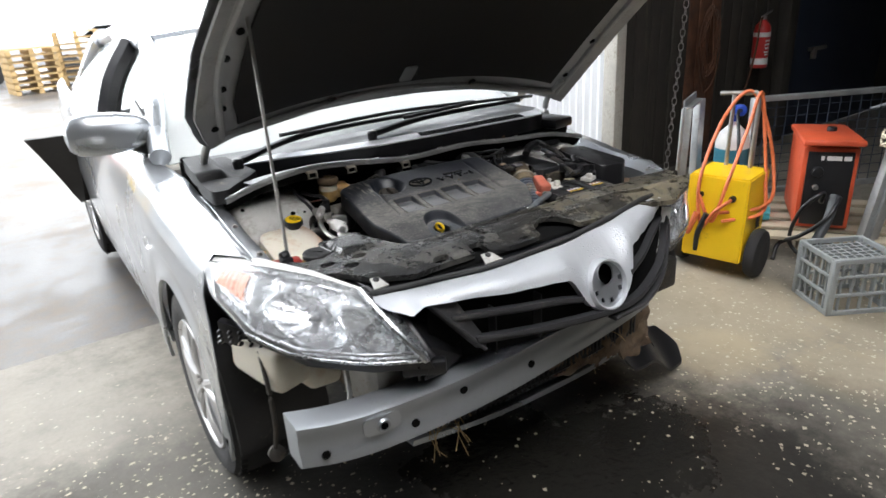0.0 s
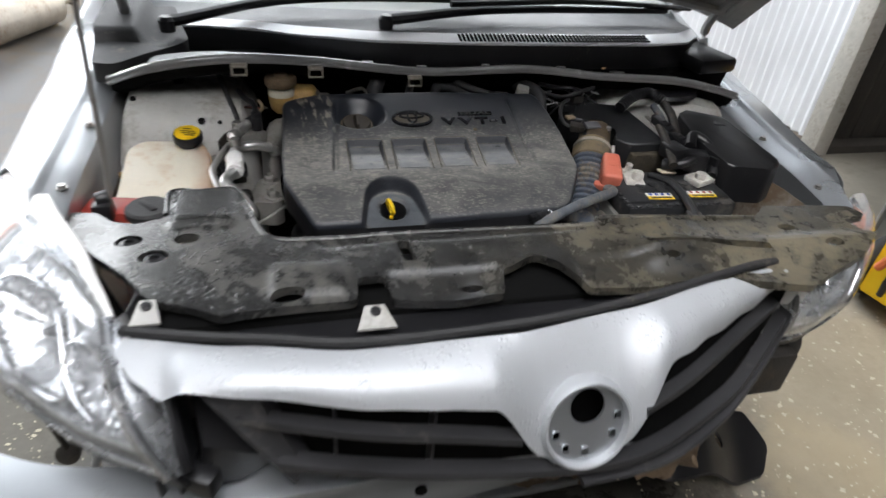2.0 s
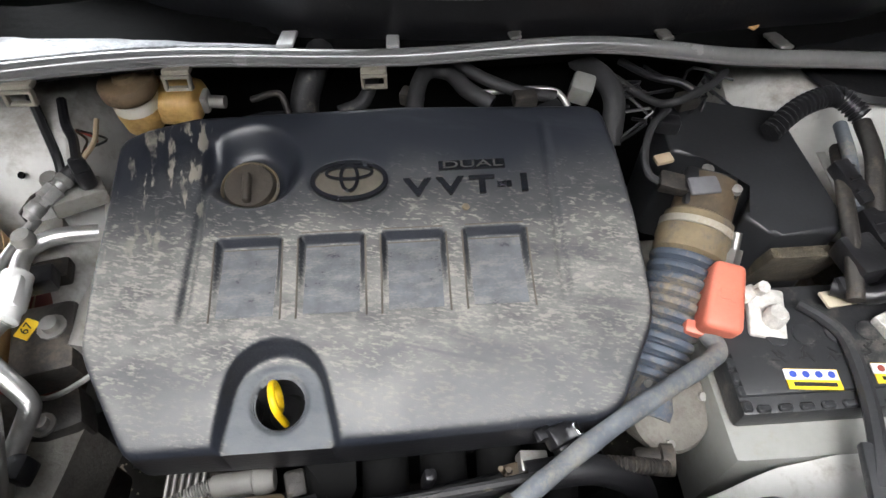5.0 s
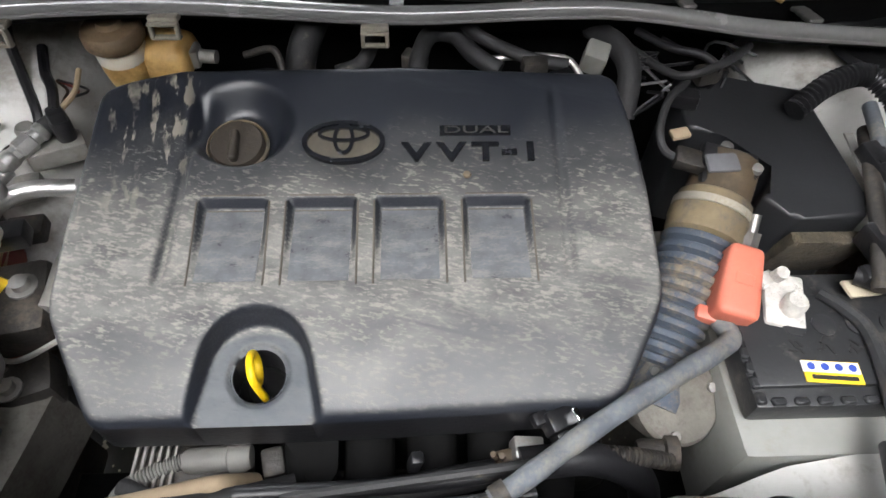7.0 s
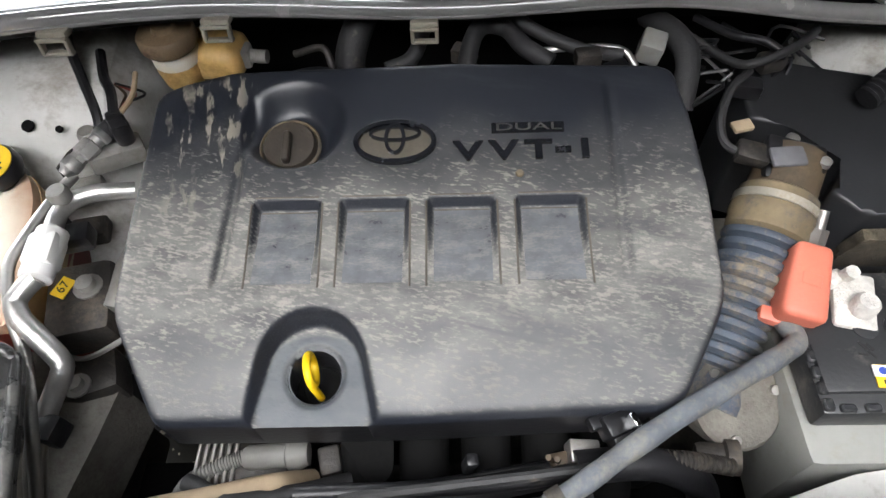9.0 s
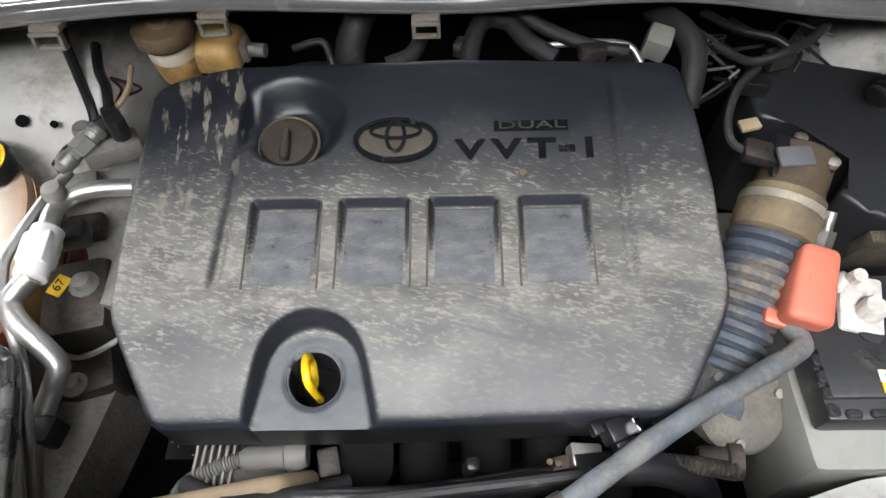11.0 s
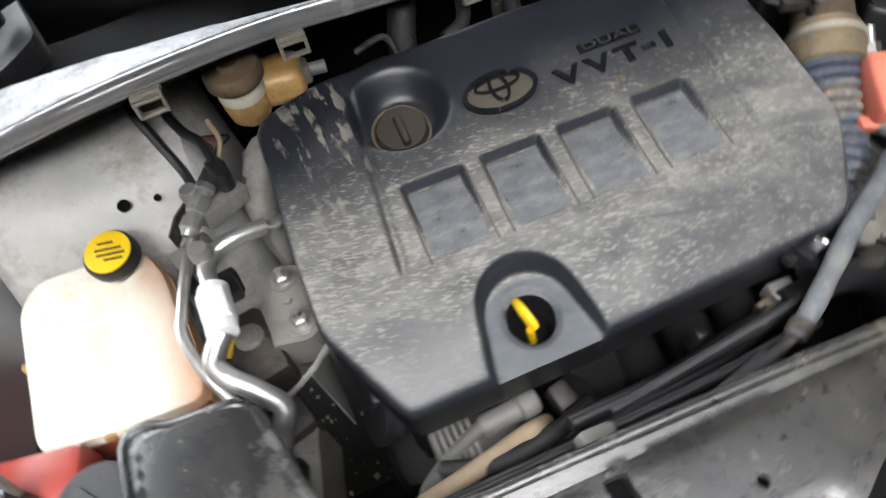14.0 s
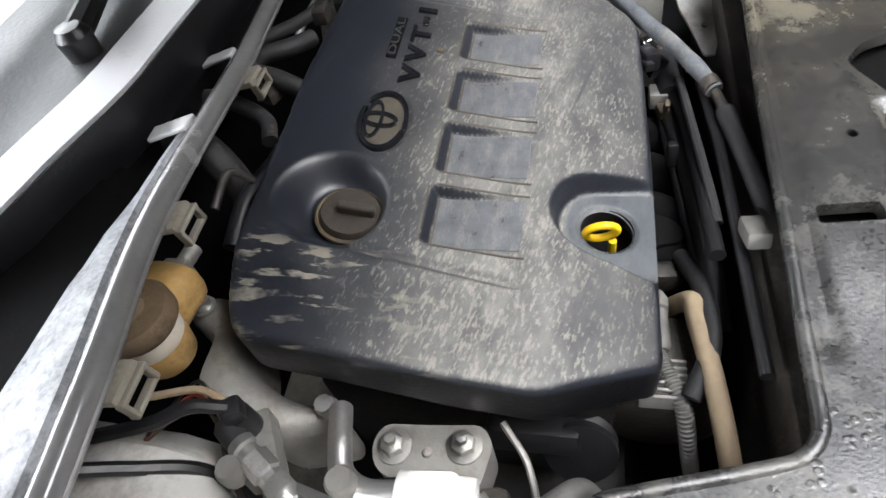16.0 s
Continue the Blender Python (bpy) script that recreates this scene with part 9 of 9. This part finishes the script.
for pts, r, mt_ in ((((0.492, 0.768, 0.878), (0.486, 0.72, 0.872), (0.468, 0.66, 0.855), (0.462, 0.60, 0.82)), 0.010, M_GRIME), (((0.472, 0.775, 0.87), (0.462, 0.72, 0.865), (0.448, 0.66, 0.85)), 0.008, M_HOSE), (((0.47, 0.755, 0.85), (0.445, 0.69, 0.855), (0.425, 0.62, 0.85), (0.41, 0.555, 0.83)), 0.009, M_GRIME),
                   (((0.47, 0.60, 0.85), (0.492, 0.63, 0.86), (0.515, 0.61, 0.85), (0.515, 0.57, 0.83), (0.495, 0.54, 0.81)), 0.012, M_BLACK), (((0.50, 0.60, 0.83), (0.47, 0.57, 0.84), (0.43, 0.56, 0.83), (0.40, 0.58, 0.82)), 0.010, M_BLACK)):
    bm = bmesh.new()
    tube(bm, pts, r, 10, 6)
    part("harness", bm, mt_, car, "black wiring loom")
for c, s, a in (((0.432, 0.60, 0.84), (0.04, 0.05, 0.03), 10), ((0.47, 0.575, 0.83), (0.05, 0.04, 0.04), -20), ((0.415, 0.575, 0.825), (0.03, 0.02, 0.02), 0)):
    bm = bmesh.new()
    box(bm, c, s, (0, 0, a), bevel=0.005)
    part("connector", bm, M_BLACK, car)

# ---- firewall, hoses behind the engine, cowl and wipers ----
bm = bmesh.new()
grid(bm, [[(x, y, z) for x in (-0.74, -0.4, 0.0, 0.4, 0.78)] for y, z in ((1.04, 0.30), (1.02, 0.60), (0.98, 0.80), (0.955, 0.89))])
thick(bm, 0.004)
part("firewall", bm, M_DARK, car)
rng = random.Random(21)
for pts, r, mt_ in ((((-0.18, 0.86, 0.80), (-0.175, 0.87, 0.86), (-0.16, 0.90, 0.89), (-0.15, 0.95, 0.89)), 0.018, M_RUBBER), (((-0.13, 0.84, 0.865), (-0.10, 0.855, 0.87), (-0.085, 0.90, 0.885), (-0.08, 0.95, 0.89)), 0.009, M_RUBBER),
                   (((-0.04, 0.82, 0.85), (-0.035, 0.86, 0.872), (-0.02, 0.90, 0.875), (0.01, 0.90, 0.872), (0.03, 0.87, 0.868), (0.06, 0.85, 0.86)), 0.011, M_RUBBER), (((0.0, 0.95, 0.89), (0.03, 0.89, 0.885), (0.09, 0.86, 0.872), (0.14, 0.85, 0.868)), 0.008, M_RUBBER),
                   (((0.05, 0.87, 0.862), (0.10, 0.862, 0.872), (0.14, 0.858, 0.870), (0.155, 0.84, 0.86)), 0.004, M_ALU), (((0.205, 0.80, 0.83), (0.21, 0.835, 0.87), (0.20, 0.87, 0.88), (0.18, 0.92, 0.87)), 0.014, M_RUBBER),
                   (((0.23, 0.90, 0.88), (0.26, 0.86, 0.885), (0.29, 0.84, 0.89), (0.31, 0.82, 0.885)), 0.005, M_BLACK), (((0.22, 0.88, 0.87), (0.25, 0.83, 0.875), (0.27, 0.81, 0.885), (0.32, 0.83, 0.89), (0.36, 0.87, 0.88)), 0.005, M_RUBBER),
                   (((-0.235, 0.856, 0.878), (-0.20, 0.85, 0.89), (-0.19, 0.835, 0.87)), 0.0042, M_GRIME), (((-0.26, 0.84, 0.85), (-0.21, 0.84, 0.86), (-0.15, 0.83, 0.855), (-0.10, 0.83, 0.85)), 0.010, M_BLACK)):
    bm = bmesh.new()
    tube(bm, pts, r, 10, 6)
    part("heater_hose", bm, mt_, car)
for k in range(15):
    bm = bmesh.new()
    x = rng.uniform(0.2, 0.34)
    p = Vector((x, rng.uniform(0.82, 0.9), rng.uniform(0.84, 0.875)))
    tube(bm, [p, p + Vector((rng.uniform(-0.04, 0.04), rng.uniform(-0.03, 0.03), rng.uniform(-0.01, 0.02))), p + Vector((rng.uniform(-0.07, 0.07), rng.uniform(-0.04, 0.04), rng.uniform(-0.04, 0.01)))], 0.0022, 5, 3)
    part("wire", bm, M_BLACK, car)
bm = bmesh.new()
box(bm, (0.172, 0.856, 0.874), (0.028, 0.03, 0.03), (10, 8, -20), bevel=0.004)
part("white_connector", bm, M_BATTGREY, car, "off white wiring connector")
for c in ((0.10, 0.848, 0.868), (0.13, 0.83, 0.862), (0.27, 0.80, 0.86), (0.30, 0.83, 0.87), (-0.04, 0.87, 0.86)):
    bm = bmesh.new()
    box(bm, c, (0.03, 0.02, 0.02), (0, 0, rng.uniform(-30, 30)), bevel=0.004)
    part("connector", bm, rng.choice([M_GRIME, M_BLACK]), car)

SEAL = [(-0.70, 0.840, 0.917), (-0.60, 0.800, 0.958), (-0.464, 0.803, 0.973), (-0.30, 0.844, 0.954), (-0.06, 0.873, 0.922), (0.18, 0.878, 0.926), (0.36, 0.857, 0.916), (0.55, 0.848, 0.907), (0.66, 0.842, 0.889), (0.735, 0.834, 0.871)]
bm = bmesh.new()
line = spline(SEAL, 10)
sec = [(-0.0105, -0.009), (-0.0115, -0.007), (-0.0112, -0.0055), (-0.0098, -0.0045), (-0.0102, -0.002), (-0.0098, 0.002), (-0.0075, 0.0055), (-0.003, 0.0076), (0.002, 0.0076), (0.0065, 0.005), (0.0085, 0.0), (0.0085, -0.009)]
vs = grid(bm, [[p + Vector((0, a, b)) for a, b in sec] for p in line], close=True)
bm.faces.new(vs[0])
bm.faces.new(vs[-1])
seal = part("bonnet_seal", bm, M_SEAL, car, "wet shiny grey rubber bonnet seal")
for x in (-0.455, -0.290, -0.09):
    p = min(line, key=lambda q: abs(q.x - x))
    bm = bmesh.new()
    box(bm, p + Vector((0, -0.012, -0.011)), (0.031, 0.018, 0.008), (-12, 0, 0), bevel=0.003)
    for dx, dz, w, h_ in ((0.0, -0.012, 0.031, 0.004), (0.0, -0.028, 0.031, 0.004), (-0.0135, -0.020, 0.004, 0.016), (0.0135, -0.020, 0.004, 0.016)):
        box(bm, p + Vector((dx, -0.022, dz)), (w, 0.008, h_), (-12, 0, 0), bevel=0.001, seg=1)
    part("clip", bm, M_CLIP, seal, "pale cream seal clip")
COWL_F = [(-0.70, 1.10, 0.950), (-0.55, 1.07, 0.960), (-0.44, 1.03, 0.966), (-0.30, 0.965, 0.970), (-0.15, 0.925, 0.972), (0.05, 0.906, 0.974), (0.30, 0.905, 0.974), (0.52, 0.922, 0.970), (0.64, 0.965, 0.962), (0.74, 1.06, 0.95)]
# black cowl trough with pale patches
bm = bmesh.new()
rows = []
for dy, z in ((0.008, -0.010), (0.02, -0.030), (0.045, -0.045), (0.09, -0.04), (0.14, 0.0), (0.20, 0.02)):
    rows.append([Vector((p.x, min(p.y + dy, interp(p.x, COWL_F)[0] + 0.004), min(p.z + z, 0.925 if dy > 0.1 else 1.0))) for p in line])
grid(bm, rows)
thick(bm, 0.003)
cowl = part("cowl_trough", bm, M_DARK, car, "black plastic cowl trough")
for x, w in ((-0.177, 0.020), (-0.065, 0.016), (0.099, 0.014), (0.27, 0.016), (0.42, 0.018)):
    p = min(line, key=lambda q: abs(q.x - x))
    bm = bmesh.new()
    for k in range(3):
        box(bm, p + Vector((0.002 * k * (1 if x > 0 else 0), 0.017 + 0.016 * k, 0.003 - 0.005 * k)), (w, 0.019, 0.005), (-16, 0, 6 if x > 0.05 else 0), bevel=0.0015, seg=1)
    part("rib", bm, M_RIB if x < 0.05 else M_STEEL, cowl, "pale rib across the trough")
# shallow pans and a weld line along the trough floor
for x0, x1 in ((-0.165, -0.08), (-0.05, 0.085), (0.115, 0.255), (0.29, 0.405)):
    bm = bmesh.new()
    box(bm, ((x0 + x1) / 2, 0.950, 0.906), (x1 - x0, 0.030, 0.010), (14, 0, 0), bevel=0.004)
    part("pan", bm, M_BLACK, cowl)
for x, y in ((0.225, 0.935), (0.395, 0.925)):
    bm = bmesh.new()
    box(bm, (x, y, 0.914), (0.030, 0.018, 0.003), (10, 0, -50), bevel=0.001, seg=1)
    part("rust_patch", bm, M_RUSTPAINT, cowl, "bare orange primer patch")
# pale panel that shows between the seal and the trough
bm = bmesh.new()
rows = []
for k in range(17):
    x = -0.62 + 0.43 * k / 16
    p = min(line, key=lambda q: abs(q.x - x))
    w = 0.012 + 0.080 * (1 - k / 16) ** 1.4
    rows.append([p + Vector((0, 0.010, -0.010)), p + Vector((0, 0.018, 0.0)), p + Vector((0, 0.018 + w * 0.5, -0.004)), p + Vector((0, 0.018 + w, -0.012)), p + Vector((0, 0.020 + w, -0.03))])
grid(bm, rows)
thick(bm, 0.002)
part("bulkhead_bracket", bm, M_DAMPSTEEL, car, "damp pale steel bulkhead panel with reflections painted as dark mottling")
bm = bmesh.new()
sheet(bm, rounded([(-0.728, 0.855), (-0.742, 1.0), (-0.735, 1.13), (-0.60, 1.15), (-0.575, 1.04), (-0.556, 0.965), (-0.615, 0.915), (-0.685, 0.850)], 0.015), [], lambda x, y: 0.950 + 0.12 * (y - 0.9) + 0.022 * sstep(-0.64, -0.66, x) * sstep(0.95, 0.97, y) - 0.02 * math.exp(-((x + 0.61) / 0.03) ** 2 - ((y - 1.0) / 0.05) ** 2), 0.04, 0.012)
part("cowl_end", bm, M_RUBBER, car, "dull black plastic end of the scuttle")
bm = bmesh.new()
box(bm, (0.70, 0.98, 0.92), (0.12, 0.16, 0.04), (0, 0, 10), bevel=0.012)
part("cowl_end", bm, M_BLACK, car)


def cowl_pt(x, v):
    f = Vector((x, *interp(x, [(a, b, c) for a, b, c in COWL_F])))
    u = (x + 0.75) / 1.54
    back = screen_point(max(0, min(1, u)), 0.0) + Vector((0, 0.0, 0.004))
    back.x = x
    p = f.lerp(back, v)
    p.z += 0.012 * math.sin(math.pi * v)
    return p


bm = bmesh.new()
xs = [-0.70 + 1.44 * i / 60 for i in range(61)]
grid(bm, [[cowl_pt(x, -0.01) + Vector((0, 0.004, -0.005)) for x in xs]] + [[cowl_pt(x, 0.19 * j / 8) for x in xs] for j in range(9)])
thick(bm, 0.003)
panel = part("cowl_panel", bm, M_COWL, car, "pale silver scuttle panel with slotted vent")
bm = bmesh.new()
grid(bm, [[cowl_pt(x, 0.0) + Vector((0, dy, dz)) for x in xs] for dy, dz in ((0.003, -0.006), (0.0, -0.03), (0.006, -0.06), (0.02, -0.09))])
thick(bm, 0.003)
part("skirt", bm, M_BLACK, panel, "black front skirt of the scuttle")
bm = bmesh.new()
grid(bm, [[cowl_pt(x, 0.18) + Vector((0, 0, -0.006)) for x in xs]] + [[cowl_pt(x, 0.19 + 0.83 * j / 4) + Vector((0, 0, -0.010 * math.sin(math.pi * j / 4))) for x in xs] for j in range(5)])
thick(bm, 0.003)
part("wiper_channel", bm, mat("wet black plastic", (0.022, 0.023, 0.025), 0.46, 0, 0.3, 14, 200, 0.15), car, "damp black channel under the wipers")
bm = bmesh.new()
for k in range(52):
    for j in range(3):
        x = 0.03 + k * 0.0095
        p = cowl_pt(x, 0.045 + 0.05 * j)
        box(bm, p + Vector((0, 0, 0.0015)), (0.005, 0.010, 0.003))
tagged(part("vent_slot", bm, M_DARK, panel), kind="stuff")
for a, b_, c_ in ((( -0.60, 1.00, 0.985), (-0.30, 1.10, 1.015), (0.32, 1.085, 1.025)), ((-0.13, 0.985, 1.000), (0.15, 1.035, 1.015), (0.66, 1.12, 1.00))):
    bm = bmesh.new()
    tube(bm, [a, b_, c_], lambda u: 0.013 - 0.006 * u, 8, 10)
    lathe(bm, [(0.016, -0.02), (0.018, 0.004), (0.012, 0.012), (0, 0.014)], Matrix.Translation(a), 14)
    w = part("wiper_arm", bm, M_BLACK, car, "black wiper arm lying at the windscreen base")
    bm = bmesh.new()
    A, C = Vector(b_) + Vector((-0.12, -0.005, 0.012)), Vector(c_) + Vector((0.08, 0.01, 0.006))
    tube(bm, [A, (A + C) / 2 + Vector((0, 0, 0.012)), C], 0.007, 6, 8)
    part("blade", bm, M_RUBBER, w)
